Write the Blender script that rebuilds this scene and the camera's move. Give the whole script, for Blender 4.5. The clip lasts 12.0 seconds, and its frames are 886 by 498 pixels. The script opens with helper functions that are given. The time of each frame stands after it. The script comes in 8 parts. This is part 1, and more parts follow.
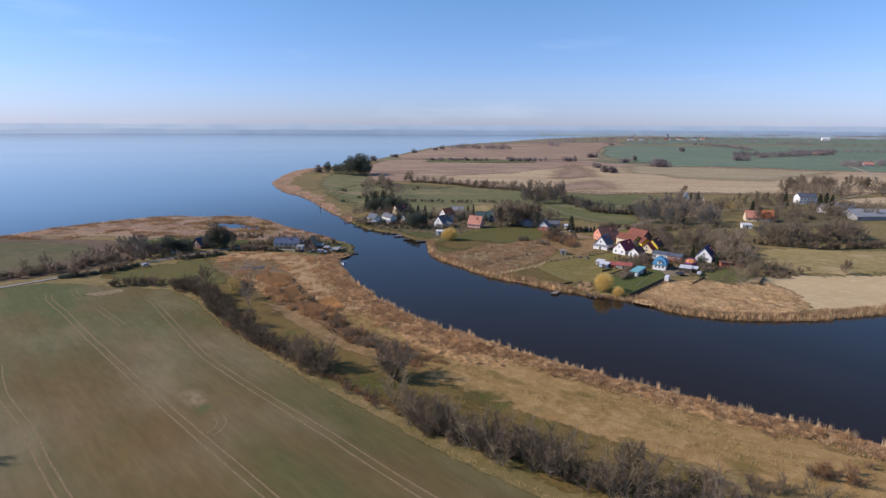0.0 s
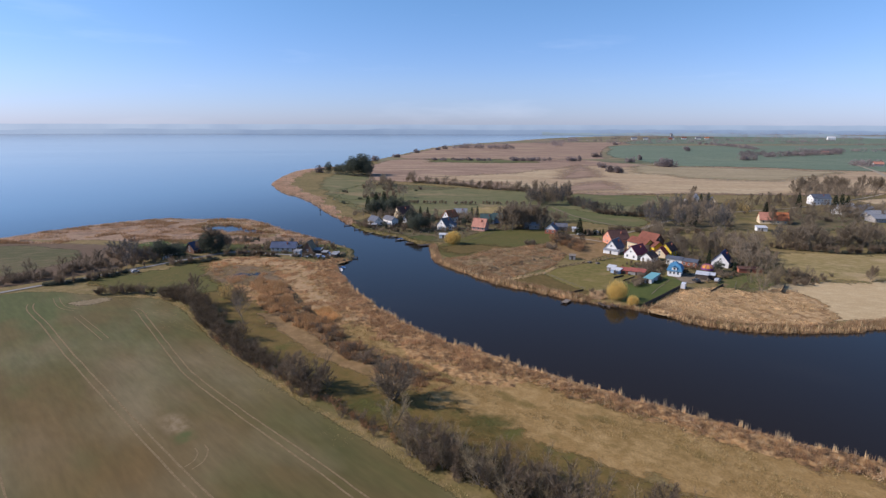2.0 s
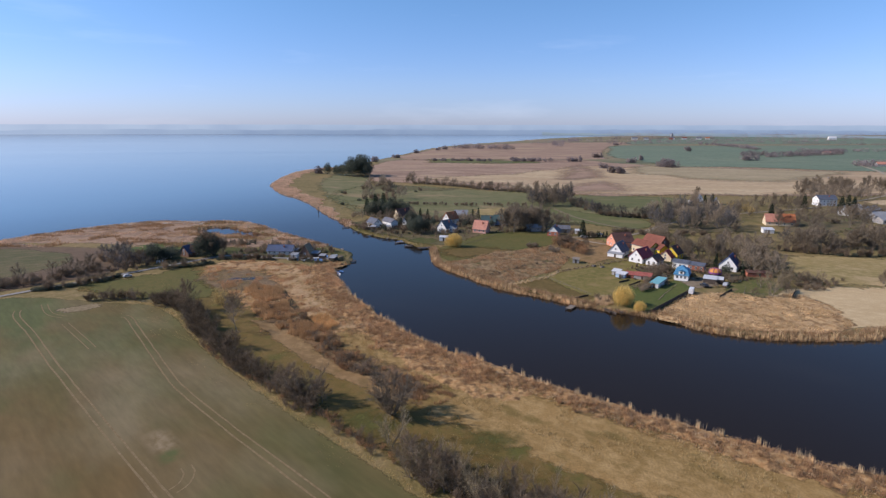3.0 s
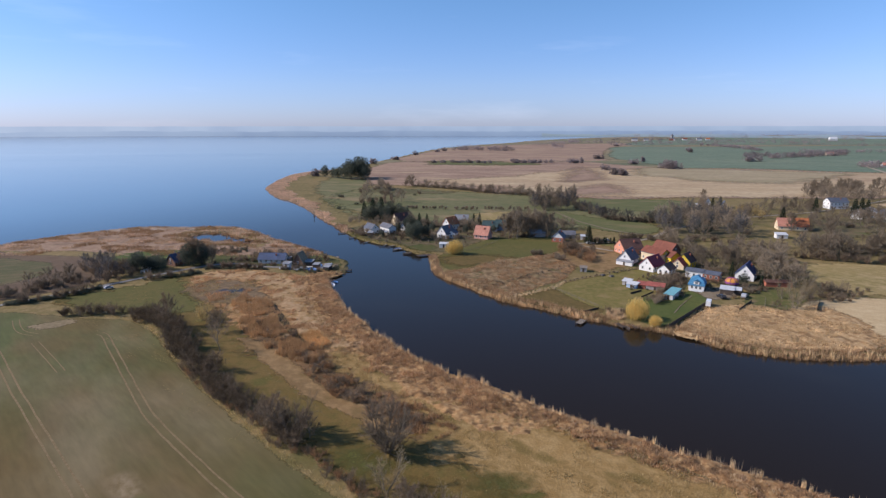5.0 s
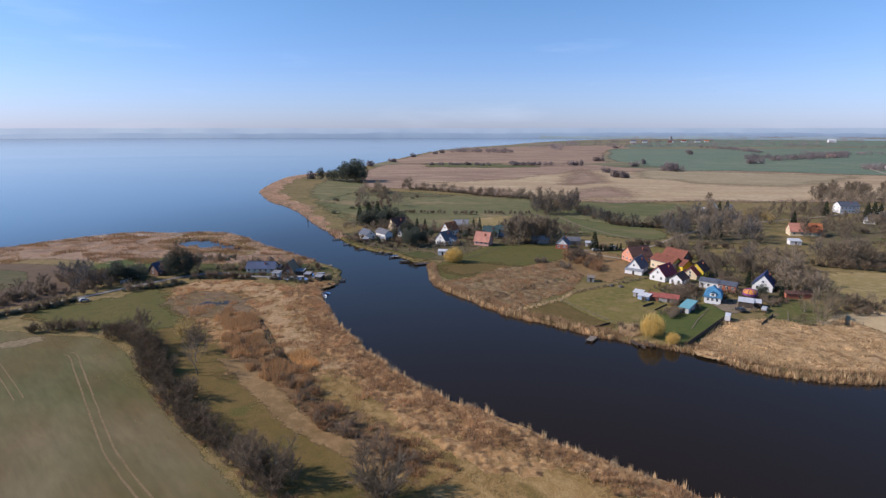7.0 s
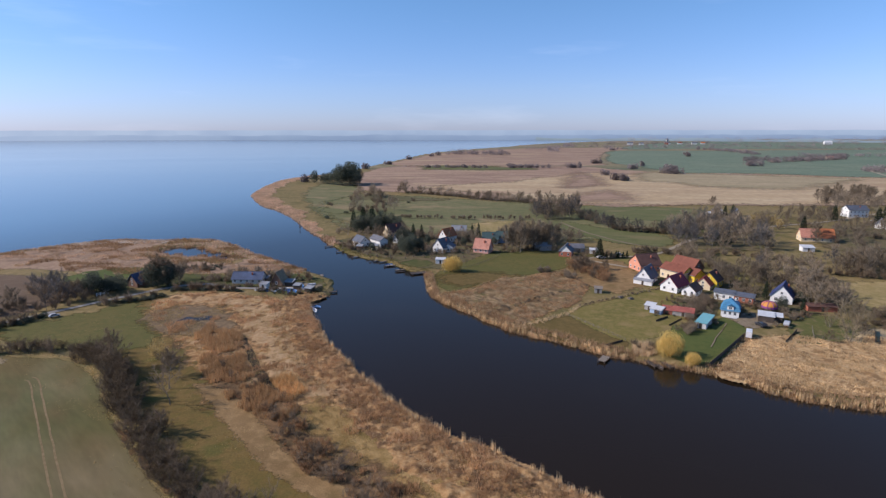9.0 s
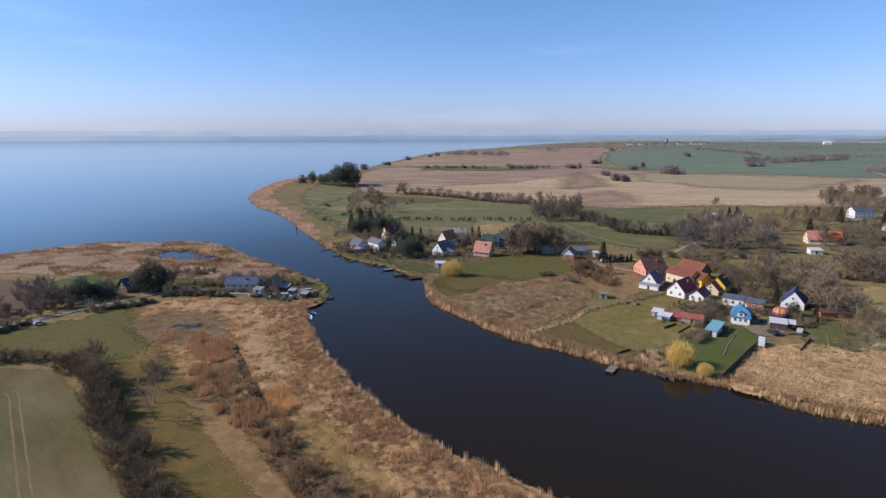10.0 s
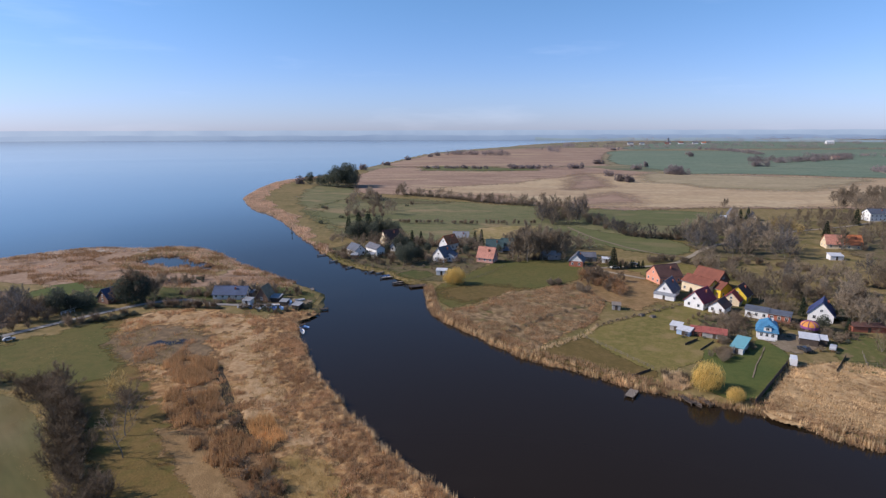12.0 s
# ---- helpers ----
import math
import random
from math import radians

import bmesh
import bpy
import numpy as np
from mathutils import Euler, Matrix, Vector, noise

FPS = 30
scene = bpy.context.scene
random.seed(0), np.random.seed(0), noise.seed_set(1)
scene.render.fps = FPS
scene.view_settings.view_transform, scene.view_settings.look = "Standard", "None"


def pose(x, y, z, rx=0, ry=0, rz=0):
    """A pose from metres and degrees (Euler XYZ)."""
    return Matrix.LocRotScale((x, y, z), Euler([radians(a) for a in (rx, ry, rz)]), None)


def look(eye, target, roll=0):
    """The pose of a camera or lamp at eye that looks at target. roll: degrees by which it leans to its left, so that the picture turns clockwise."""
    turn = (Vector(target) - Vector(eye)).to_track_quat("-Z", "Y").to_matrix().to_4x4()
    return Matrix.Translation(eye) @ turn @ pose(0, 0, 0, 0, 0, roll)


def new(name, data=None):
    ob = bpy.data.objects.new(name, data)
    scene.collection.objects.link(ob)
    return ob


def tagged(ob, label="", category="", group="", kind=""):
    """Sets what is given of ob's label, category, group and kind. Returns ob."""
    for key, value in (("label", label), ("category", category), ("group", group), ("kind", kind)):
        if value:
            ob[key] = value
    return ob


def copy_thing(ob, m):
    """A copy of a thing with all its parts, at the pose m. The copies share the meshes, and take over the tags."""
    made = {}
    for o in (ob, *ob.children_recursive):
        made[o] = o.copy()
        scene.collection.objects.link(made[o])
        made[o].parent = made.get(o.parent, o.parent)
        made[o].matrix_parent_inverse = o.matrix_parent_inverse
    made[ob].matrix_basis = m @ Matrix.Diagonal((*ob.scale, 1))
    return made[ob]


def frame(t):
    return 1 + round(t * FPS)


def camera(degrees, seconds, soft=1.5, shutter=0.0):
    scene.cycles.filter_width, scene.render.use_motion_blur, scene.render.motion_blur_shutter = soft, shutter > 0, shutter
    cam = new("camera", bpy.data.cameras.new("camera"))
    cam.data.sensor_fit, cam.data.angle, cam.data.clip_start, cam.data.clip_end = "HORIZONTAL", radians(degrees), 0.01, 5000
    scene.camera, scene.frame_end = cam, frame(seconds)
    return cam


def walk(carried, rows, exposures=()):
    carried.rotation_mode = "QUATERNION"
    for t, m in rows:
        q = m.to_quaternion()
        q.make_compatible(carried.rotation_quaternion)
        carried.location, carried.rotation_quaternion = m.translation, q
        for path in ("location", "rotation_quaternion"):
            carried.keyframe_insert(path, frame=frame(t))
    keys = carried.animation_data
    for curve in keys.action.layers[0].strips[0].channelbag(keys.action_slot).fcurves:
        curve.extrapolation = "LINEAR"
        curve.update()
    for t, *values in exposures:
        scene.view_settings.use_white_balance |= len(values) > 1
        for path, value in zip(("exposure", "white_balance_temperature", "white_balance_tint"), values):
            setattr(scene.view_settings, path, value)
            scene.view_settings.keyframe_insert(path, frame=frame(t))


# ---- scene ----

cam = camera(77.6, 12.0, soft=1.3)
PATH = [
    (0, (0.00, 0.00, 66.00), (0.00, 97.54, 43.97), 0.22),
    (0.5, (-0.09, 2.97, 65.87), (-0.14, 100.50, 43.79), 0.20),
    (1, (-0.23, 6.02, 65.78), (-0.37, 103.55, 43.72), 0.18),
    (1.5, (-0.37, 9.18, 65.81), (-0.70, 106.72, 43.75), 0.15),
    (2, (-0.49, 12.41, 65.77), (-0.94, 109.94, 43.69), 0.13),
    (2.5, (-0.67, 15.72, 65.69), (-1.18, 113.25, 43.63), 0.11),
    (3, (-0.74, 19.12, 65.79), (-1.19, 116.66, 43.75), 0.08),
    (5, (-1.21, 33.16, 65.92), (-1.55, 130.76, 44.11), -0.05),
    (5.5, (-1.34, 36.82, 65.86), (-1.60, 134.41, 44.03), -0.04),
    (6, (-1.52, 40.43, 65.78), (-1.64, 138.04, 44.02), -0.04),
    (6.5, (-1.60, 44.17, 65.67), (-1.66, 141.80, 44.05), -0.03),
    (7, (-1.78, 47.82, 65.64), (-1.72, 145.49, 44.16), -0.03),
    (9, (-2.64, 62.44, 65.58), (-1.86, 160.18, 44.45), -0.06),
    (9.5, (-2.73, 66.02, 65.50), (-1.83, 163.78, 44.44), -0.06),
    (10, (-2.90, 69.59, 65.52), (-1.94, 167.35, 44.45), -0.08),
    (10.5, (-3.03, 73.20, 65.58), (-2.09, 170.95, 44.52), -0.11),
    (11, (-3.21, 76.86, 65.59), (-2.23, 174.61, 44.51), -0.12),
    (11.5, (-3.39, 80.43, 65.66), (-2.37, 178.17, 44.58), -0.15),
    (12, (-3.55, 84.02, 65.62), (-2.57, 181.76, 44.49), -0.14),
]
walk(cam, [(t, look(eye, target, roll)) for t, eye, target, roll in PATH], [(0.0, 0.52, 6560, 18.5)])

# ---- world, sun ----
SUN_UP, SUN_TURN = 33.0, 270.0  # the sun stands over -x
world = bpy.data.worlds.new("sky")
scene.world = world
world.use_nodes = True
wn = world.node_tree
sky = wn.nodes.new("ShaderNodeTexSky")
sky.sky_type = "NISHITA"
sky.sun_disc = False
sky.sun_elevation, sky.sun_rotation = radians(SUN_UP), radians(SUN_TURN)
sky.altitude, sky.air_density, sky.dust_density, sky.ozone_density = 60, 1.0, 0.22, 5.0
# spring haze cools the sky low over the horizon
seen = wn.nodes.new("ShaderNodeTexCoord")
height = wn.nodes.new("ShaderNodeSeparateXYZ")
low_sky = wn.nodes.new("ShaderNodeMapRange")
low_sky.interpolation_type = "SMOOTHSTEP"
low_sky.inputs[1].default_value, low_sky.inputs[2].default_value = -0.02, 0.30
cool = wn.nodes.new("ShaderNodeMix")
cool.data_type = "RGBA"
cool.inputs[7].default_value = (0.72, 0.98, 1.08, 1)
rim = wn.nodes.new("ShaderNodeMapRange")
rim.inputs[1].default_value, rim.inputs[2].default_value = 0.0, 0.07
lilac = wn.nodes.new("ShaderNodeMix")
lilac.data_type = "RGBA"
lilac.inputs[6].default_value, lilac.inputs[7].default_value = (0.615, 0.735, 1.18, 1), (0.735, 0.79, 1.13, 1)
tinted = wn.nodes.new("ShaderNodeMix")
tinted.data_type, tinted.blend_type = "RGBA", "MULTIPLY"
tinted.inputs[0].default_value = 1.0
wn.links.new(seen.outputs["Generated"], height.inputs[0])
wn.links.new(height.outputs[2], low_sky.inputs[0])
wn.links.new(low_sky.outputs[0], cool.inputs[0])
wn.links.new(height.outputs[2], rim.inputs[0])
wn.links.new(rim.outputs[0], lilac.inputs[0])
wn.links.new(lilac.outputs[2], cool.inputs[6])
wn.links.new(sky.outputs[0], tinted.inputs[6])
wn.links.new(cool.outputs[2], tinted.inputs[7])
# thin cirrus, drawn out by the wind
drawn = wn.nodes.new("ShaderNodeMapping")
drawn.inputs["Scale"].default_value, drawn.inputs["Rotation"].default_value = (1.2, 1.2, 9.0), (0, radians(4), radians(25))
wisp = wn.nodes.new("ShaderNodeTexNoise")
wisp.inputs["Scale"].default_value, wisp.inputs["Detail"].default_value, wisp.inputs["Roughness"].default_value = 2.4, 6, 0.6
thin = wn.nodes.new("ShaderNodeMapRange")
thin.inputs[1].default_value, thin.inputs[2].default_value, thin.inputs[4].default_value = 0.58, 0.88, 0.10
veil = wn.nodes.new("ShaderNodeMix")
veil.data_type = "RGBA"
veil.inputs[7].default_value = (9.5, 10.5, 12.0, 1)
wn.links.new(seen.outputs["Generated"], drawn.inputs[0])
wn.links.new(drawn.outputs[0], wisp.inputs["Vector"])
wn.links.new(wisp.outputs["Fac"], thin.inputs[0])
wn.links.new(thin.outputs[0], veil.inputs[0])
wn.links.new(tinted.outputs[2], veil.inputs[6])
wn.links.new(veil.outputs[2], wn.nodes["Background"].inputs[0])
wn.nodes["Background"].inputs[1].default_value = 0.096
sun_data = bpy.data.lights.new("sun", "SUN")
sun_data.energy, sun_data.angle, sun_data.color = 3.7, radians(0.6), (1.0, 0.94, 0.86)
sun = new("sun", sun_data)
sun.matrix_world = look((-60 * math.cos(radians(SUN_UP)), 100, 60 * math.sin(radians(SUN_UP))), (0, 100, 0))


# ---- materials ----
def material(name):
    m = bpy.data.materials.new(name)
    m.use_nodes = True
    nt = m.node_tree
    return m, nt, nt.nodes["Principled BSDF"]


def rgb(c):
    return (c[0], c[1], c[2], 1.0)


def mixed(nt, fac, a, b, blend="MIX"):
    n = nt.nodes.new("ShaderNodeMix")
    n.data_type, n.blend_type = "RGBA", blend
    for sock, v in ((n.inputs[0], fac), (n.inputs[6], a), (n.inputs[7], b)):
        if isinstance(v, (int, float)):
            sock.default_value = v
        elif isinstance(v, tuple):
            sock.default_value = rgb(v)
        else:
            nt.links.new(v, sock)
    return n.outputs[2]


def spread(nt, value, lo, hi):
    n = nt.nodes.new("ShaderNodeMapRange")
    n.inputs[1].default_value, n.inputs[2].default_value = lo, hi
    nt.links.new(value, n.inputs[0])
    return n.outputs[0]


def world_noise(nt, scale, detail=3.0, turn=0.0, squeeze=1.0, offset=0.0):
    """Noise in metres of the place; squeeze draws it out along the turned x axis."""
    tc = nt.nodes.new("ShaderNodeTexCoord")
    mp = nt.nodes.new("ShaderNodeMapping")
    mp.vector_type = "TEXTURE"
    mp.inputs["Rotation"].default_value = (0, 0, radians(turn))
    mp.inputs["Scale"].default_value = (squeeze, 1, 1)
    mp.inputs["Location"].default_value = (offset, offset * 0.7, 0)
    nz = nt.nodes.new("ShaderNodeTexNoise")
    nz.inputs["Scale"].default_value, nz.inputs["Detail"].default_value = scale, detail
    nt.links.new(tc.outputs["Object"], mp.inputs[0])
    nt.links.new(mp.outputs[0], nz.inputs["Vector"])
    return nz.outputs["Fac"]


def bumped(nt, bsdf, height, strength, distance):
    b = nt.nodes.new("ShaderNodeBump")
    b.inputs["Strength"].default_value, b.inputs["Distance"].default_value = strength, distance
    nt.links.new(height, b.inputs["Height"])
    nt.links.new(b.outputs[0], bsdf.inputs["Normal"])


def soil(name, a, b, c, big=0.03, small=0.6, turn=0.0, squeeze=1.0, patch=None, bump=0.35, clumps=None):
    """Ground cover: two colours in large drifts, a third in fine grain, and one for bare or lush spots."""
    m, nt, bsdf = material(name)
    drift = spread(nt, world_noise(nt, big, 4, turn, squeeze), 0.36, 0.64)
    grain = world_noise(nt, small, 5, turn, max(1.0, squeeze * 0.6), 31)
    col = mixed(nt, drift, a, b)
    col = mixed(nt, spread(nt, grain, 0.42, 0.72), col, c)
    if patch:
        spot = spread(nt, world_noise(nt, big * 2.3, 3, turn, squeeze * 0.5 + 0.5, 77), 0.56, 0.68)
        col = mixed(nt, spot, col, patch)
    if clumps:
        col = mixed(nt, spread(nt, world_noise(nt, clumps[0], 5, 0, 1, 53), 0.50, 0.62), col, clumps[1])
    fine = world_noise(nt, small * 5, 4, 0, 1, 11)
    col = mixed(nt, spread(nt, fine, 0.2, 0.8), mixed(nt, 1.0, col, (0.62, 0.62, 0.62), "MULTIPLY"), col)
    nt.links.new(col, bsdf.inputs["Base Color"])
    bsdf.inputs["Roughness"].default_value = 0.97
    bsdf.inputs["Specular IOR Level"].default_value = 0.15
    bumped(nt, bsdf, fine, bump, 0.25)
    return m


def leafy(name, a, b, rough=0.9, vary=0.25, through_light=0.35):
    """Leaves, reed or twigs: each blade and each plant a little different."""
    m, nt, bsdf = material(name)
    geo, info = nt.nodes.new("ShaderNodeNewGeometry"), nt.nodes.new("ShaderNodeObjectInfo")
    col = mixed(nt, geo.outputs["Random Per Island"], a, b)
    tone = nt.nodes.new("ShaderNodeMapRange")
    tone.inputs[3].default_value, tone.inputs[4].default_value = 1 - vary, 1 + vary
    nt.links.new(info.outputs["Random"], tone.inputs[0])
    patch = world_noise(nt, 0.08, 3)
    hsv = nt.nodes.new("ShaderNodeHueSaturation")
    nt.links.new(col, hsv.inputs["Color"])
    mul = nt.nodes.new("ShaderNodeMath")
    mul.operation = "MULTIPLY"
    side = nt.nodes.new("ShaderNodeMapRange")
    side.inputs[1].default_value, side.inputs[2].default_value = 0.3, 0.7
    side.inputs[3].default_value, side.inputs[4].default_value = 0.75, 1.2
    nt.links.new(patch, side.inputs[0])
    nt.links.new(tone.outputs[0], mul.inputs[0])
    nt.links.new(side.outputs[0], mul.inputs[1])
    nt.links.new(mul.outputs[0], hsv.inputs["Value"])
    nt.links.new(hsv.outputs[0], bsdf.inputs["Base Color"])
    bsdf.inputs["Roughness"].default_value = rough
    bsdf.inputs["Specular IOR Level"].default_value = 0.1
    thin, both = nt.nodes.new("ShaderNodeBsdfTranslucent"), nt.nodes.new("ShaderNodeMixShader")
    both.inputs[0].default_value = through_light
    nt.links.new(hsv.outputs[0], thin.inputs[0])
    nt.links.new(bsdf.outputs[0], both.inputs[1])
    nt.links.new(thin.outputs[0], both.inputs[2])
    nt.links.new(both.outputs[0], nt.nodes["Material Output"].inputs[0])
    return m


def coat(name, a, b, rough=0.8, scale=0.8, bump=0.15, squeeze=1.0, metal=0.0, fine=6.0):
    """Plaster, boards, tiles, asphalt: a colour with stains and grain in the object's own metres."""
    m, nt, bsdf = material(name)
    stain = spread(nt, world_noise(nt, scale, 5, 0, squeeze), 0.35, 0.7)
    grain = world_noise(nt, fine, 3, 0, squeeze, 9)
    col = mixed(nt, stain, a, b)
    col = mixed(nt, spread(nt, grain, 0.3, 0.75), mixed(nt, 1.0, col, (0.78, 0.78, 0.78), "MULTIPLY"), col)
    nt.links.new(col, bsdf.inputs["Base Color"])
    bsdf.inputs["Roughness"].default_value, bsdf.inputs["Metallic"].default_value = rough, metal
    bumped(nt, bsdf, grain, bump, 0.05)
    return m


def tiled(name, a, b, pitch=0.35, rough=0.8):
    """Roof tiles in courses: light waves across the slope and mottled colour."""
    m, nt, bsdf = material(name)
    tc = nt.nodes.new("ShaderNodeTexCoord")
    br = nt.nodes.new("ShaderNodeTexBrick")
    br.inputs["Scale"].default_value = 1.0
    br.inputs["Brick Width"].default_value, br.inputs["Row Height"].default_value = 0.3, pitch
    br.inputs["Mortar Size"].default_value = 0.03
    br.inputs["Color1"].default_value, br.inputs["Color2"].default_value = rgb(a), rgb(b)
    br.inputs["Mortar"].default_value = rgb([v * 0.55 for v in a])
    nt.links.new(tc.outputs["Object"], br.inputs["Vector"])
    stain = spread(nt, world_noise(nt, 0.35, 5), 0.4, 0.7)
    col = mixed(nt, stain, br.outputs["Color"], mixed(nt, 1.0, br.outputs["Color"], (0.72, 0.70, 0.68), "MULTIPLY"))
    nt.links.new(col, bsdf.inputs["Base Color"])
    bsdf.inputs["Roughness"].default_value = rough
    bumped(nt, bsdf, br.outputs["Fac"], 0.4, 0.03)
    return m


M = {}
M["ground"] = soil("dry_grassland", (0.22, 0.162, 0.066), (0.165, 0.135, 0.05), (0.29, 0.205, 0.096), 0.018, 0.35, patch=(0.14, 0.118, 0.042))
M["field"], nt, bsdf = material("young_crop_field")
# greener towards the hedge and the lane, browner in the middle, with drawn-out thin spots
place = nt.nodes.new("ShaderNodeNewGeometry").outputs["Position"]


def across(direction, lo, hi):
    dot = nt.nodes.new("ShaderNodeVectorMath")
    dot.operation = "DOT_PRODUCT"
    dot.inputs[1].default_value = direction
    nt.links.new(place, dot.inputs[0])
    return spread(nt, dot.outputs["Value"], lo, hi)


def summed(a, b, how="ADD"):
    node = nt.nodes.new("ShaderNodeMath")
    node.operation, node.use_clamp = how, True
    for k, v in enumerate((a, b)):
        if isinstance(v, float):
            node.inputs[k].default_value = v
        else:
            nt.links.new(v, node.inputs[k])
    return node.outputs[0]


green = summed(across((0.72, 0.69, 0), 22, 60), across((0.69, -0.72, 0), -120, -205))
green = summed(green, across((0.72, 0.69, 0), 16, -6))
green = summed(summed(green, 0.55, "MULTIPLY"), summed(spread(nt, world_noise(nt, 0.022, 5, -44, 2.0, 120), 0.40, 0.60), 0.62, "MULTIPLY"))
green = summed(green, 0.1, "SUBTRACT")
lush = mixed(nt, across((0.69, -0.72, 0), -160, -230), (0.088, 0.085, 0.033), (0.088, 0.102, 0.043))
col = mixed(nt, green, (0.143, 0.093, 0.04), lush)
col = mixed(nt, summed(spread(nt, world_noise(nt, 0.045, 6, -44, 2.2, 40), 0.45, 0.60), 0.62, "MULTIPLY"), col, (0.135, 0.09, 0.042))
col = mixed(nt, summed(spread(nt, world_noise(nt, 0.06, 6, -50, 1.8, 470), 0.47, 0.66), 0.36, "MULTIPLY"), col, (0.19, 0.157, 0.09))
thin = summed(summed(across((0.69, -0.72, 0), -105, -140), across((0.69, -0.72, 0), -215, -175), "MULTIPLY"), 0.55, "MULTIPLY")
col = mixed(nt, summed(spread(nt, world_noise(nt, 0.026, 5, -44, 2.2, 210), 0.44, 0.72), thin, "MULTIPLY"), col, (0.25, 0.2, 0.132))
col = mixed(nt, summed(spread(nt, world_noise(nt, 0.055, 4, -56, 2.0, 330), 0.56, 0.74), 0.5, "MULTIPLY"), col, (0.082, 0.096, 0.036))
drill = world_noise(nt, 0.3, 6, -45, 7.0, 61)
col = mixed(nt, spread(nt, drill, 0.3, 0.72), mixed(nt, 1.0, col, (0.90, 0.91, 0.90), "MULTIPLY"), mixed(nt, 1.0, col, (1.08, 1.08, 1.06), "MULTIPLY"))
rows = world_noise(nt, 0.9, 6, -45, 5.0, 17)
col = mixed(nt, spread(nt, rows, 0.3, 0.7), mixed(nt, 1.0, col, (0.88, 0.89, 0.88), "MULTIPLY"), mixed(nt, 1.0, col, (1.06, 1.06, 1.05), "MULTIPLY"))
def squarish(along_lo, along_hi, over_lo, over_hi, soft):
    """A soft-edged spot square to the seed rows."""
    a = summed(across((0.707, -0.707, 0), along_lo, along_lo + soft), across((0.707, -0.707, 0), along_hi, along_hi - soft), "MULTIPLY")
    b = summed(across((0.707, 0.707, 0), over_lo, over_lo + soft), across((0.707, 0.707, 0), over_hi, over_hi - soft), "MULTIPLY")
    return summed(a, b, "MULTIPLY")


fray = spread(nt, world_noise(nt, 0.45, 5, -45, 1.5, 91), 0.3, 0.58)
col = mixed(nt, summed(squarish(-135.5, -123.0, 40.5, 47.5, 4.0), fray, "MULTIPLY"), col, (0.29, 0.222, 0.14))
col = mixed(nt, summed(squarish(-125.5, -119.5, 40.5, 46.5, 1.8), fray, "MULTIPLY"), col, (0.092, 0.098, 0.038))
nt.links.new(col, bsdf.inputs["Base Color"])
bsdf.inputs["Roughness"].default_value, bsdf.inputs["Specular IOR Level"].default_value = 0.97, 0.1
bumped(nt, bsdf, rows, 0.3, 0.12)
M["field_far"] = soil("stubble_field", (0.135, 0.115, 0.052), (0.10, 0.098, 0.042), (0.165, 0.13, 0.07), 0.02, 0.3, 20, 4.0)
M["plough"] = soil("bare_soil", (0.15, 0.098, 0.062), (0.115, 0.078, 0.05), (0.18, 0.125, 0.08), 0.03, 0.4, 20, 4.0)
M["track"] = soil("wheel_track", (0.225, 0.16, 0.082), (0.19, 0.135, 0.068), (0.275, 0.2, 0.108), 0.05, 1.0)
M["thin_crop"] = soil("thin_crop", (0.25, 0.192, 0.112), (0.205, 0.158, 0.088), (0.295, 0.225, 0.135), 0.15, 0.9, -44, 3.0)
M["meadow"] = soil("winter_meadow", (0.166, 0.11, 0.034), (0.198, 0.13, 0.048), (0.126, 0.098, 0.028), 0.045, 0.5, patch=(0.108, 0.1, 0.027))
M["lawn"] = soil("green_lawn", (0.09, 0.112, 0.031), (0.118, 0.125, 0.036), (0.076, 0.1, 0.026), 0.06, 0.6)
M["lawn_worn"] = soil("worn_lawn", (0.115, 0.122, 0.038), (0.15, 0.132, 0.048), (0.095, 0.108, 0.03), 0.12, 0.7, patch=(0.21, 0.155, 0.078))
M["lawn_dry"] = soil("mown_grass", (0.195, 0.158, 0.047), (0.155, 0.135, 0.038), (0.245, 0.186, 0.07), 0.05, 0.5, patch=(0.26, 0.19, 0.078))
M["olive_grass"] = soil("olive_tan_grass", (0.32, 0.235, 0.098), (0.235, 0.188, 0.068), (0.39, 0.29, 0.14), 0.03, 0.4, -15, 2.0, patch=(0.43, 0.315, 0.165))
M["brown_grass"] = soil("brown_grass", (0.148, 0.1, 0.034), (0.118, 0.088, 0.028), (0.18, 0.122, 0.046), 0.05, 0.5)
M["marsh"] = soil("dead_reed_litter", (0.43, 0.25, 0.108), (0.31, 0.165, 0.068), (0.56, 0.36, 0.175), 0.1, 0.8, patch=(0.17, 0.09, 0.042), bump=0.9, clumps=(0.42, (0.165, 0.095, 0.048)))
M["mixed_marsh"] = soil("dull_reed_litter", (0.29, 0.19, 0.1), (0.205, 0.138, 0.062), (0.41, 0.285, 0.165), 0.12, 0.9, -40, 2.2, patch=(0.14, 0.115, 0.042), bump=0.9, clumps=(0.32, (0.165, 0.108, 0.055)))
M["gold_litter"] = soil("golden_reed_litter", (0.50, 0.325, 0.16), (0.41, 0.25, 0.115), (0.60, 0.42, 0.225), 0.1, 0.8, patch=(0.34, 0.2, 0.09), bump=0.8, clumps=(0.4, (0.27, 0.16, 0.075)))
M["pale_litter"] = soil("pale_reed_litter", (0.45, 0.29, 0.15), (0.37, 0.228, 0.112), (0.54, 0.37, 0.205), 0.06, 0.7, -35, 1.8, patch=(0.3, 0.185, 0.088), bump=0.7)
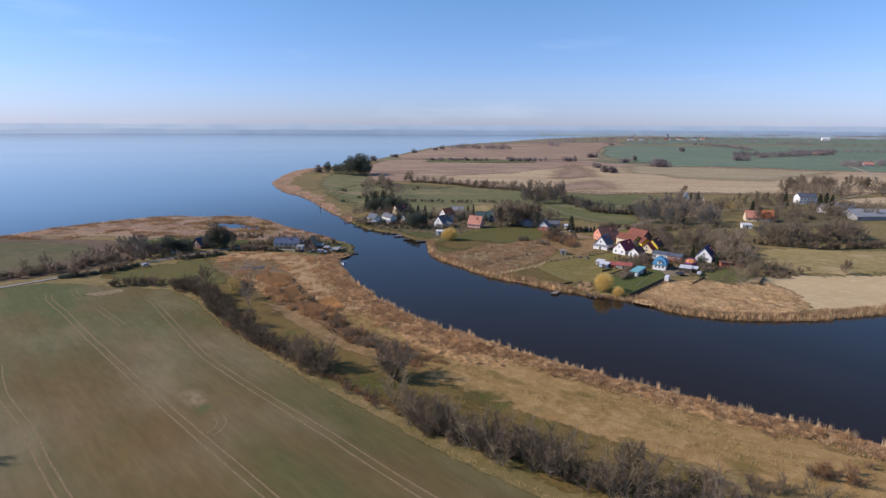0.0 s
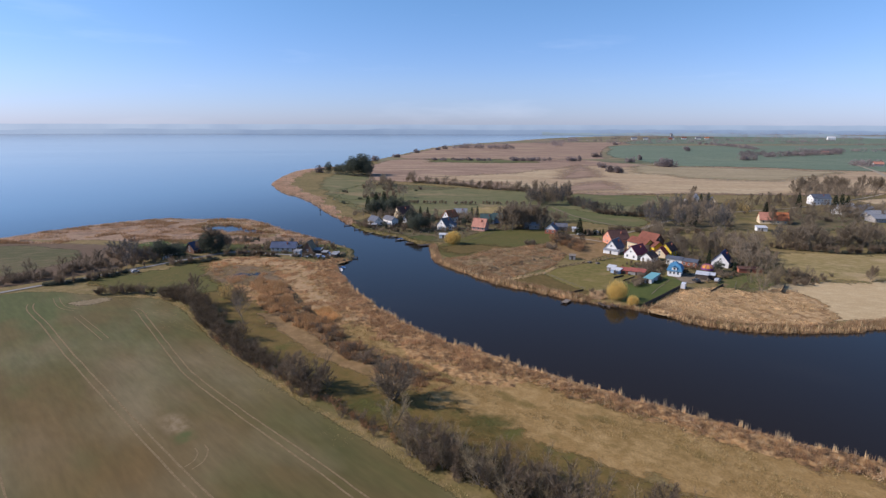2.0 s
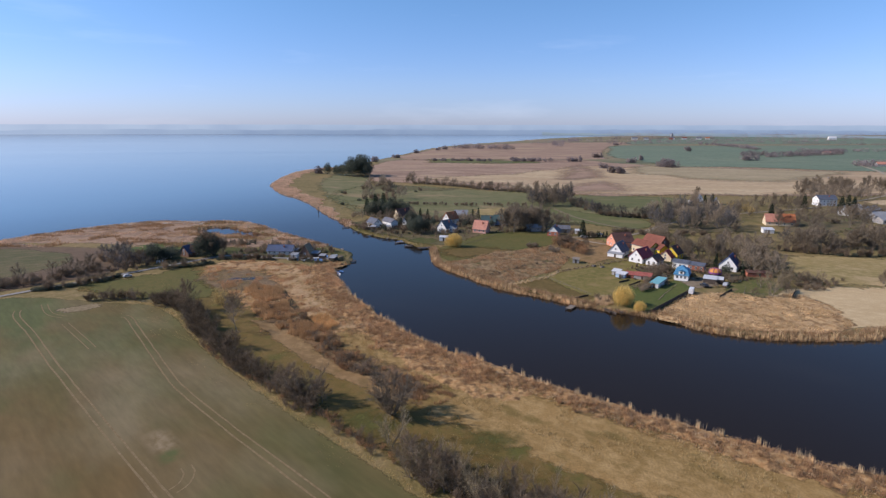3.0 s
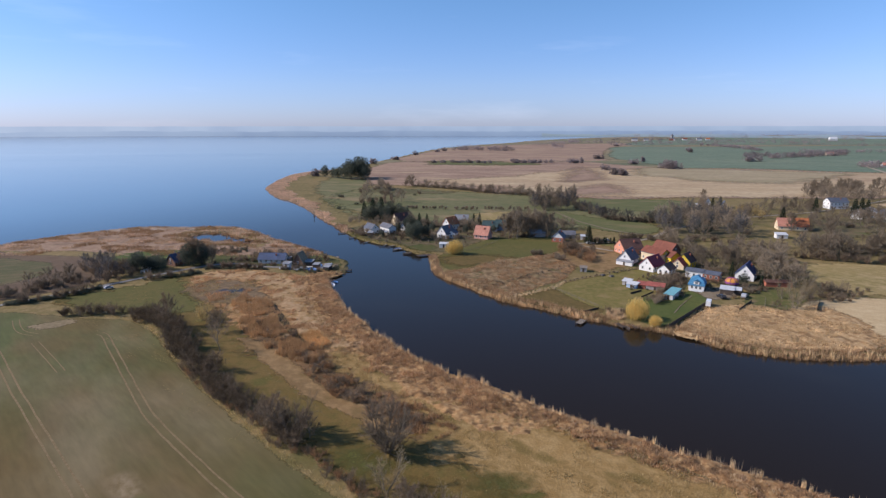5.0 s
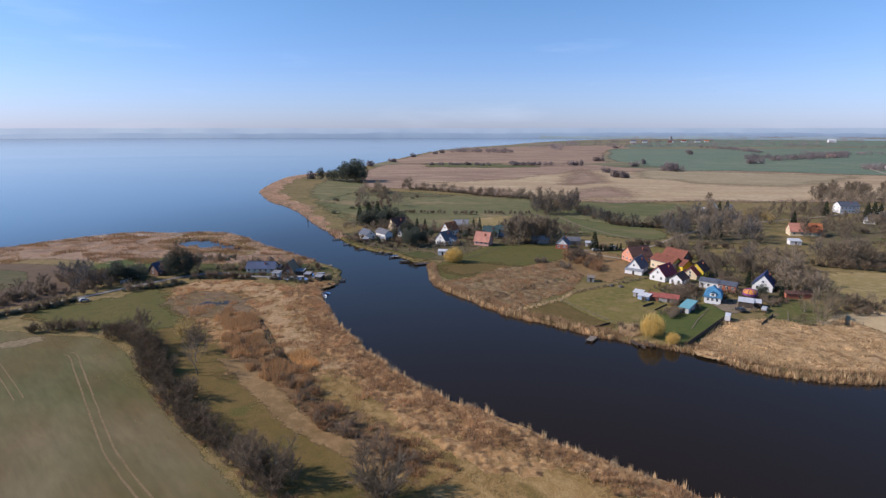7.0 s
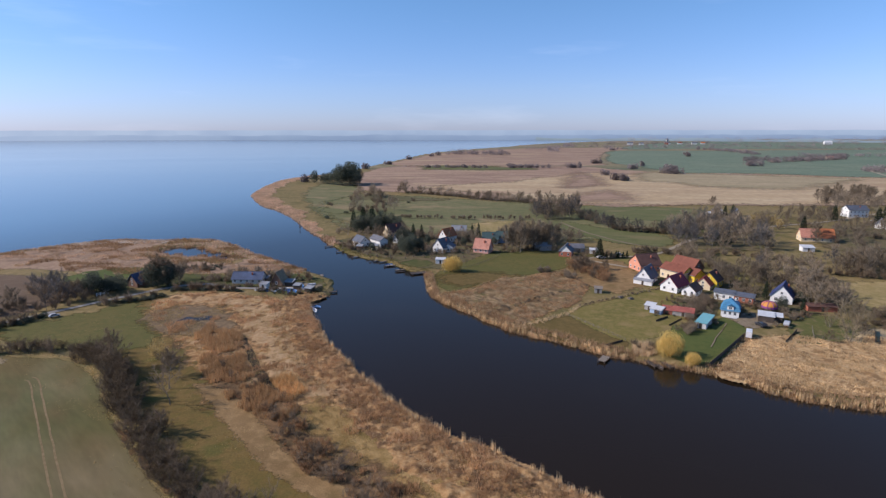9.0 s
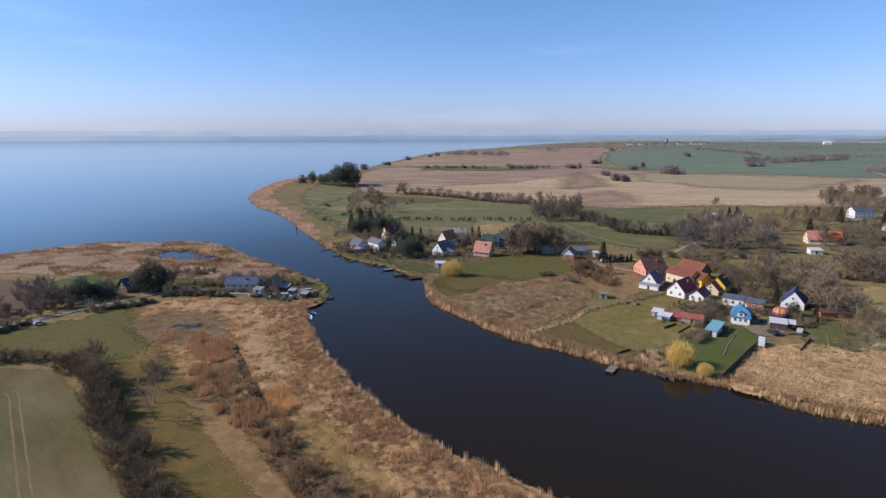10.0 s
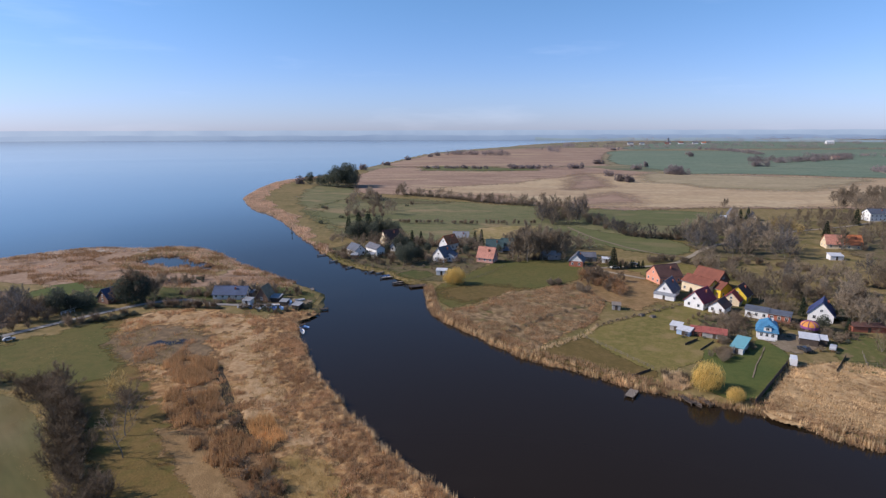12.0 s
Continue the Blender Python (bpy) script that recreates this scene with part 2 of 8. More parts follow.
M["damp_pasture"] = soil("damp_pasture", (0.112, 0.108, 0.032), (0.142, 0.117, 0.038), (0.098, 0.098, 0.027), 0.035, 0.5)
M["mud"] = soil("wet_marsh_mud", (0.175, 0.12, 0.07), (0.125, 0.088, 0.052), (0.28, 0.19, 0.105), 0.12, 0.6)
M["ditch"] = soil("ditch_mud", (0.062, 0.045, 0.028), (0.045, 0.034, 0.022), (0.09, 0.065, 0.04), 0.2, 1.0)
M["leaf_litter"] = soil("leaf_litter", (0.15, 0.115, 0.06), (0.115, 0.105, 0.046), (0.19, 0.14, 0.08), 0.04, 0.4, patch=(0.115, 0.122, 0.042))
M["green_field"] = soil("green_field", (0.125, 0.134, 0.05), (0.15, 0.146, 0.06), (0.108, 0.118, 0.045), 0.02, 0.2, -10, 3.0, patch=(0.185, 0.16, 0.075))
M["scrub_floor"] = soil("dead_grass_under_scrub", (0.19, 0.112, 0.055), (0.135, 0.082, 0.042), (0.26, 0.16, 0.08), 0.09, 0.7, patch=(0.10, 0.07, 0.036), bump=0.8)
M["pale_grass"] = soil("bleached_grass", (0.55, 0.405, 0.225), (0.47, 0.34, 0.18), (0.6, 0.455, 0.265), 0.03, 0.4, -15, 3.0)
M["straw"] = soil("straw_meadow", (0.33, 0.205, 0.078), (0.25, 0.158, 0.056), (0.41, 0.27, 0.115), 0.07, 0.5, -40, 2.0, patch=(0.205, 0.138, 0.046), bump=0.6)
M["tan_grass"] = soil("tan_dead_grass", (0.27, 0.168, 0.076), (0.205, 0.128, 0.056), (0.34, 0.22, 0.105), 0.09, 0.6, -45, 2.0, patch=(0.19, 0.125, 0.05), bump=0.6)
M["far_tan"] = soil("fallow_field", (0.475, 0.35, 0.205), (0.38, 0.265, 0.158), (0.53, 0.41, 0.255), 0.007, 0.035, -8, 4.0, patch=(0.35, 0.232, 0.15))
M["dun_stubble"] = soil("dun_stubble", (0.36, 0.285, 0.17), (0.31, 0.25, 0.145), (0.42, 0.335, 0.21), 0.008, 0.04, -8, 4.0)
M["far_pink"] = soil("ploughed_upland", (0.335, 0.222, 0.152), (0.265, 0.172, 0.122), (0.40, 0.28, 0.19), 0.009, 0.04, -8, 4.0, patch=(0.42, 0.305, 0.19))
M["far_country"] = soil("far_country", (0.27, 0.20, 0.12), (0.15, 0.155, 0.08), (0.33, 0.25, 0.155), 0.0035, 0.03, -8, 4.0, patch=(0.13, 0.15, 0.085))
M["point_litter"] = soil("reed_point", (0.33, 0.215, 0.14), (0.25, 0.16, 0.105), (0.41, 0.285, 0.185), 0.05, 0.5, patch=(0.18, 0.12, 0.082), bump=0.6)
# wheat green lifted and blued: distance haze is mixed into the colour
M["far_green"] = soil("hazed_winter_wheat", (0.15, 0.20, 0.135), (0.19, 0.225, 0.15), (0.132, 0.182, 0.122), 0.005, 0.03, -8, 3.0)
M["far_meadow"] = soil("pasture", (0.15, 0.15, 0.065), (0.215, 0.185, 0.092), (0.122, 0.132, 0.055), 0.016, 0.14, -20, 2.5, patch=(0.27, 0.205, 0.11))
M["asphalt"] = coat("worn_asphalt", (0.26, 0.24, 0.215), (0.21, 0.195, 0.175), 0.9, 0.3)
M["yard"] = soil("trodden_yard", (0.14, 0.105, 0.055), (0.10, 0.092, 0.038), (0.18, 0.135, 0.08), 0.09, 0.5, patch=(0.08, 0.085, 0.028))
M["yard_sand"] = soil("worn_sandy_yard", (0.24, 0.185, 0.125), (0.19, 0.145, 0.095), (0.29, 0.23, 0.16), 0.1, 0.8, patch=(0.13, 0.11, 0.055))
M["pale_reed_bed"] = soil("washed_reed", (0.46, 0.40, 0.33), (0.36, 0.285, 0.205), (0.56, 0.50, 0.43), 0.12, 0.8)
M["lawn_dark"] = soil("shaded_garden_grass", (0.075, 0.088, 0.026), (0.115, 0.10, 0.036), (0.065, 0.08, 0.022), 0.07, 0.5, patch=(0.15, 0.115, 0.055))
M["sand"] = coat("sandy_yard", (0.34, 0.28, 0.2), (0.27, 0.22, 0.15), 0.95, 0.3)

M["reed"] = leafy("dry_reed", (0.37, 0.222, 0.118), (0.60, 0.405, 0.235))
M["reed_brown"] = leafy("brown_reed", (0.36, 0.205, 0.105), (0.53, 0.33, 0.18))
M["reed_orange"] = leafy("orange_reed", (0.48, 0.275, 0.115), (0.66, 0.42, 0.195))
M["reed_stand"] = leafy("packed_reed", (0.43, 0.25, 0.12), (0.63, 0.405, 0.21))
M["reed_head"] = leafy("washed_pink_reed", (0.44, 0.285, 0.185), (0.66, 0.475, 0.335))
M["reed_pale"] = leafy("pale_reed", (0.52, 0.37, 0.21), (0.72, 0.54, 0.34))
M["reed_white"] = leafy("washed_white_reed", (0.52, 0.46, 0.38), (0.74, 0.68, 0.6))
M["reed_gold"] = leafy("golden_reed", (0.55, 0.375, 0.19), (0.80, 0.59, 0.345))
M["grass"] = leafy("tufted_grass", (0.36, 0.255, 0.10), (0.60, 0.45, 0.225))
M["bark"] = coat("grey_bark", (0.23, 0.195, 0.155), (0.15, 0.125, 0.098), 0.95, 1.5)
M["twig"] = leafy("bare_twigs", (0.165, 0.12, 0.08), (0.285, 0.212, 0.145))
M["twig_pale"] = leafy("pale_twigs", (0.235, 0.18, 0.105), (0.36, 0.285, 0.175))
M["twig_dark"] = leafy("dark_twigs", (0.1, 0.073, 0.047), (0.185, 0.138, 0.09))
M["needle"] = leafy("conifer_needles", (0.02, 0.034, 0.02), (0.045, 0.062, 0.035))
M["ivy"] = leafy("dark_evergreen", (0.075, 0.088, 0.064), (0.13, 0.14, 0.104))
M["twig_far"] = leafy("far_twigs", (0.235, 0.182, 0.125), (0.33, 0.26, 0.182))
M["wood_far"] = leafy("far_bare_wood", (0.10, 0.092, 0.086), (0.17, 0.155, 0.142))
# distance haze painted into the twig colour of the farthest copses and belts
M["twig_hazed"] = leafy("haze_tinted_twigs", (0.235, 0.19, 0.178), (0.33, 0.27, 0.255))
M["twig_ochre"] = leafy("ochre_shoots", (0.36, 0.26, 0.10), (0.58, 0.43, 0.19))
M["twig_red"] = leafy("russet_twigs", (0.26, 0.14, 0.07), (0.42, 0.26, 0.14))
M["bank_grass"] = leafy("bank_grass", (0.11, 0.105, 0.035), (0.22, 0.19, 0.075))
M["willow"] = leafy("yellow_willow_shoots", (0.46, 0.31, 0.08), (0.80, 0.58, 0.21))

M["water"], nt, bsdf = material("lagoon_water")
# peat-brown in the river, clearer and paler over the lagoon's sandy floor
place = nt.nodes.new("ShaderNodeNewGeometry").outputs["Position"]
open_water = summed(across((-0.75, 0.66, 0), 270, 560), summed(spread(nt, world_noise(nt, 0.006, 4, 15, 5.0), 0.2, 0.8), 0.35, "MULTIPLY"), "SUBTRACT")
# farther out, the pale sheen of sky and haze is put into the colour
shallow_and_sheen = mixed(nt, across((-0.25, 0.97, 0), 500, 2200), (0.066, 0.124, 0.16), (0.16, 0.215, 0.27))
nt.links.new(mixed(nt, open_water, (0.017, 0.0115, 0.007), shallow_and_sheen), bsdf.inputs["Base Color"])
gloss = nt.nodes.new("ShaderNodeMapRange")
gloss.inputs[3].default_value, gloss.inputs[4].default_value = 0.23, 0.36
nt.links.new(open_water, gloss.inputs[0])
nt.links.new(gloss.outputs[0], bsdf.inputs["Specular IOR Level"])
bsdf.inputs["IOR"].default_value = 1.33
ruffled = nt.nodes.new("ShaderNodeMapRange")
ruffled.inputs[3].default_value, ruffled.inputs[4].default_value = 0.05, 0.13
nt.links.new(open_water, ruffled.inputs[0])
nt.links.new(ruffled.outputs[0], bsdf.inputs["Roughness"])
ripple = mixed(nt, 0.5, world_noise(nt, 0.9, 3, 20, 2.5), world_noise(nt, 0.12, 3, 35, 3.0, 5))
bumped(nt, bsdf, ripple, 0.013, 0.35)

for key, a, b, rough in (
    ("white_wall", (0.80, 0.79, 0.76), (0.7, 0.69, 0.66), 0.85), ("cream_wall", (0.74, 0.60, 0.40), (0.66, 0.53, 0.34), 0.85),
    ("yellow_wall", (0.78, 0.56, 0.04), (0.7, 0.48, 0.05), 0.8), ("salmon_wall", (0.68, 0.30, 0.19), (0.58, 0.25, 0.16), 0.85),
    ("grey_wall", (0.38, 0.36, 0.34), (0.3, 0.28, 0.26), 0.9), ("brick_wall", (0.42, 0.14, 0.08), (0.34, 0.11, 0.07), 0.9),
    ("brown_wall", (0.22, 0.12, 0.08), (0.17, 0.09, 0.06), 0.9), ("pink_wall", (0.62, 0.33, 0.27), (0.55, 0.29, 0.23), 0.85),
    ("blue_wall", (0.36, 0.47, 0.60), (0.3, 0.4, 0.55), 0.8), ("frame_white", (0.8, 0.8, 0.79), (0.7, 0.7, 0.7), 0.5),
    ("wood_grey", (0.24, 0.2, 0.16), (0.17, 0.14, 0.11), 0.9), ("wood_dark", (0.09, 0.065, 0.05), (0.06, 0.045, 0.035), 0.9),
    ("door_wood", (0.16, 0.09, 0.05), (0.12, 0.07, 0.04), 0.7), ("thatch", (0.30, 0.22, 0.14), (0.21, 0.155, 0.1), 0.95),
    ("felt_grey", (0.27, 0.28, 0.30), (0.2, 0.21, 0.22), 0.85), ("sheet_pale", (0.62, 0.63, 0.64), (0.5, 0.5, 0.5), 0.5),
    ("turquoise_roof", (0.16, 0.42, 0.45), (0.16, 0.36, 0.38), 0.6), ("blue_boat", (0.06, 0.22, 0.52), (0.05, 0.17, 0.4), 0.4),
    ("purple_cloth", (0.26, 0.06, 0.22), (0.2, 0.05, 0.18), 0.8), ("orange_cloth", (0.66, 0.28, 0.05), (0.55, 0.22, 0.05), 0.75),
    ("car_white", (0.75, 0.75, 0.75), (0.66, 0.66, 0.66), 0.3), ("car_dark", (0.035, 0.04, 0.05), (0.03, 0.03, 0.035), 0.3),
    ("car_silver", (0.42, 0.43, 0.45), (0.38, 0.39, 0.4), 0.3), ("tyre", (0.02, 0.02, 0.02), (0.03, 0.03, 0.03), 0.9),
    ("buoy_dark", (0.03, 0.05, 0.04), (0.05, 0.05, 0.05), 0.6),
):
    M[key] = coat(key, a, b, rough)
for key, a, b in (
    ("red_tile", (0.235, 0.07, 0.038), (0.18, 0.055, 0.032)), ("orange_tile", (0.52, 0.17, 0.06), (0.44, 0.14, 0.055)),
    ("maroon_tile", (0.36, 0.05, 0.068), (0.3, 0.043, 0.06)), ("brown_tile", (0.14, 0.066, 0.048), (0.11, 0.052, 0.04)),
    ("grey_tile", (0.15, 0.155, 0.18), (0.12, 0.125, 0.145)), ("navy_tile", (0.045, 0.062, 0.17), (0.038, 0.052, 0.14)),
    ("blue_tile", (0.06, 0.25, 0.43), (0.05, 0.21, 0.38)), ("pink_tile", (0.52, 0.23, 0.16), (0.46, 0.2, 0.14)),
    ("green_tile", (0.05, 0.10, 0.10), (0.04, 0.08, 0.085)), ("slate_blue", (0.10, 0.115, 0.15), (0.085, 0.10, 0.13)), ("faded_blue_tile", (0.065, 0.10, 0.19), (0.052, 0.08, 0.15)),
    ("red_sheet", (0.34, 0.07, 0.05), (0.4, 0.14, 0.1)),
):
    M[key] = tiled(key, a, b)
M["glass"], nt, bsdf = material("window_glass")
bsdf.inputs["Base Color"].default_value = (0.02, 0.025, 0.03, 1)
bsdf.inputs["Roughness"].default_value = 0.06


# ---- building blocks ----
rng = np.random.default_rng(7)


def mesh_of(name, verts, faces, mat):
    me = bpy.data.meshes.new(name)
    me.from_pydata([tuple(v) for v in verts], [], faces)
    me.materials.append(mat)
    me.update()
    return me


def tri_mesh(name, tris, mat):
    """Loose triangles from an array (n, 3, 3)."""
    tris = np.asarray(tris, np.float32)
    n = len(tris)
    me = bpy.data.meshes.new(name)
    me.vertices.add(3 * n)
    me.vertices.foreach_set("co", tris.reshape(-1))
    me.loops.add(3 * n)
    me.loops.foreach_set("vertex_index", np.arange(3 * n, dtype=np.int32))
    me.polygons.add(n)
    me.polygons.foreach_set("loop_start", np.arange(0, 3 * n, 3, dtype=np.int32))
    me.materials.append(mat)
    me.update(calc_edges=True)
    return me


def thing(name, m, label, category, group=""):
    ob = new(name)
    ob.matrix_basis = m
    ob.empty_display_size = 0.2
    return tagged(ob, label, category, group)


def part(name, data, mat, parent, label=""):
    """Links a bmesh or a mesh as one mesh object under its thing or part."""
    if isinstance(data, bmesh.types.BMesh):
        me = bpy.data.meshes.new(name)
        data.normal_update()
        data.to_mesh(me)
        data.free()
        me.materials.append(mat)
        data = me
    ob = new(name, data)
    ob.parent = parent
    return tagged(ob, label)


def block(bm, x0, x1, y0, y1, z0, z1, bevel=0.0):
    r = bmesh.ops.create_cube(bm, size=1.0)
    for v in r["verts"]:
        v.co = Vector(((x0 + x1) / 2 + v.co.x * (x1 - x0), (y0 + y1) / 2 + v.co.y * (y1 - y0), (z0 + z1) / 2 + v.co.z * (z1 - z0)))
    if bevel:
        edges = {e for v in r["verts"] for e in v.link_edges}
        bmesh.ops.bevel(bm, geom=list(edges), offset=bevel, segments=1, affect="EDGES", clamp_overlap=True)
    return bm


def box(x0, x1, y0, y1, z0, z1, bevel=0.0):
    return block(bmesh.new(), x0, x1, y0, y1, z0, z1, bevel)


def prism(outline, y0, y1):
    """A solid whose outline lies in x and z and reaches from y0 to y1."""
    bm = bmesh.new()
    a = [bm.verts.new((x, y0, z)) for x, z in outline]
    b = [bm.verts.new((x, y1, z)) for x, z in outline]
    n = len(outline)
    bm.faces.new(a), bm.faces.new(b[::-1])
    for i in range(n):
        bm.faces.new((a[(i + 1) % n], a[i], b[i], b[(i + 1) % n]))
    bmesh.ops.recalc_face_normals(bm, faces=bm.faces)
    return bm


def rod(bm, p, q, r0, r1, sides=6):
    p, q = Vector(p), Vector(q)
    turn = (q - p).to_track_quat("Z", "Y").to_matrix().to_4x4()
    bmesh.ops.create_cone(bm, cap_ends=True, segments=sides, radius1=r0, radius2=r1, depth=(q - p).length,
                          matrix=Matrix.Translation((p + q) / 2) @ turn)
    return bm


def rounded(points, steps=5, closed=True):
    """A smooth line through the given points."""
    p = np.array(points, float)
    n = len(p)
    out = []
    for i in range(n if closed else n - 1):
        a, b, c, d = (p[(i + k) % n] if closed else p[min(max(i + k, 0), n - 1)] for k in (-1, 0, 1, 2))
        for s in np.arange(steps) / steps:
            out.append(0.5 * (2 * b + (c - a) * s + (2 * a - 5 * b + 4 * c - d) * s**2 + (3 * b - a - 3 * c + d) * s**3))
    if not closed:
        out.append(p[-1])
    return np.array(out)


def ragged(line, amount, size):
    """The same line, worn uneven."""
    out = []
    for x, y in line:
        n = noise.noise_vector(Vector((x / size, y / size, 3.3)))
        m = noise.noise_vector(Vector((x / size * 3, y / size * 3, 9.1)))
        o = noise.noise_vector(Vector((x / size * 9, y / size * 9, 5.7)))
        out.append((x + amount * (n.x + 0.5 * m.x + 0.35 * o.x), y + amount * (n.y + 0.5 * m.y + 0.35 * o.y)))
    return np.array(out)


def inside_by(px, py, line):
    """Metres by which points lie inside a closed line (negative: outside)."""
    best = np.full(px.shape, 1e12)
    odd = np.zeros(px.shape, bool)
    for (ax, ay), (bx, by) in zip(line, np.roll(line, -1, 0)):
        dx, dy = bx - ax, by - ay
        t = np.clip(((px - ax) * dx + (py - ay) * dy) / (dx * dx + dy * dy + 1e-9), 0, 1)
        best = np.minimum(best, (px - ax - t * dx) ** 2 + (py - ay - t * dy) ** 2)
        odd ^= ((ay > py) != (by > py)) & (px < dx * (py - ay) / (dy if abs(dy) > 1e-9 else 1e-9) + ax)
    return np.where(odd, 1, -1) * np.sqrt(best)


def setting(name, me, label, category):
    return tagged(new(name, me), label, category, kind="structure")


LAND = 0.9  # the flat land's height over the water


BLENDS = {}


def blended(mat, worn, size, feather=1.1):
    """A ground material that thins out unevenly over the last metres of its patch."""
    key = (mat.name, worn, size, feather)
    if key not in BLENDS:
        m = mat.copy()
        nt = m.node_tree
        edge = nt.nodes.new("ShaderNodeAttribute")
        edge.attribute_name = "edge"
        level = edge.outputs["Fac"]
        for scale, detail, part_of in ((1 / size, 6, 5.0), (0.9 / min(worn, 3.0), 5, 4.0)):
            drift = nt.nodes.new("ShaderNodeMath")
            drift.operation = "MULTIPLY_ADD"
            nt.links.new(world_noise(nt, scale, detail, 0, 1, 19), drift.inputs[0])
            drift.inputs[1].default_value = part_of * worn
            nt.links.new(level, drift.inputs[2])
            level = drift.outputs[0]
        fringe = spread(nt, level, 4.5 * worn, (4.5 + feather) * worn + 0.02)
        mix, gap = nt.nodes.new("ShaderNodeMixShader"), nt.nodes.new("ShaderNodeBsdfTransparent")
        nt.links.new(fringe, mix.inputs[0])
        nt.links.new(gap.outputs[0], mix.inputs[1])
        nt.links.new(nt.nodes["Principled BSDF"].outputs[0], mix.inputs[2])
        nt.links.new(mix.outputs[0], nt.nodes["Material Output"].inputs[0])
        BLENDS[key] = m
    return BLENDS[key]


def sheet(name, points, lift, mat, label, category="ground", worn=1.0, size=8.0, steps=8, sharp=False, feather=1.1):
    """A patch of ground cover laid on the land, thinning out at its edge."""
    line = rounded(points, min(steps, 8))
    lo, hi = line.min(0), line.max(0)
    h = float(max(hi - lo)) / 50
    gx, gy = np.arange(lo[0] - worn - h, hi[0] + worn + 2 * h, h), np.arange(lo[1] - worn - h, hi[1] + worn + 2 * h, h)
    X, Y = np.meshgrid(gx, gy)
    d = inside_by(X.ravel(), Y.ravel(), line)
    i = np.arange(X.size).reshape(X.shape)
    quads = np.stack([i[:-1, :-1], i[:-1, 1:], i[1:, 1:], i[1:, :-1]], -1).reshape(-1, 4)
    quads = quads[d[quads].max(1) > (0.0 if sharp else -1.2 * worn)]
    used, quads = np.unique(quads, return_inverse=True)
    z = LAND + (lift if lift >= 0.2 else 0.02 + 0.3 * lift)
    verts = np.stack([X.ravel()[used], Y.ravel()[used], np.full(len(used), z)], 1)
    me = mesh_of(name, verts.tolist(), quads.reshape(-1, 4).tolist(), mat if sharp else blended(mat, worn, size, feather))
    if not sharp:
        me.attributes.new("edge", "FLOAT", "POINT").data.foreach_set("value", d[used].astype(np.float32))
    return setting(name, me, label, category)


def strip(name, points, width, lift, mat, label, category, worn=0.15, steps=8):
    """A lane of even width along a line."""
    line = ragged(rounded(points, steps, closed=False), worn, 6.0)
    d = np.gradient(line, axis=0)
    d /= np.linalg.norm(d, axis=1)[:, None] + 1e-9
    side = np.stack([-d[:, 1], d[:, 0]], 1)
    wob = np.array([width / 2 * (1 + 0.25 * noise.noise(Vector((x / 5, y / 5, 1)))) for x, y in line])[:, None]
    a, b = line + side * wob, line - side * wob
    n = len(line)
    verts = [(x, y, LAND + (lift if lift >= 0.2 else 0.02 + 0.3 * lift)) for x, y in np.concatenate([a, b])]
    faces = [(i, n + i, n + i + 1, i + 1) for i in range(n - 1)]
    return setting(name, mesh_of(name, verts, faces, mat), label, category)


# ---- shores and ground ----
WEST_BANK = [(92, 103), (88, 108), (79, 113), (69, 119), (59, 126), (47, 134), (34, 143), (20, 154), (12, 162), (-1, 171), (-13, 184),
             (-22, 198), (-33, 216), (-41, 232), (-50, 256), (-53, 266), (-48, 274), (-46, 285), (-50, 300), (-61, 313), (-80, 331),
             (-102, 353), (-122, 376), (-138, 391), (-156, 394), (-172, 390), (-190, 393), (-209, 386), (-228, 367), (-246, 346), (-261, 319),
             (-330, 240), (-600, 120), (-1500, -100), (-1500, -900), (900, -900), (700, -60), (300, 10), (160, 55), (120, 82)]
EAST_BANK = [(-190, 618), (-158, 549), (-141, 526), (-120, 492), (-103, 456), (-86, 418), (-74, 397), (-64, 374), (-57, 362), (-48, 349),
             (-40, 341), (-31, 336), (-24, 327), (-18, 317), (-9, 311), (-7, 289), (-5, 277), (2, 263), (9, 253), (22, 236),
             (32, 228), (40, 222), (48, 215), (54, 211), (64, 206), (74, 200), (83, 191), (90, 186), (104, 182), (130, 182),
             (158, 188), (230, 198), (330, 206), (500, 212)] + [(1200, 215), (2500, 150), (4900, 0), (4900, 4000), (1800, 3800), (1200, 3420), (830, 3177), (462, 2688), (253, 2253), (84, 1941), (-26, 1664), (-66, 1457), (-112, 1187), (-143, 1003), (-189, 859), (-207, 802),
             (-208, 744), (-199, 660)]
FAR_SHORE = [(-4900, 3300), (-2500, 3700), (-600, 3780), (400, 3760), (1200, 3900), (2200, 4000), (4900, 4100), (4900, 4990), (-4900, 4990)]
POND = [(-155, 357), (-156, 367), (-150, 373), (-138, 371), (-126, 361), (-115, 352), (-113, 341), (-125, 344), (-136, 347), (-146, 349)]
POOL = [(-94, 244), (-92, 249), (-87, 248), (-84, 250), (-82, 247), (-86, 244), (-90, 245)]
west, east = ragged(rounded(WEST_BANK, 6), 1.3, 9), ragged(rounded(EAST_BANK, 6), 1.3, 9)
far_line = ragged(rounded(FAR_SHORE, 12), 25, 200)
pond = ragged(rounded(POND, 5), 2.2, 4)


def shore_by(px, py):
    """Metres inland (negative: out on the water)."""
    d = np.maximum(np.maximum(inside_by(px, py, west), inside_by(px, py, east)), inside_by(px, py, far_line))
    return np.minimum(d, -inside_by(px, py, pond))


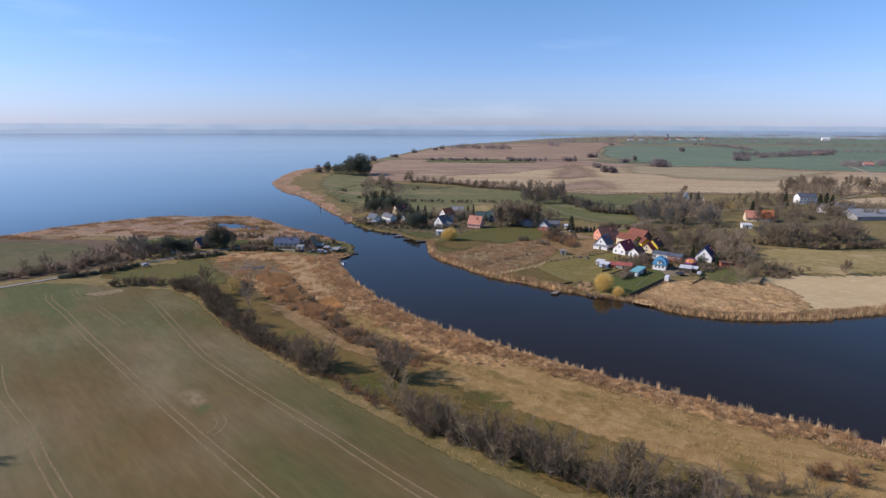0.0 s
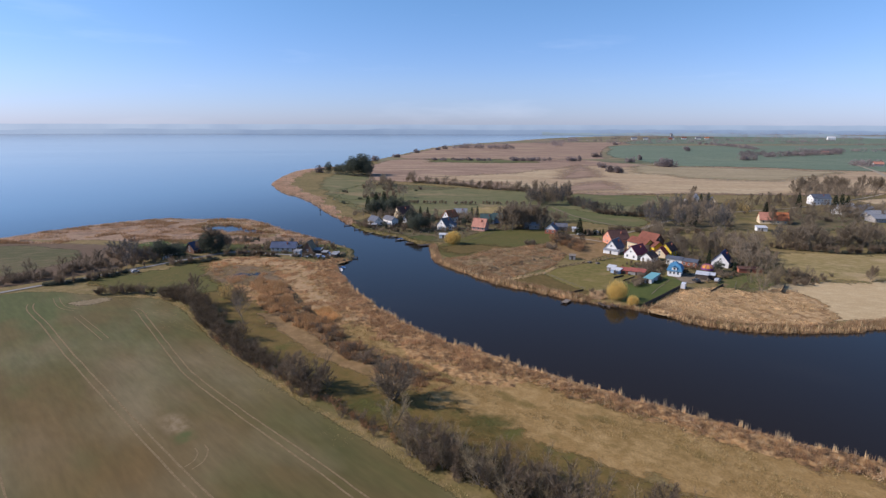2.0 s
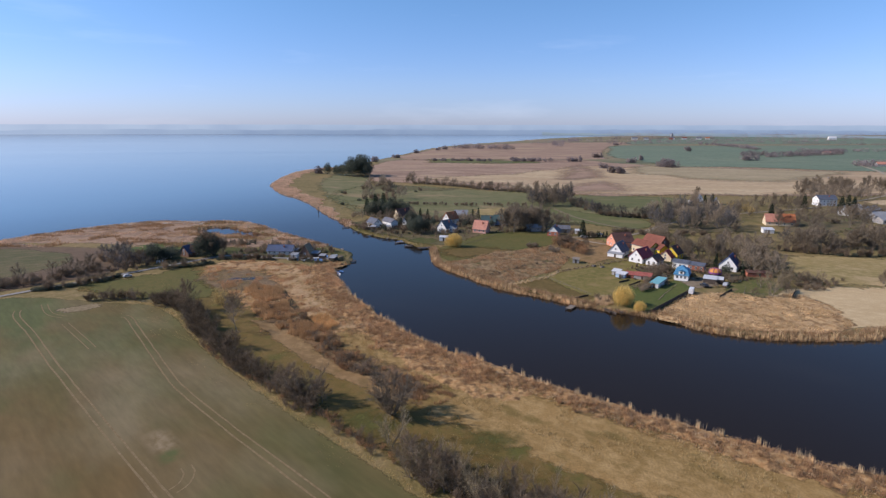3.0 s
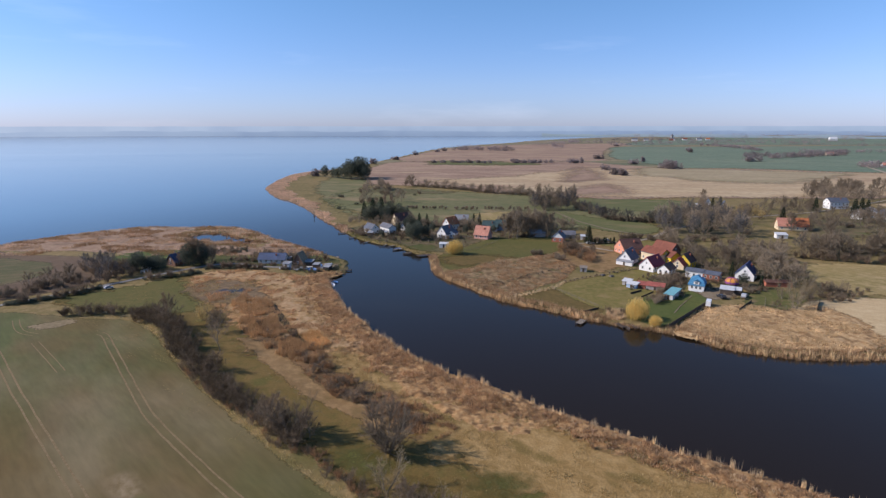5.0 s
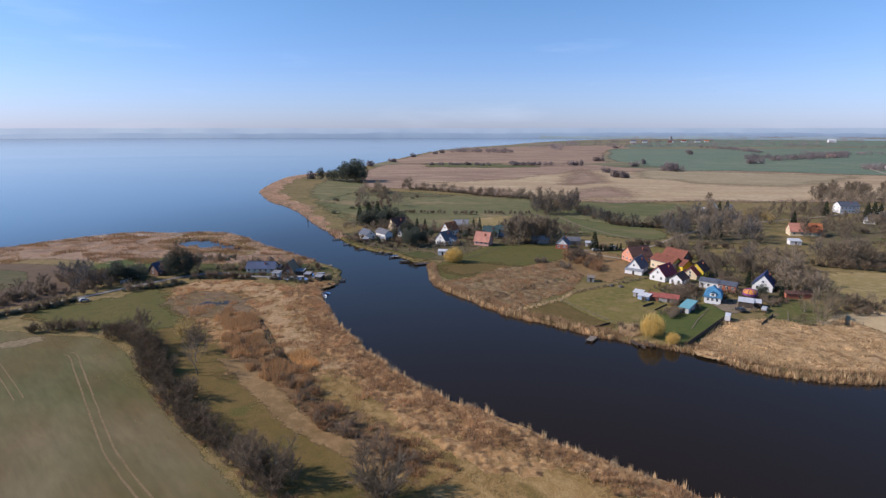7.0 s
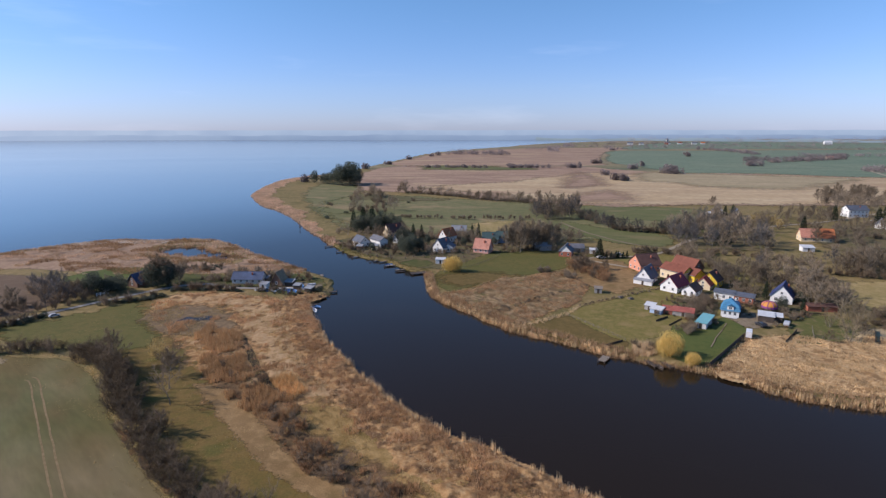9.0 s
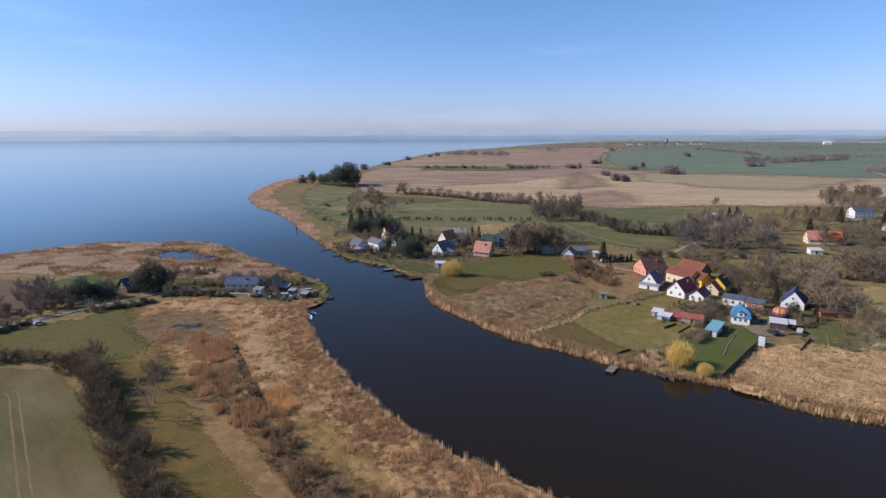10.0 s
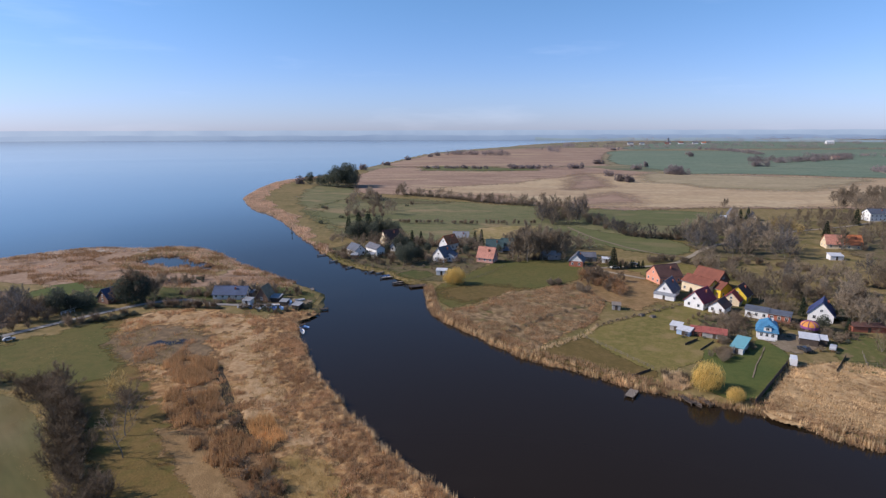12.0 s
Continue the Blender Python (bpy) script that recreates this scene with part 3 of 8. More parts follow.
def steps_out(lo, hi, a, b, step, grow=1.12):
    """Even steps from a to b, then wider and wider ones out to lo and hi."""
    mid = list(np.arange(a, b + 0.1, step))
    for end, sign in ((hi, 1), (lo, -1)):
        s, x = step, mid[-1] if sign > 0 else mid[0]
        while (end - x) * sign > 0:
            s *= grow
            x = x + sign * s if (end - x - sign * s) * sign > 0 else end
            mid = mid + [x] if sign > 0 else [x] + mid
    return np.array(mid)


gx, gy = steps_out(-4980, 4980, -265, 165, 2.0), steps_out(-900, 4980, 96, 400, 2.0, 1.06)
X, Y = np.meshgrid(gx, gy)
inland = shore_by(X.ravel(), Y.ravel())
rise = np.clip((inland + 2.5) / 5.0, 0, 1)
Z = -1.6 + (LAND + 1.6) * (rise * rise * (3 - 2 * rise)) ** 0.8
nx, ny = len(gx), len(gy)
i = np.arange(nx * ny).reshape(ny, nx)
quads = np.stack([i[:-1, :-1], i[:-1, 1:], i[1:, 1:], i[1:, :-1]], -1).reshape(-1, 4)
me = mesh_of("ground", np.stack([X.ravel(), Y.ravel(), Z], 1).tolist(), quads.tolist(), M["ground"])
setting("ground", me, "flat land of dry winter grass with low shores", "ground")
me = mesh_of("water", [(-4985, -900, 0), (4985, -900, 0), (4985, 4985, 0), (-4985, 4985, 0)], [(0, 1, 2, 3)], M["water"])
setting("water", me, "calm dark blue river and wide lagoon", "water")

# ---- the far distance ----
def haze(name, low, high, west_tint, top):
    """Hills with spring haze painted into their glow: paler upward and towards the sun."""
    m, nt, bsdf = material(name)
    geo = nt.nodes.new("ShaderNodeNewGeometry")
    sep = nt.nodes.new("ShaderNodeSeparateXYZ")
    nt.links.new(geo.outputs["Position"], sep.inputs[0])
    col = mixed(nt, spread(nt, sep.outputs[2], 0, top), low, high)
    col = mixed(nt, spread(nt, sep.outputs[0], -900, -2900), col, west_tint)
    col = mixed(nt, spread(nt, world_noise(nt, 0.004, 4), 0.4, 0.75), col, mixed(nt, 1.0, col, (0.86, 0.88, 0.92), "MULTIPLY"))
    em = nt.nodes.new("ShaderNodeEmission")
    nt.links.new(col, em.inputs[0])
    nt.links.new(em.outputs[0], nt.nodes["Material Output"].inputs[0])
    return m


def ridge(name, spots, height, uneven, mat, label):
    """A long low rise along a line of places."""
    line = rounded(spots, 40, closed=False)
    tops = [height + uneven * noise.fractal(Vector((x / 160, y / 160, 0.4)), 1.0, 2.0, 4) for x, y in line]
    n = len(line)
    verts = [(x, y, -2) for x, y in line] + [(x, y, h) for (x, y), h in zip(line, tops)]
    back = [(x * 1.012, y * 1.012, -2) for x, y in line]
    faces = [(k, k + 1, n + k + 1, n + k) for k in range(n - 1)] + [(n + k, n + k + 1, 2 * n + k + 1, 2 * n + k) for k in range(n - 1)]
    return setting(name, mesh_of(name, verts + back, faces, mat), label, "distance")


ring = [(4700 * math.sin(radians(a)), 4700 * math.cos(radians(a))) for a in range(-180, 181, 12)]
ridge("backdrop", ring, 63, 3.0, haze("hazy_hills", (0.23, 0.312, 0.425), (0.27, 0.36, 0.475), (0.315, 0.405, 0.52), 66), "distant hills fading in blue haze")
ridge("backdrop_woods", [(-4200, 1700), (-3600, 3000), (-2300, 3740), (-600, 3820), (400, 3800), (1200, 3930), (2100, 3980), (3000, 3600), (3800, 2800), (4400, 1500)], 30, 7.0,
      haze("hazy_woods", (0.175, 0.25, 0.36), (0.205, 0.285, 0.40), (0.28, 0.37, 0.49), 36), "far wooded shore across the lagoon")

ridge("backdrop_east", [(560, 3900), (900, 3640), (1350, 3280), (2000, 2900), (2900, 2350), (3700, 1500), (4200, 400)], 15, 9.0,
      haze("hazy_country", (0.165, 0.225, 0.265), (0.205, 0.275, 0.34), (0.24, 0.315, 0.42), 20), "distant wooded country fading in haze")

# ---- ground cover ----
sheet("field", [(-300, 120), (-179, 212), (-161, 220), (-143, 218), (-126, 214), (-110, 212), (-95, 200), (-82, 184), (-68, 167), (-56, 154),
                (-44, 142), (-32, 130), (-22, 121), (-13, 113), (-5, 105), (4, 97), (12, 91), (20, 85), (60, 50), (90, -60), (-60, -160), (-420, -100)],
      0.08, M["field"], "large arable field with thin young crop", "field", 0.5, 5)
sheet("field_2", [(-256, 312), (-223, 311), (-190, 307), (-172, 300), (-150, 280), (-150, 258), (-168, 235), (-186, 222), (-260, 180), (-330, 200)],
      0.06, M["plough"], "brown ploughed field beside the road", "field")
sheet("field_3", [(-182, 276), (-190, 290), (-206, 297), (-245, 299), (-310, 225), (-262, 192), (-206, 228), (-188, 252), (-182, 264)],
      0.10, M["field_far"], "olive stubble inside the ploughed margin", "field")
sheet("meadow", [(-150, 232), (-128, 254), (-116, 272), (-96, 262), (-76, 238), (-52, 214), (-38, 194), (-28, 176), (-20, 162), (-10, 148), (0, 137), (9, 128),
                 (20, 119), (34, 107), (50, 93), (40, 80), (12, 96), (-20, 124), (-50, 155), (-75, 182), (-100, 212), (-125, 221)],
      0.06, M["meadow"], "rough olive-green winter pasture", "meadow", 2.0, 10)
sheet("marsh", [(-113, 254), (-110, 277), (-93, 281), (-72, 275), (-57, 262), (-50, 246), (-40, 222), (-30, 203), (-18, 184), (-4, 168), (14, 154), (30, 141), (50, 126),
                (70, 113), (86, 102), (80, 88), (60, 99), (40, 112), (24, 124), (8, 136), (-10, 153), (-34, 161), (-56, 182), (-70, 203), (-84, 222), (-100, 238)],
      0.12, M["marsh"], "trampled reed litter of the river marsh", "marsh", 3.0, 6)
sheet("point_marsh", [(-300, 300), (-262, 316), (-246, 340), (-228, 360), (-209, 379), (-190, 386), (-172, 384), (-163, 384), (-164, 362), (-158, 346), (-140, 338), (-118, 332), (-104, 330), (-100, 343), (-80, 325), (-64, 310), (-76, 312), (-109, 310), (-145, 318), (-165, 312), (-200, 318), (-256, 316)],
      0.05, M["point_litter"], "pinkish brown reed litter of the outer point", "marsh", 1.5, 8, 24)
DITCH = [(-65, 228), (-61, 220), (-58, 215), (-55, 209), (-48, 197), (-44, 191), (-39, 185)]
strip("ditch", DITCH, 2.4, 0.17, M["ditch"], "dark ditch through the reed stand", "marsh", 0.35)
sheet("straw_meadow", [(-44, 172), (-33, 158), (-22, 147), (-10, 138), (2, 128), (12, 120), (22, 112), (40, 101), (60, 90), (84, 80), (96, 88), (84, 102), (66, 113), (46, 126), (30, 138), (16, 149), (2, 161), (-10, 172), (-24, 184), (-36, 186)],
      0.15, M["straw"], "bleached straw-coloured grass behind the reeds", "meadow", 2.5, 6)
sheet("scrub_ground", [(-52, 186), (-44, 190), (-34, 176), (-24, 168), (-12, 158), (-2, 148), (-6, 138), (-16, 142), (-26, 152), (-38, 165), (-47, 176)], 0.175, M["scrub_floor"], "dead brown grass under the marsh scrub", "marsh", 2.5, 5)
sheet("pasture_green", [(-152, 234), (-132, 254), (-118, 266), (-104, 246), (-92, 226), (-100, 214), (-120, 221)], 0.185, M["damp_pasture"], "greener pasture beside the lane", "meadow", 3.0, 9)
sheet("pasture_hollow", [(-27, 134), (-21, 139), (-15, 136), (-10, 130), (-13, 123), (-22, 125)], 0.185, M["damp_pasture"], "greener damp grass round the lone tree", "meadow", 1.5, 3, feather=4.5)
sheet("pasture_hollow_2", [(-10, 127), (2, 122), (14, 117), (24, 108), (17, 103), (4, 109), (-8, 118)], 0.185, M["meadow"], "olive grass between hedge and straw", "meadow", 2.0, 5, feather=3.5)
sheet("pasture_hollow_3", [(2, 124), (7, 129), (13, 128), (17, 122), (8, 118)], 0.19, M["damp_pasture"], "small green damp spot in the straw", "meadow", 1.4, 3, feather=5.0)
sheet("straw_edge", [(-66, 196), (-60, 187), (-53, 178), (-46, 169), (-39, 160.5), (-32, 154.5), (-27, 151), (-22, 147), (-17, 142), (-13, 144), (-20, 153), (-28, 160), (-38, 170), (-46, 182), (-55, 192)],
      0.18, M["tan_grass"], "tan dead grass between pasture and scrub", "meadow", 0.8, 3)
sheet("marsh_mud", [(-110, 250), (-101, 262), (-87, 261), (-75, 249), (-71, 239), (-78, 230), (-90, 231), (-103, 240)],
      0.16, M["mud"], "dark wet ground round a marsh pool", "marsh", 2.0, 6)
sheet("marsh_pool", POOL, 0.199, M["water"], "small open pool in the marsh", "water", 0.8, 2)
sheet("garden_peninsula", [(-159, 293), (-145, 316), (-109, 308), (-76, 311), (-56, 301), (-50, 287), (-52, 277), (-62, 274), (-80, 284), (-97, 286), (-125, 286), (-141, 280)],
      0.10, M["lawn_dark"], "garden grass of the cottage point", "garden")
sheet("point_beach", [(-228, 368), (-209, 385), (-190, 391), (-172, 388), (-160, 391), (-164, 381), (-190, 379), (-212, 371)], 0.16, M["pale_reed_bed"], "pale washed-up reed along the point", "marsh", 2.5, 7)
sheet("point_lawn", [(-168, 295), (-150, 299), (-136, 301), (-122, 304), (-128, 314), (-148, 322), (-168, 314)], 0.13, M["lawn"], "green lawn behind the lane", "lawn", 1.5)
sheet("yard_peninsula", [(-68, 284), (-62, 293), (-52, 290), (-54, 283), (-62, 281)], 0.16, M["yard_sand"], "sandy turning place", "yard")
EAST_MARSH = [(-3, 284), (0, 277), (10, 282), (25, 301), (39, 304), (55, 314), (58, 303), (61, 287), (53, 268), (45, 257), (35, 249), (25, 240), (13, 250), (3, 266), (-3, 277)]
sheet("marsh_east", EAST_MARSH,
      0.08, M["marsh"], "brown reed litter with mown paths", "marsh", 2.0, 6)
sheet("pasture_east", [(-4, 292), (-4, 308), (6, 322), (18, 342), (36, 362), (68, 352), (60, 320), (38, 305), (24, 302), (10, 284), (1, 279)], 0.13, M["damp_pasture"], "green pasture behind the reeds", "meadow")
sheet("pasture_strip", [(-5, 306), (10, 312), (24, 312), (36, 304), (28, 294), (8, 284), (-3, 292)], 0.15, M["brown_grass"], "olive-brown rough grass beside the reeds", "meadow", 2.0, 4, feather=3.0)
sheet("grass_plot", [(25, 237), (43, 249), (56, 224), (47, 219)], 0.10, M["brown_grass"], "brown grass plot by the water", "meadow", 0.6)
sheet("rough_ground", [(52, 302), (62, 346), (88, 332), (90, 300), (84, 284), (70, 276), (61, 284)], 0.09, M["tan_grass"], "rough tan grass behind the marsh", "meadow", 2.0)
sheet("garden", [(43, 249), (50, 259), (64, 267), (86, 281), (104, 272), (104, 250), (86, 240), (73, 231), (56, 224)], 0.12, M["lawn_dry"], "wide village garden of thin grass", "garden", 0.8)
sheet("lawn", [(77, 239), (82, 233), (90, 240), (98, 246), (99, 234), (88, 221), (80, 211), (71, 206), (65, 211), (66, 223), (72, 231)], 0.17, M["lawn"], "fresh green lawn running to the river", "lawn", 0.4)
sheet("lawn_2", [(117, 244), (134, 248), (142, 240), (132, 229), (120, 222), (112, 226), (112, 234)], 0.14, M["lawn_worn"], "worn green kitchen garden lawn", "lawn", 1.2, 5)
sheet("garden_bed", [(106, 222), (112, 229), (121, 228), (115, 221)], 0.19, M["lawn_dark"], "dark green vegetable plot", "garden", 0.5, 2)
sheet("garden_bed_2", [(92, 271), (104, 268), (101, 254), (90, 245), (86, 250), (84, 259)], 0.16, M["leaf_litter"], "dug brown beds and brushwood", "garden", 1.5, 4)
sheet("garden_bed_3", [(101, 249), (112, 251), (113, 240), (104, 234), (99, 239)], 0.16, M["yard_sand"], "trodden sandy yard by the carport", "yard", 1.2, 4)
sheet("hamlet_lawn", [(-22, 328), (-16, 336), (-8, 335), (-5, 326), (-10, 320), (-16, 321)], 0.19, M["lawn_dark"], "small green lawn above the quay", "lawn", 0.8)
sheet("hamlet_ground", [(-64, 384), (-60, 374), (-52, 360), (-44, 349), (-34, 341), (-26, 334), (-17, 322), (-6, 316), (3, 318), (14, 336), (30, 352), (60, 356), (40, 376), (16, 404), (-20, 408), (-50, 402)], 0.16, M["yard"], "dark garden ground of the river-mouth hamlet", "garden", 1.5)
sheet("village_yards", [(94, 316), (88, 300), (92, 284), (104, 270), (112, 258), (126, 244), (136, 250), (132, 276), (124, 300), (116, 320), (104, 330)], 0.12, M["yard"], "trodden yards between the houses", "yard", 1.5)
sheet("village_green", [(60, 345), (76, 330), (88, 300), (86, 284), (112, 276), (140, 262), (148, 290), (130, 330), (120, 345), (90, 348)], 0.05, M["lawn_dry"], "grass and yards between the houses", "garden")
sheet("dry_meadow", [(134, 236), (196, 238), (240, 230), (200, 196), (150, 190), (118, 190), (106, 196), (112, 224)], 0.07, M["pale_grass"], "bleached dry grass beside the river", "meadow", 2.5)
sheet("olive_meadow", [(154, 246), (172, 292), (236, 290), (330, 330), (330, 260), (200, 240)], 0.10, M["olive_grass"], "olive tan rough meadow", "meadow", 3)
sheet("pasture_north", [(-82, 620), (-20, 612), (103, 543), (188, 518), (220, 502), (196, 455), (140, 408), (59, 380), (-10, 405), (-32, 440), (-71, 459), (-104, 500), (-116, 560)],
      0.10, M["far_meadow"], "long green pasture behind the village", "meadow", 4, 30)
sheet("field_4", [(116, 534), (160, 532), (206, 520), (214, 492), (202, 464), (165, 453), (123, 466), (112, 500)], 0.24, M["green_field"], "green winter field behind the village wood", "field", 2.5, 12)
sheet("pasture_path", [(76, 456), (92, 452), (104, 434), (114, 420), (134, 407), (140, 392), (134, 374), (122, 364), (104, 372), (92, 388), (82, 410), (72, 436)], 0.24, M["green_field"], "green pasture along the sandy path", "meadow", 2.0, 8)
sheet("olive_plot", [(20, 446), (57, 458), (66, 440), (52, 408), (26, 400)], 0.24, M["olive_grass"], "dry olive plot in the pasture", "meadow", 3, 12)
sheet("headland_grass", [(-58, 410), (-82, 455), (-108, 520), (-130, 580), (-146, 650), (-150, 720), (-132, 765), (-98, 720), (-84, 640), (-104, 560), (-92, 500), (-66, 452), (-30, 412)], 0.215, M["far_meadow"], "dull green grass on the headland", "meadow", 5, 16)
sheet("far_field_7", [(-32, 985), (11, 968), (109, 964), (167, 985), (121, 1050), (24, 1095), (-33, 1070)], 0.52, M["green_field"], "dull green strip between the bare fields", "field", 14, 40)
sheet("dry_slope_2", [(-92, 600), (-70, 628), (-20, 600), (10, 585), (-10, 570), (-50, 575)], 0.22, M["field_far"], "tan rough grass on the headland", "meadow", 4, 20)
sheet("dry_slope_3", [(-104, 520), (-90, 560), (-60, 555), (-62, 510), (-84, 490)], 0.22, M["far_meadow"], "olive pasture near the headland", "meadow", 4, 20)
sheet("dry_slope_4", [(90, 520), (140, 515), (150, 495), (110, 488)], 0.22, M["lawn_dry"], "olive corner of the pasture", "meadow", 4, 20)
sheet("far_country", [(-138, 1010), (-105, 1187), (-58, 1457), (-18, 1664), (92, 1935), (262, 2245), (468, 2672), (836, 3150), (1205, 3395), (1800, 3700), (4000, 3800), (4300, 1500), (1700, 900), (800, 756), (300, 900), (-90, 960)],
      0.15, M["far_country"], "distant open country of brown and green plots", "field", 4, 60)
sheet("far_field", [(-96, 700), (-80, 655), (-30, 640), (42, 584), (95, 556), (137, 531), (240, 535), (360, 531), (520, 560), (700, 640), (800, 755), (590, 822), (500, 868), (430, 896), (356, 905),
                    (310, 960), (250, 1070), (150, 1070), (60, 1072), (-60, 1085), (-112, 1010), (-118, 840)], 0.25, M["far_pink"], "wide bare field of pinkish brown soil", "field", 5, 40)
sheet("far_field_tan", [(-20, 700), (70, 760), (150, 838), (238, 915), (279, 890), (350, 884), (426, 882), (590, 812), (790, 752), (690, 645), (520, 566), (360, 536), (240, 540), (150, 536), (110, 562), (70, 600)],
      0.45, M["far_tan"], "wide fallow field of tan stubble", "field", 12, 50)
sheet("far_field_8", [(301, 918), (388, 900), (503, 842), (570, 790), (410, 662), (345, 659), (295, 684), (273, 738), (244, 780)], 0.55, M["dun_stubble"], "greyer olive strip of the fallow field", "field", 8, 30, feather=4.0)
sheet("far_field_9", [(200, 930), (232, 925), (214, 730), (164, 679), (130, 704)], 0.53, M["far_pink"], "brown tilled part of the fallow field", "field", 8, 30, feather=4.0)
sheet("far_field_10", [(150, 650), (195, 660), (190, 568), (140, 552), (100, 565)], 0.53, M["far_pink"], "brown tilled corner of the fallow field", "field", 7, 25, feather=4.0)
sheet("far_field_2", [(342, 1195), (350, 1077), (362, 906), (433, 898), (500, 870), (600, 815), (800, 760), (1500, 1200), (2400, 1750), (2100, 2100), (1450, 1900), (860, 1800), (551, 1790), (409, 1429)],
      0.35, M["far_green"], "field of winter wheat, blued by haze in its colour", "field", 8, 60)
sheet("far_field_3", [(-95, 1110), (65, 1085), (158, 1080), (300, 1090), (330, 1195), (400, 1430), (540, 1800), (830, 2130), (510, 2120), (330, 2050), (150, 1900), (10, 1640), (-50, 1420)], 0.25, M["far_pink"], "pinkish brown field near the lagoon", "field", 5, 60)
sheet("far_field_4", [(620, 1960), (900, 1980), (1500, 1960), (2300, 2100), (3300, 2500), (2700, 2900), (1500, 3100), (1000, 2700)], 0.35, M["far_green"], "distant green field", "field", 8, 90)
sheet("far_field_5", [(900, 700), (1700, 900), (2600, 1700), (1500, 1150), (830, 740)], 0.45, M["far_meadow"], "distant grassland", "field", 8, 90)
sheet("far_field_6", [(360, 500), (520, 530), (760, 560), (900, 500), (600, 400), (420, 420)], 0.25, M["far_tan"], "tan field behind the farm", "field", 5, 40)

# wheel tracks in the field: two ruts each
for tag, line in (
    ("a", [(-153, 205), (-148, 198), (-132, 183), (-113, 164), (-88, 140), (-68, 121), (-52, 106), (-39, 94), (-20, 76), (10, 46)]),
    ("b", [(-112, 199.5), (-109.5, 198), (-103, 190), (-91, 175), (-74, 154), (-66, 145), (-47, 127), (-27, 109), (-11, 94), (10, 75)]),
    ("c", [(-122, 140), (-108, 124), (-91, 109), (-78, 96), (-62, 81), (-30, 52)]),
    ("d", [(-148.6, 212), (-142, 204.3), (-137, 200.3), (-132, 198.5)]),
    ("g", [(-127.4, 192), (-116, 181.5), (-105.4, 171.5)]),
    ("e", [(-51, 114), (-49.5, 112), (-49, 109), (-50, 106.5)]),
    ("f", [(-122, 118), (-108, 117), (-98, 108), (-100, 98)]),
):
    p = rounded(line, 6, closed=False)
    d = np.gradient(p, axis=0)
    d /= np.linalg.norm(d, axis=1)[:, None]
    for off in (-0.95, 0.95):
        q = p + off * np.stack([-d[:, 1], d[:, 0]], 1)
        wide = 0.42 if tag in "abc" else 0.3
        strip("wheel_track", q.tolist(), wide, 0.115, M["track"], "pale wheel rut pressed into the field", "track", 0.12, 2)
sheet("bare_patch", [(-140, 206), (-131, 213), (-126, 209), (-133, 203)], 0.11, M["thin_crop"], "thin sandy spot in the crop", "field", 0.9, 4)
strip("road", [(-330, 110), (-240, 160), (-190, 203), (-166, 228), (-148, 248), (-135, 264), (-125, 276), (-114, 287), (-102, 291), (-90, 286), (-76, 284), (-66, 285)],
      2.5, 0.2, M["asphalt"], "narrow grey asphalt lane", "road", 0.1)
strip("road_2", [(66, 335), (80, 339), (92, 340), (104, 342), (116, 349), (129, 363), (150, 385), (200, 420), (280, 452), (360, 500), (440, 560), (520, 640), (600, 760), (640, 880), (640, 930)],
      2.5, 0.3, M["sand"], "pale village road", "road", 0.2)
strip("path", [(84, 452), (91, 414), (97, 397), (104, 381), (112, 369), (124, 360)], 1.7, 0.3, M["yard_sand"], "sandy farm path", "path", 0.3)
strip("path_4", [(560, 716), (610, 800), (660, 896), (708, 988)], 5.0, 0.5, M["sand"], "pale farm track across the fields", "path", 0.5)
strip("path_2", [(80, 219), (86, 227.5), (91, 234), (95.5, 240)], 0.32, 0.205, M["yard_sand"], "worn footpath across the lawn", "path", 0.15)
strip("path_3", [(88, 318), (84, 322), (76, 330), (70, 336)], 2.2, 0.25, M["sand"], "pale yard track", "path", 0.2)


# ---- plants ----
def tube(p, q, r0, r1, sides):
    w = q - p
    w = w / (np.linalg.norm(w) + 1e-9)
    u = np.cross(w, (0.3, 0.9, 0.31))
    u /= np.linalg.norm(u)
    v = np.cross(w, u)
    ang = np.arange(sides) / sides * 2 * np.pi
    circle = np.cos(ang)[:, None] * u + np.sin(ang)[:, None] * v
    a, b = p + r0 * circle, q + r1 * circle
    a2, b2 = np.roll(a, -1, 0), np.roll(b, -1, 0)
    return [*np.stack([a, a2, b2], 1), *np.stack([a, b2, b], 1)]


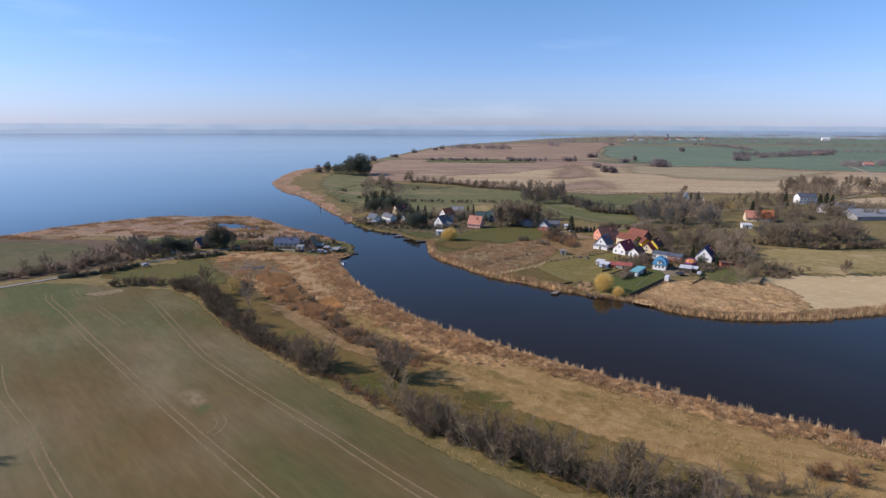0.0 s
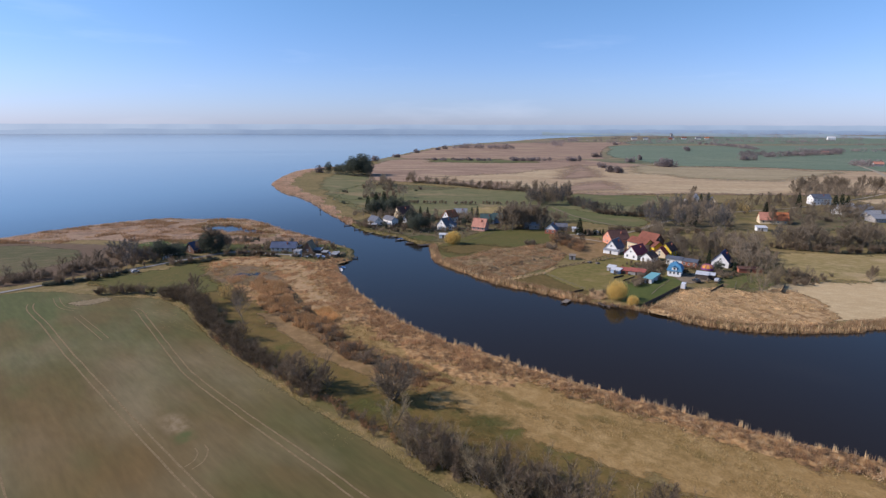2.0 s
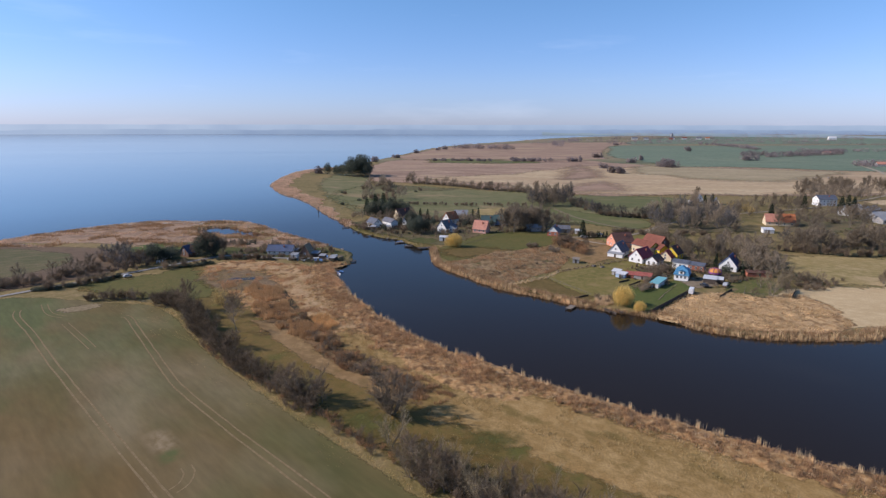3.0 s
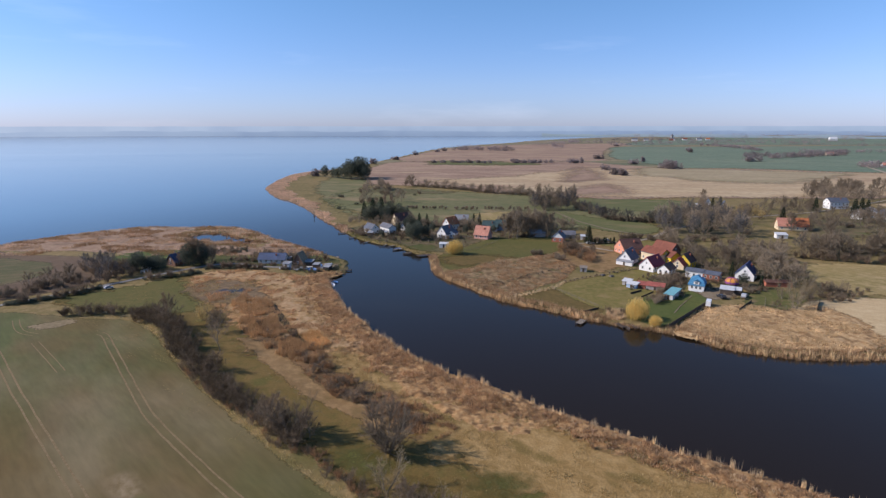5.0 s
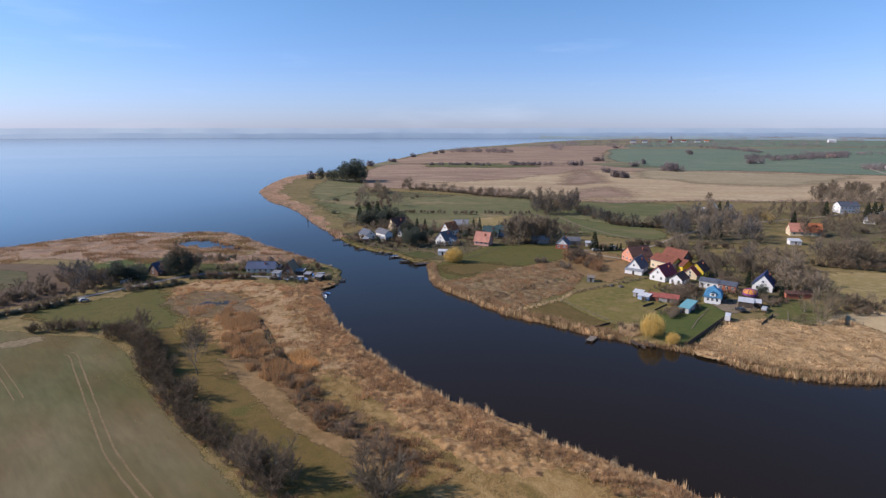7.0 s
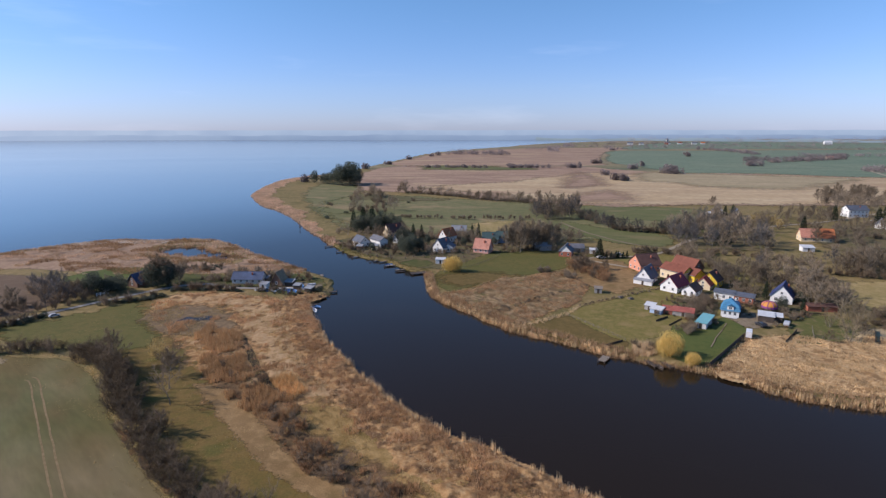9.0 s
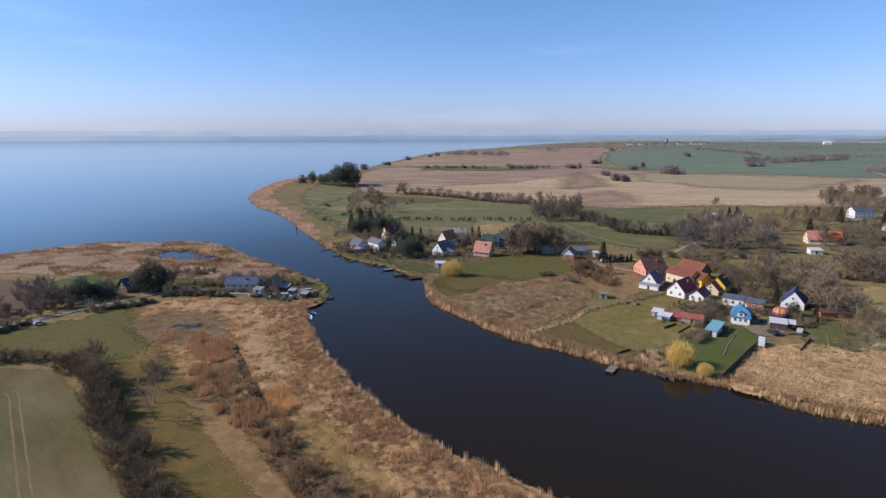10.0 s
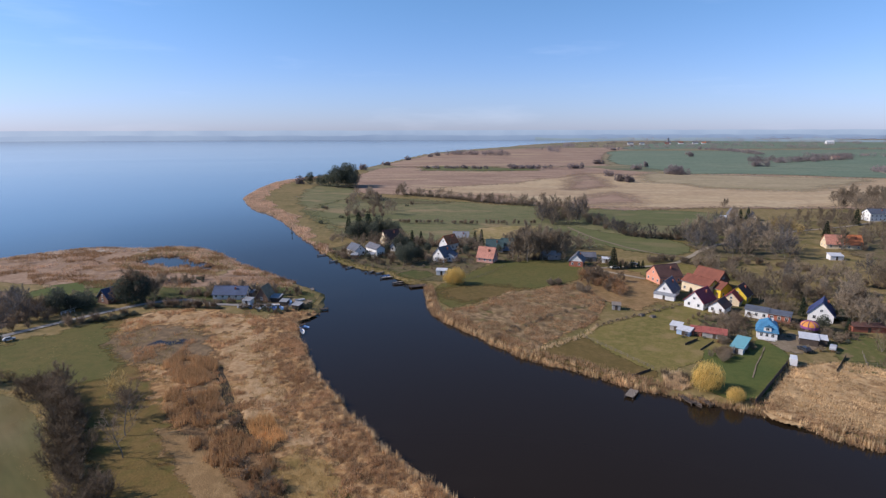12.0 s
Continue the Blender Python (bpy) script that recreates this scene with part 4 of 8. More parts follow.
def grown(seed, height, stems=1, limbs=13, clear=0.2, reach=0.42, steep=0.9, subs=4, twigs=5, twig=0.8, thick=0.016, wide=0.035, light=False):
    """A bare tree (one stem) or shrub (many): its wood, and the loose twigs of its crown."""
    g = np.random.default_rng(seed)
    wood, fine = [], []

    def unit(v):
        return v / (np.linalg.norm(v) + 1e-9)

    def sprigs(p, d, count):
        for _ in range(count):
            t = unit(d + g.normal(0, 0.55, 3) + (0, 0, 0.35))
            side = unit(np.cross(t, g.normal(0, 1, 3))) * wide / 2
            fine.append((p + side, p - side, p + t * twig * g.uniform(0.5, 1.4)))

    def bough(p, d, length, r):
        steps = 3 if light else 4
        for k in range(steps):
            q = p + d * length / steps
            if light:
                side = unit(np.cross(d, g.normal(0, 1, 3))) * r
                wood.append((p + side, p - side, q + d * 0.3))
            else:
                wood.extend(tube(p, q, r, r * 0.7, 3))
            start, p, r = p, q, r * 0.7
            for _ in range(subs if k else subs // 2):
                out = unit(d + g.normal(0, 0.6, 3) + (0, 0, 0.2 * steep))
                at = start + (q - start) * g.random()
                end = at + out * length * g.uniform(0.28, 0.55) * (1 - 0.12 * k)
                side = unit(np.cross(out, g.normal(0, 1, 3))) * max(r * 0.7, wide * 0.45)
                wood.append((at + side, at - side, end))
                for _ in range(twigs):
                    sprigs(at + (end - at) * g.uniform(0.25, 1.0), out, 1)
            sprigs(p, d, twigs)
            d = unit(d + g.normal(0, 0.13, 3) + (0, 0, 0.16 * steep))

    if stems == 1:
        p, d, r = np.array((0, 0, -0.2)), np.array((0.0, 0, 1)), height * thick
        trunk = [(p, r)]
        for k in range(6):
            q = p + d * height * 0.15
            wood.extend(tube(p, q, r, r * 0.8, 6))
            p, r = q, r * 0.8
            trunk.append((p, r))
            d = unit(d + g.normal(0, 0.09, 3) + (0, 0, 0.1))
        for n in range(limbs):
            f = clear + (1 - clear) * (n + g.random() * 0.6) / limbs
            k = min(int(f * 6), 5)
            u = f * 6 - k
            at = trunk[k][0] * (1 - u) + trunk[min(k + 1, 6)][0] * u
            az = n * 2.4 + g.normal(0, 0.3)
            up = steep * (0.6 + 0.9 * f)
            bough(at, unit(np.array((math.cos(az), math.sin(az), up))), height * reach * (1.05 - 0.6 * f) * g.uniform(0.8, 1.2), trunk[k][1] * 0.55)
    else:
        for n in range(stems):
            az = n * 2.4 + g.normal(0, 0.3)
            out = np.array((math.cos(az), math.sin(az), 0)) * g.uniform(0.15, 0.75) + (0, 0, 1)
            foot = np.array((math.cos(az), math.sin(az), 0)) * g.uniform(0.1, 0.6) - (0, 0, 0.15)
            bough(foot, unit(out), height * g.uniform(0.6, 1.0), height * thick)
    wood, fine = np.array(wood), np.array(fine)
    k = height / max(fine[:, :, 2].max(), 0.1)
    return wood * k, fine * k


def crowned(seed, lumps, count, size, stretch=1.0, droop=0.0):
    """Small leaves or needles scattered over the shells of several lumps (x, y, z, rx, ry, rz)."""
    g = np.random.default_rng(seed)
    lumps = np.array(lumps, float)
    w = (lumps[:, 3] * lumps[:, 5]) / (lumps[:, 3] * lumps[:, 5]).sum()
    pick = g.choice(len(lumps), count, p=w)
    d = g.normal(0, 1, (count, 3))
    d /= np.linalg.norm(d, axis=1)[:, None]
    r = g.uniform(0.55, 1.05, count) ** 0.6
    at = lumps[pick, :3] + d * lumps[pick, 3:] * r[:, None] * (1 + 0.12 * np.sin(d[:, :1] * 7 + d[:, 1:2] * 9 + pick[:, None]))
    at[:, 2] = np.maximum(at[:, 2], 0.1)
    a, b = g.normal(0, 1, (count, 3)), g.normal(0, 1, (count, 3))
    a /= np.linalg.norm(a, axis=1)[:, None]
    if droop:
        b = b * (1 - droop) + np.array((0, 0, -1.6)) * droop
    b /= np.linalg.norm(b, axis=1)[:, None]
    s = size * g.uniform(0.6, 1.4, count)[:, None]
    return np.stack([at - a * s * 0.5 / stretch, at + a * s * 0.5 / stretch, at + b * s * stretch], 1)


PLANTS, TRIS = {}, {}


def kind_of_plant(key, name, label, category, pieces):
    """Registers a plant; pieces: (part name, triangles, material)."""
    TRIS[key] = [(np.asarray(t, np.float32), m) for _, t, m in pieces]
    PLANTS[key] = [None, name, label, category, [(n, tri_mesh(n, t, m), m) for n, t, m in pieces]]


def plant(key, x, y, size=1.0, tall=None, group="", label="", z=LAND):
    """Sets a plant on the ground, turned at random."""
    entry = PLANTS[key]
    turned = pose(x, y, z, 0, 0, float(rng.uniform(0, 360)))
    if entry[0] is None:
        entry[0] = thing(entry[1], turned, label or entry[2], entry[3], group)
        for n, me, m in entry[4]:
            part(n, me, m, entry[0])
        return entry[0]
    tall = tall or size
    ob = copy_thing(entry[0], turned @ Matrix.Diagonal((size, size, tall, 1)))
    return tagged(ob, label or entry[2], entry[3], group)


for key, seed, h, stems, limbs, clear, reach, steep, subs, twigs, mat, name, label in (
    ("tree_a", 3, 10.5, 1, 16, 0.14, 0.66, 0.8, 6, 13, "twig", "bare_tree", "leafless broad tree with a grey-brown crown"),
    ("tree_b", 5, 12.5, 1, 16, 0.2, 0.56, 1.0, 6, 12, "twig", "bare_tree", "tall leafless tree with fine brown twigs"),
    ("tree_c", 8, 9.5, 4, 0, 0.1, 0.4, 0.9, 9, 12, "twig_pale", "bare_tree", "leafless tree with pale silvery branches"),
    ("tree_d", 12, 13.0, 1, 15, 0.15, 0.34, 1.7, 5, 7, "twig", "bare_tree", "slim leafless poplar with upright twigs"),
    ("tree_e", 15, 8.0, 1, 12, 0.1, 0.6, 0.7, 5, 8, "twig", "bare_tree", "low spreading leafless tree"),
    ("tree_f", 18, 11.0, 6, 0, 0.1, 0.4, 1.0, 9, 17, "twig", "bare_tree", "leafless brown tree with several upright stems"),
    ("pasture_tree", 19, 11.6, 8, 0, 0.1, 0.4, 0.8, 12, 24, "twig_far", "bare_tree", "broad leafless tree with a dense crown of fine brown twigs"),
    ("tree_g", 63, 11.0, 1, 9, 0.28, 0.6, 0.8, 4, 6, "twig", "bare_tree", "leafless tree with a few stout spreading limbs"),
    ("ochre_tree", 66, 7.0, 6, 0, 0.1, 0.4, 0.6, 8, 12, "twig_ochre", "bare_tree", "spreading bare tree with ochre-yellow shoots"),
    ("shrub_a", 21, 4.4, 9, 0, 0, 0, 0.8, 6, 7, "twig_dark", "shrub", "dense dark leafless hedge shrub"),
    ("shrub_b", 24, 3.8, 9, 0, 0, 0, 0.7, 4, 6, "twig", "shrub", "dense brown leafless hedge shrub"),
    ("shrub_c", 27, 2.4, 7, 0, 0, 0, 0.5, 4, 5, "twig_red", "shrub", "low russet thorny scrub"),
    ("far_a", 51, 10.5, 1, 11, 0.1, 0.6, 0.8, 3, 6, "twig_far", "bare_tree", "leafless broad tree with brown twigs"),
    ("far_e", 52, 11.0, 1, 11, 0.1, 0.56, 0.9, 3, 6, "wood_far", "bare_tree", "leafless broad tree with dark grey twigs"),
    ("far_b", 53, 12.0, 1, 11, 0.1, 0.42, 1.2, 3, 6, "twig_far", "bare_tree", "tall leafless tree with brown twigs"),
    ("far_c", 55, 5.0, 8, 0, 0, 0, 0.7, 3, 5, "twig_far", "shrub", "low leafless brown scrub"),
    ("far_d", 58, 5.0, 8, 0, 0, 0, 0.7, 3, 5, "twig", "shrub", "dark leafless garden scrub"),
):
    far, small = key.startswith("far"), name == "shrub"
    wood, fine = grown(seed, h, stems, limbs, clear, reach, steep, subs, twigs, 1.7 if far else 0.65 if small else 1.0,
                       0.011 if small else 0.013 if key == "tree_c" else 0.015, 0.15 if far else 0.045 if small else 0.055, far)
    kind_of_plant(key, name, label, "shrub" if small else "tree", [("trunk", wood, M["bark"]), ("crown", fine, M[mat])])

wood = np.array(tube(np.array((0, 0, -0.2)), np.array((0, 0, 9.0)), 0.25, 0.05, 6))
cone = [(0, 0, 1.2 + k * 1.05, 2.9 * (1 - k / 10) ** 0.8, 2.7 * (1 - k / 10) ** 0.8, 0.95) for k in range(9)]
kind_of_plant("conifer", "conifer", "dark green pointed garden conifer", "tree", [("trunk", wood, M["bark"]), ("crown", crowned(31, cone, 2600, 0.34, 1.4), M["needle"])])
wood, _ = grown(33, 8.0)
lumps = [(0, 0, 3.2, 3.4, 3.2, 2.6), (0, 0, 6, 3.6, 3.4, 3), (2.2, 0.6, 4.6, 2.6, 2.4, 2.4), (-2.1, -0.8, 4.8, 2.5, 2.6, 2.3), (0.4, -2, 5.2, 2.3, 2.2, 2.6), (-0.6, 2.1, 4.9, 2.4, 2.2, 2.2), (0.8, 0.5, 8.2, 2.0, 2.0, 1.6)]
kind_of_plant("evergreen", "evergreen_tree", "broad dark evergreen tree", "tree", [("trunk", wood, M["bark"]), ("crown", crowned(34, lumps, 4200, 0.36, 1.1), M["ivy"])])
lumps = [(0, 0, 4.6, 3.6, 3.6, 3.4), (1.4, 0.6, 3.4, 2.9, 2.8, 2.8), (-1.3, -0.6, 3.5, 2.9, 2.9, 2.9), (0.2, -1.2, 3.2, 2.8, 2.6, 2.8)]
wood, fine = grown(36, 7.0, 1, 9, 0.25, 0.4, 0.8)
kind_of_plant("willow", "willow", "round yellow weeping willow", "tree", [("trunk", wood, M["bark"]), ("crown", crowned(37, lumps, 6000, 0.26, 3.4, 0.8), M["willow"])])
wood, fine = grown(39, 2.0, 1, 10, 0.2, 0.55, 1.0, 2, 4, 1.3, 0.04, 0.05)
kind_of_plant("pollard", "pollard_willow", "short pollarded willow in pasture", "tree", [("trunk", wood, M["bark"]), ("crown", fine, M["twig_far"])])
lumps = [(0, 0, 0.9, 1.3, 1.3, 0.9), (0.9, 0.3, 0.7, 0.8, 0.8, 0.7), (-0.8, -0.4, 0.7, 0.9, 0.8, 0.7)]
kind_of_plant("bush", "evergreen_bush", "clipped dark green garden bush", "bush", [("foliage", crowned(41, lumps, 900, 0.2, 1.1), M["ivy"])])


def relief(name, points, step, mat, label, high, lump, edge=3.0, shore=None):
    """Matted litter or broken reed as an uneven cover: tussocks and hollows, sinking away at its edge."""
    line = rounded(points, 6)
    lo, hi = line.min(0), line.max(0)
    X, Y = np.meshgrid(np.arange(lo[0], hi[0], step), np.arange(lo[1], hi[1], step))
    x, y = X.ravel(), Y.ravel()
    keep = np.clip(inside_by(x, y, line) / edge, -1, 1)
    if shore:
        d = shore_by(x, y)
        keep = np.minimum(keep, np.minimum(np.clip(d / 1.5, -1, 1), shore(x, y, d)))
    live = np.flatnonzero(keep > -0.6)
    bulge = np.full(x.shape, -1.0)
    for k in live:
        a, b = x[k] / lump, y[k] / lump
        big, mid, small = noise.noise(Vector((a * 0.4, b * 0.4, 4.1))), noise.noise(Vector((a, b, 1.7))), noise.noise(Vector((a * 2.3, b * 2.3, 8.3)))
        bulge[k] = max(0.0, 0.35 + 0.5 * big + 0.75 * mid + 0.45 * small)
    z = LAND - 0.12 + (0.2 + high * np.clip(bulge, 0, 1.4)) * np.clip(keep + 0.25 * (bulge - 0.4), -0.4, 1)
    i = np.arange(X.size).reshape(X.shape)
    quads = np.stack([i[:-1, :-1], i[:-1, 1:], i[1:, 1:], i[1:, :-1]], -1).reshape(-1, 4)
    quads = quads[keep[quads].max(1) > -0.3]
    used, quads = np.unique(quads, return_inverse=True)
    me = mesh_of(name, np.stack([x, y, z], 1)[used].tolist(), quads.reshape(-1, 4).tolist(), mat)
    me.polygons.foreach_set("use_smooth", np.ones(len(me.polygons), bool))
    return setting(name, me, label, "marsh")


def from_ditch(x, y):
    """How far, in thirds of a metre past its bank, places lie from the ditch: negative in it."""
    p = rounded(DITCH, 6, closed=False)
    d = np.full(np.shape(x), 1e9)
    for a, b in p:
        d = np.minimum(d, (x - a) ** 2 + (y - b) ** 2)
    return np.clip((np.sqrt(d) - 1.5) * 3.0, -1, 1)


def wood_of(name, places, keys, lo, hi, label):
    """Many plants that nobody would count, as one mesh: their wood and their twigs."""
    names, sets, kinds = keys.split(), [], []
    for x, y in places:
        s, a = float(rng.uniform(lo, hi)), float(rng.uniform(0, 2 * np.pi))
        c, n = math.cos(a) * s, math.sin(a) * s
        turn = np.array(((c, n, 0), (-n, c, 0), (0, 0, s)))
        for piece in TRIS[names[int(rng.integers(len(names)))]]:
            sets.append(piece[0] @ turn + np.array((x, y, LAND)))
            kinds.append((piece[1], len(piece[0])))
    mats = []
    for m, _ in kinds:
        if m not in mats:
            mats.append(m)
    me = tri_mesh(name, np.concatenate(sets), mats[0])
    for m in mats[1:]:
        me.materials.append(m)
    me.polygons.foreach_set("material_index", np.repeat([mats.index(m) for m, _ in kinds], [n for _, n in kinds]).astype(np.int32))
    return tagged(new(name, me), label, "wood", kind="stuff")


def along(line, step, jitter):
    """Places along a line, unevenly spaced."""
    p = rounded(line, 12, closed=False)
    s = np.r_[0, np.cumsum(np.linalg.norm(np.diff(p, axis=0), axis=1))]
    at = np.arange(0, s[-1], step) + rng.uniform(-0.3, 0.3, len(np.arange(0, s[-1], step))) * step
    return np.stack([np.interp(at, s, p[:, 0]), np.interp(at, s, p[:, 1])], 1) + rng.normal(0, jitter, (len(at), 2))


def within(line, count):
    """Places strewn inside a closed line."""
    line = np.array(line, float)
    lo, hi = line.min(0), line.max(0)
    p = rng.uniform(lo, hi, (count * 6, 2))
    return p[inside_by(p[:, 0], p[:, 1], line) > 0][:count]


# the hedge between the field and the pasture
for line, keys, lo, hi, step, jit in (
    ([(-136, 218), (-130, 219), (-121, 219), (-116, 218)], "shrub_a shrub_b", 0.8, 1.3, 1.4, 1.1),
    ([(-109, 216), (-99, 210), (-89, 201), (-80, 188), (-72, 176)], "shrub_a shrub_a shrub_b", 1.0, 1.6, 1.5, 1.0),
    ([(-106, 214), (-96, 208), (-87, 200), (-78, 187)], "shrub_a shrub_b", 0.7, 1.1, 3.0, 0.8),
    ([(-70, 176), (-60, 163), (-53, 156), (-40, 144), (-31, 135)], "shrub_a shrub_a shrub_b", 1.0, 1.6, 1.6, 1.2),
    ([(-72, 173), (-58, 158), (-44, 145), (-32, 133)], "shrub_b shrub_c", 0.6, 1.0, 2.2, 0.7),
    ([(-30, 134), (-22, 126), (-12, 117), (-6, 111)], "shrub_c shrub_c shrub_b", 0.6, 1.0, 1.3, 0.8),
    ([(-8, 114), (0, 107), (8, 101), (18, 96), (29, 90), (40, 84), (60, 72)], "shrub_a shrub_b", 0.6, 1.15, 1.2, 1.5),
    ([(-4, 117), (4, 110), (12, 103), (22, 98)], "shrub_a shrub_b", 0.6, 1.1, 1.6, 1.4),
):
    names = keys.split()
    for n, (x, y) in enumerate(along(line, step, jit)):
        plant(names[n % len(names)], x, y, float(rng.uniform(lo, hi)), group="hedge beside the field")
for key, x, y, s in (
    ("tree_f", -34, 139.5, 0.8), ("tree_a", -37, 141, 0.85), ("tree_c", -12.0, 121, 0.9), ("tree_g", -67.4, 184.7, 1.3), ("tree_g", -71.5, 193, 1.15), ("tree_a", -74, 200, 0.8), ("tree_a", -7, 113, 0.8), ("tree_c", 4, 105.5, 0.9), ("tree_f", 11, 100.5, 0.85), ("tree_e", -2, 109, 1.0),
    ("tree_f", 0, 108, 0.75), ("tree_c", 16, 99, 1.0), ("tree_c", 24.5, 92, 0.95), ("tree_c", -4, 112, 0.9), ("tree_f", 20.2, 94, 0.9), ("tree_c", 29, 89, 0.95), ("tree_c", -39.4, 142, 0.7), ("tree_a", -30, 139, 0.75), ("tree_e", -63, 171, 0.9), ("tree_a", 36, 89, 1.0),
    ("tree_b", -92, 205, 0.75), ("tree_a", -86, 199, 0.7), ("tree_a", -99, 210, 0.7), ("tree_e", 15, 99, 1.0), ("tree_e", 54, 82, 0.9), ("tree_c", 66, 84, 0.8),
):
    plant(key, x, y, s, label="lone leafless tree on the pasture" if y == 184.7 else "")
plant("pasture_tree", -13.0, 134, 1.0, label="broad lone leafless tree on the pasture").matrix_basis @= Matrix.Diagonal((1.35, 1.35, 1.08, 1))
for n, (x, y) in enumerate(along([(-6, 111), (4, 103), (12, 97.5), (22, 92), (33, 85), (46, 77)], 3.6, 0.7)):
    plant(("tree_c", "tree_f", "tree_c", "tree_e")[n % 4], x, y, float(rng.uniform(0.8, 1.15)), label="pale-stemmed leafless tree in the field hedge")
# unseen bush beyond the left edge, added for the shadow it casts
plant("shrub_a", -92.5, 96.0, 1.5)
for x, y in along([(-108, 214), (-98, 208), (-88, 199), (-79, 187), (-73, 178)], 3.2, 1.4):
    plant("shrub_a", x, y, float(rng.uniform(1.5, 1.95)), group="hedge beside the field")
for x, y in within([(38, 84), (60, 84), (66, 92), (46, 92)], 12):
    plant("shrub_b", x, y, float(rng.uniform(0.7, 1.1)))
for x, y in within([(66, 92), (84, 88), (86, 96), (72, 100)], 9):
    plant("shrub_c", x, y, float(rng.uniform(0.9, 1.5)))
plant("willow", 64.6, 212.5, 1.0, group="yellow willows")
plant("ochre_tree", -84, 212, 0.85)
plant("ochre_tree", -80.5, 209, 0.6)
plant("willow", 68.6, 206.2, 0.58, 0.5, group="yellow willows")
plant("willow", 4.4, 311.5, 1.0, group="yellow willows")
plant("willow", 2.0, 313, 0.8, 0.85, group="yellow willows")

# along the lane on the western side
wood_of("lane_bushes", along([(-204, 214), (-190, 226), (-179, 234), (-171, 242), (-163, 252), (-158, 262)], 1.3, 1.8), "far_d far_c", 0.5, 0.95, "row of bare bushes along the lane")
wood_of("lane_trees", within([(-152, 252), (-160, 262), (-172, 286), (-162, 293), (-148, 288), (-136, 273), (-140, 260)], 52), "far_d far_e far_d far_d", 0.6, 1.1, "grey-brown copse of bare trees beside the lane")
wood_of("lane_trees", along([(-184, 232), (-174, 241), (-165, 254), (-160, 266)], 2.2, 2.2), "far_d far_d far_a", 0.6, 1.0, "line of low bare trees beside the lane")
wood_of("lane_hedge", along([(-164, 228), (-158, 232), (-148, 240), (-142, 250)], 0.8, 0.6), "bush bush far_d", 0.6, 1.05, "dense dark hedge beside the lane")
wood_of("lane_hedge", along([(-130, 262), (-124, 266), (-118, 269), (-112, 274)], 0.9, 0.8), "bush far_d bush", 0.6, 1.0, "dark bushes between lane and pasture")
wood_of("lane_hedge", along([(-112, 281), (-102, 282.5), (-94, 282), (-84, 280)], 0.9, 0.5), "bush far_d", 0.55, 0.9, "dark hedge on the marsh side of the lane")
wood_of("garden_shrubs", within([(-112, 293), (-100, 308), (-76, 309), (-56, 298), (-58, 293), (-74, 296), (-98, 295)], 60), "far_d bush far_d far_c", 0.4, 0.85, "crowded bare shrubs in the cottage garden")
wood_of("garden_shrubs", within([(-80, 281), (-60, 273), (-54, 277), (-66, 283)], 30), "bush far_d", 0.4, 0.7, "shrubs between sheds and the river")
wood_of("garden_shrubs", within([(-136, 312), (-130, 322), (-108, 324), (-104, 316), (-120, 312)], 34), "far_d far_c bush", 0.5, 0.95, "dark bushes between garden and pond")
wood_of("garden_shrubs", within([(-120, 290), (-112, 298), (-96, 300), (-94, 294), (-108, 291)], 16), "far_d bush", 0.4, 0.7, "garden shrubs behind the lane")
for x, y, s in ((-141, 276, 0.62), (-137, 278, 0.8), (-133, 279.5, 0.86), (-138, 283, 0.75), (-145, 280, 0.6), (-122.5, 286.5, 1.0), (-117.5, 287.5, 0.85), (-119, 291, 1.05)):
    plant("evergreen", x, y, s, s * (1.15 if x > -125 else 0.85), label="ivy-grown dark tree beside the lane")
wood_of("garden_shrubs", along([(-94, 288), (-86, 287.5), (-78, 287), (-70, 285.5)], 1.3, 0.8), "far_d bush far_d", 0.4, 0.7, "bare shrubs before the long house")
wood_of("garden_trees", within([(-98, 294), (-90, 303), (-72, 306), (-60, 298), (-66, 293), (-80, 298)], 9), "far_e far_a", 0.4, 0.65, "small bare trees in the cottage garden")
for x, y, s in ((-121, 288, 1.45), (-117, 289, 1.25), (-113.5, 290, 0.9), (-126, 288, 1.0), (-144, 272, 0.8), (-149, 268, 0.8)):
    plant("tree_a", x, y, s)
for x, y in within([(-60, 276), (-50, 276), (-52, 284), (-58, 282)], 7):
    plant("bush", x, y, float(rng.uniform(0.6, 0.9)))

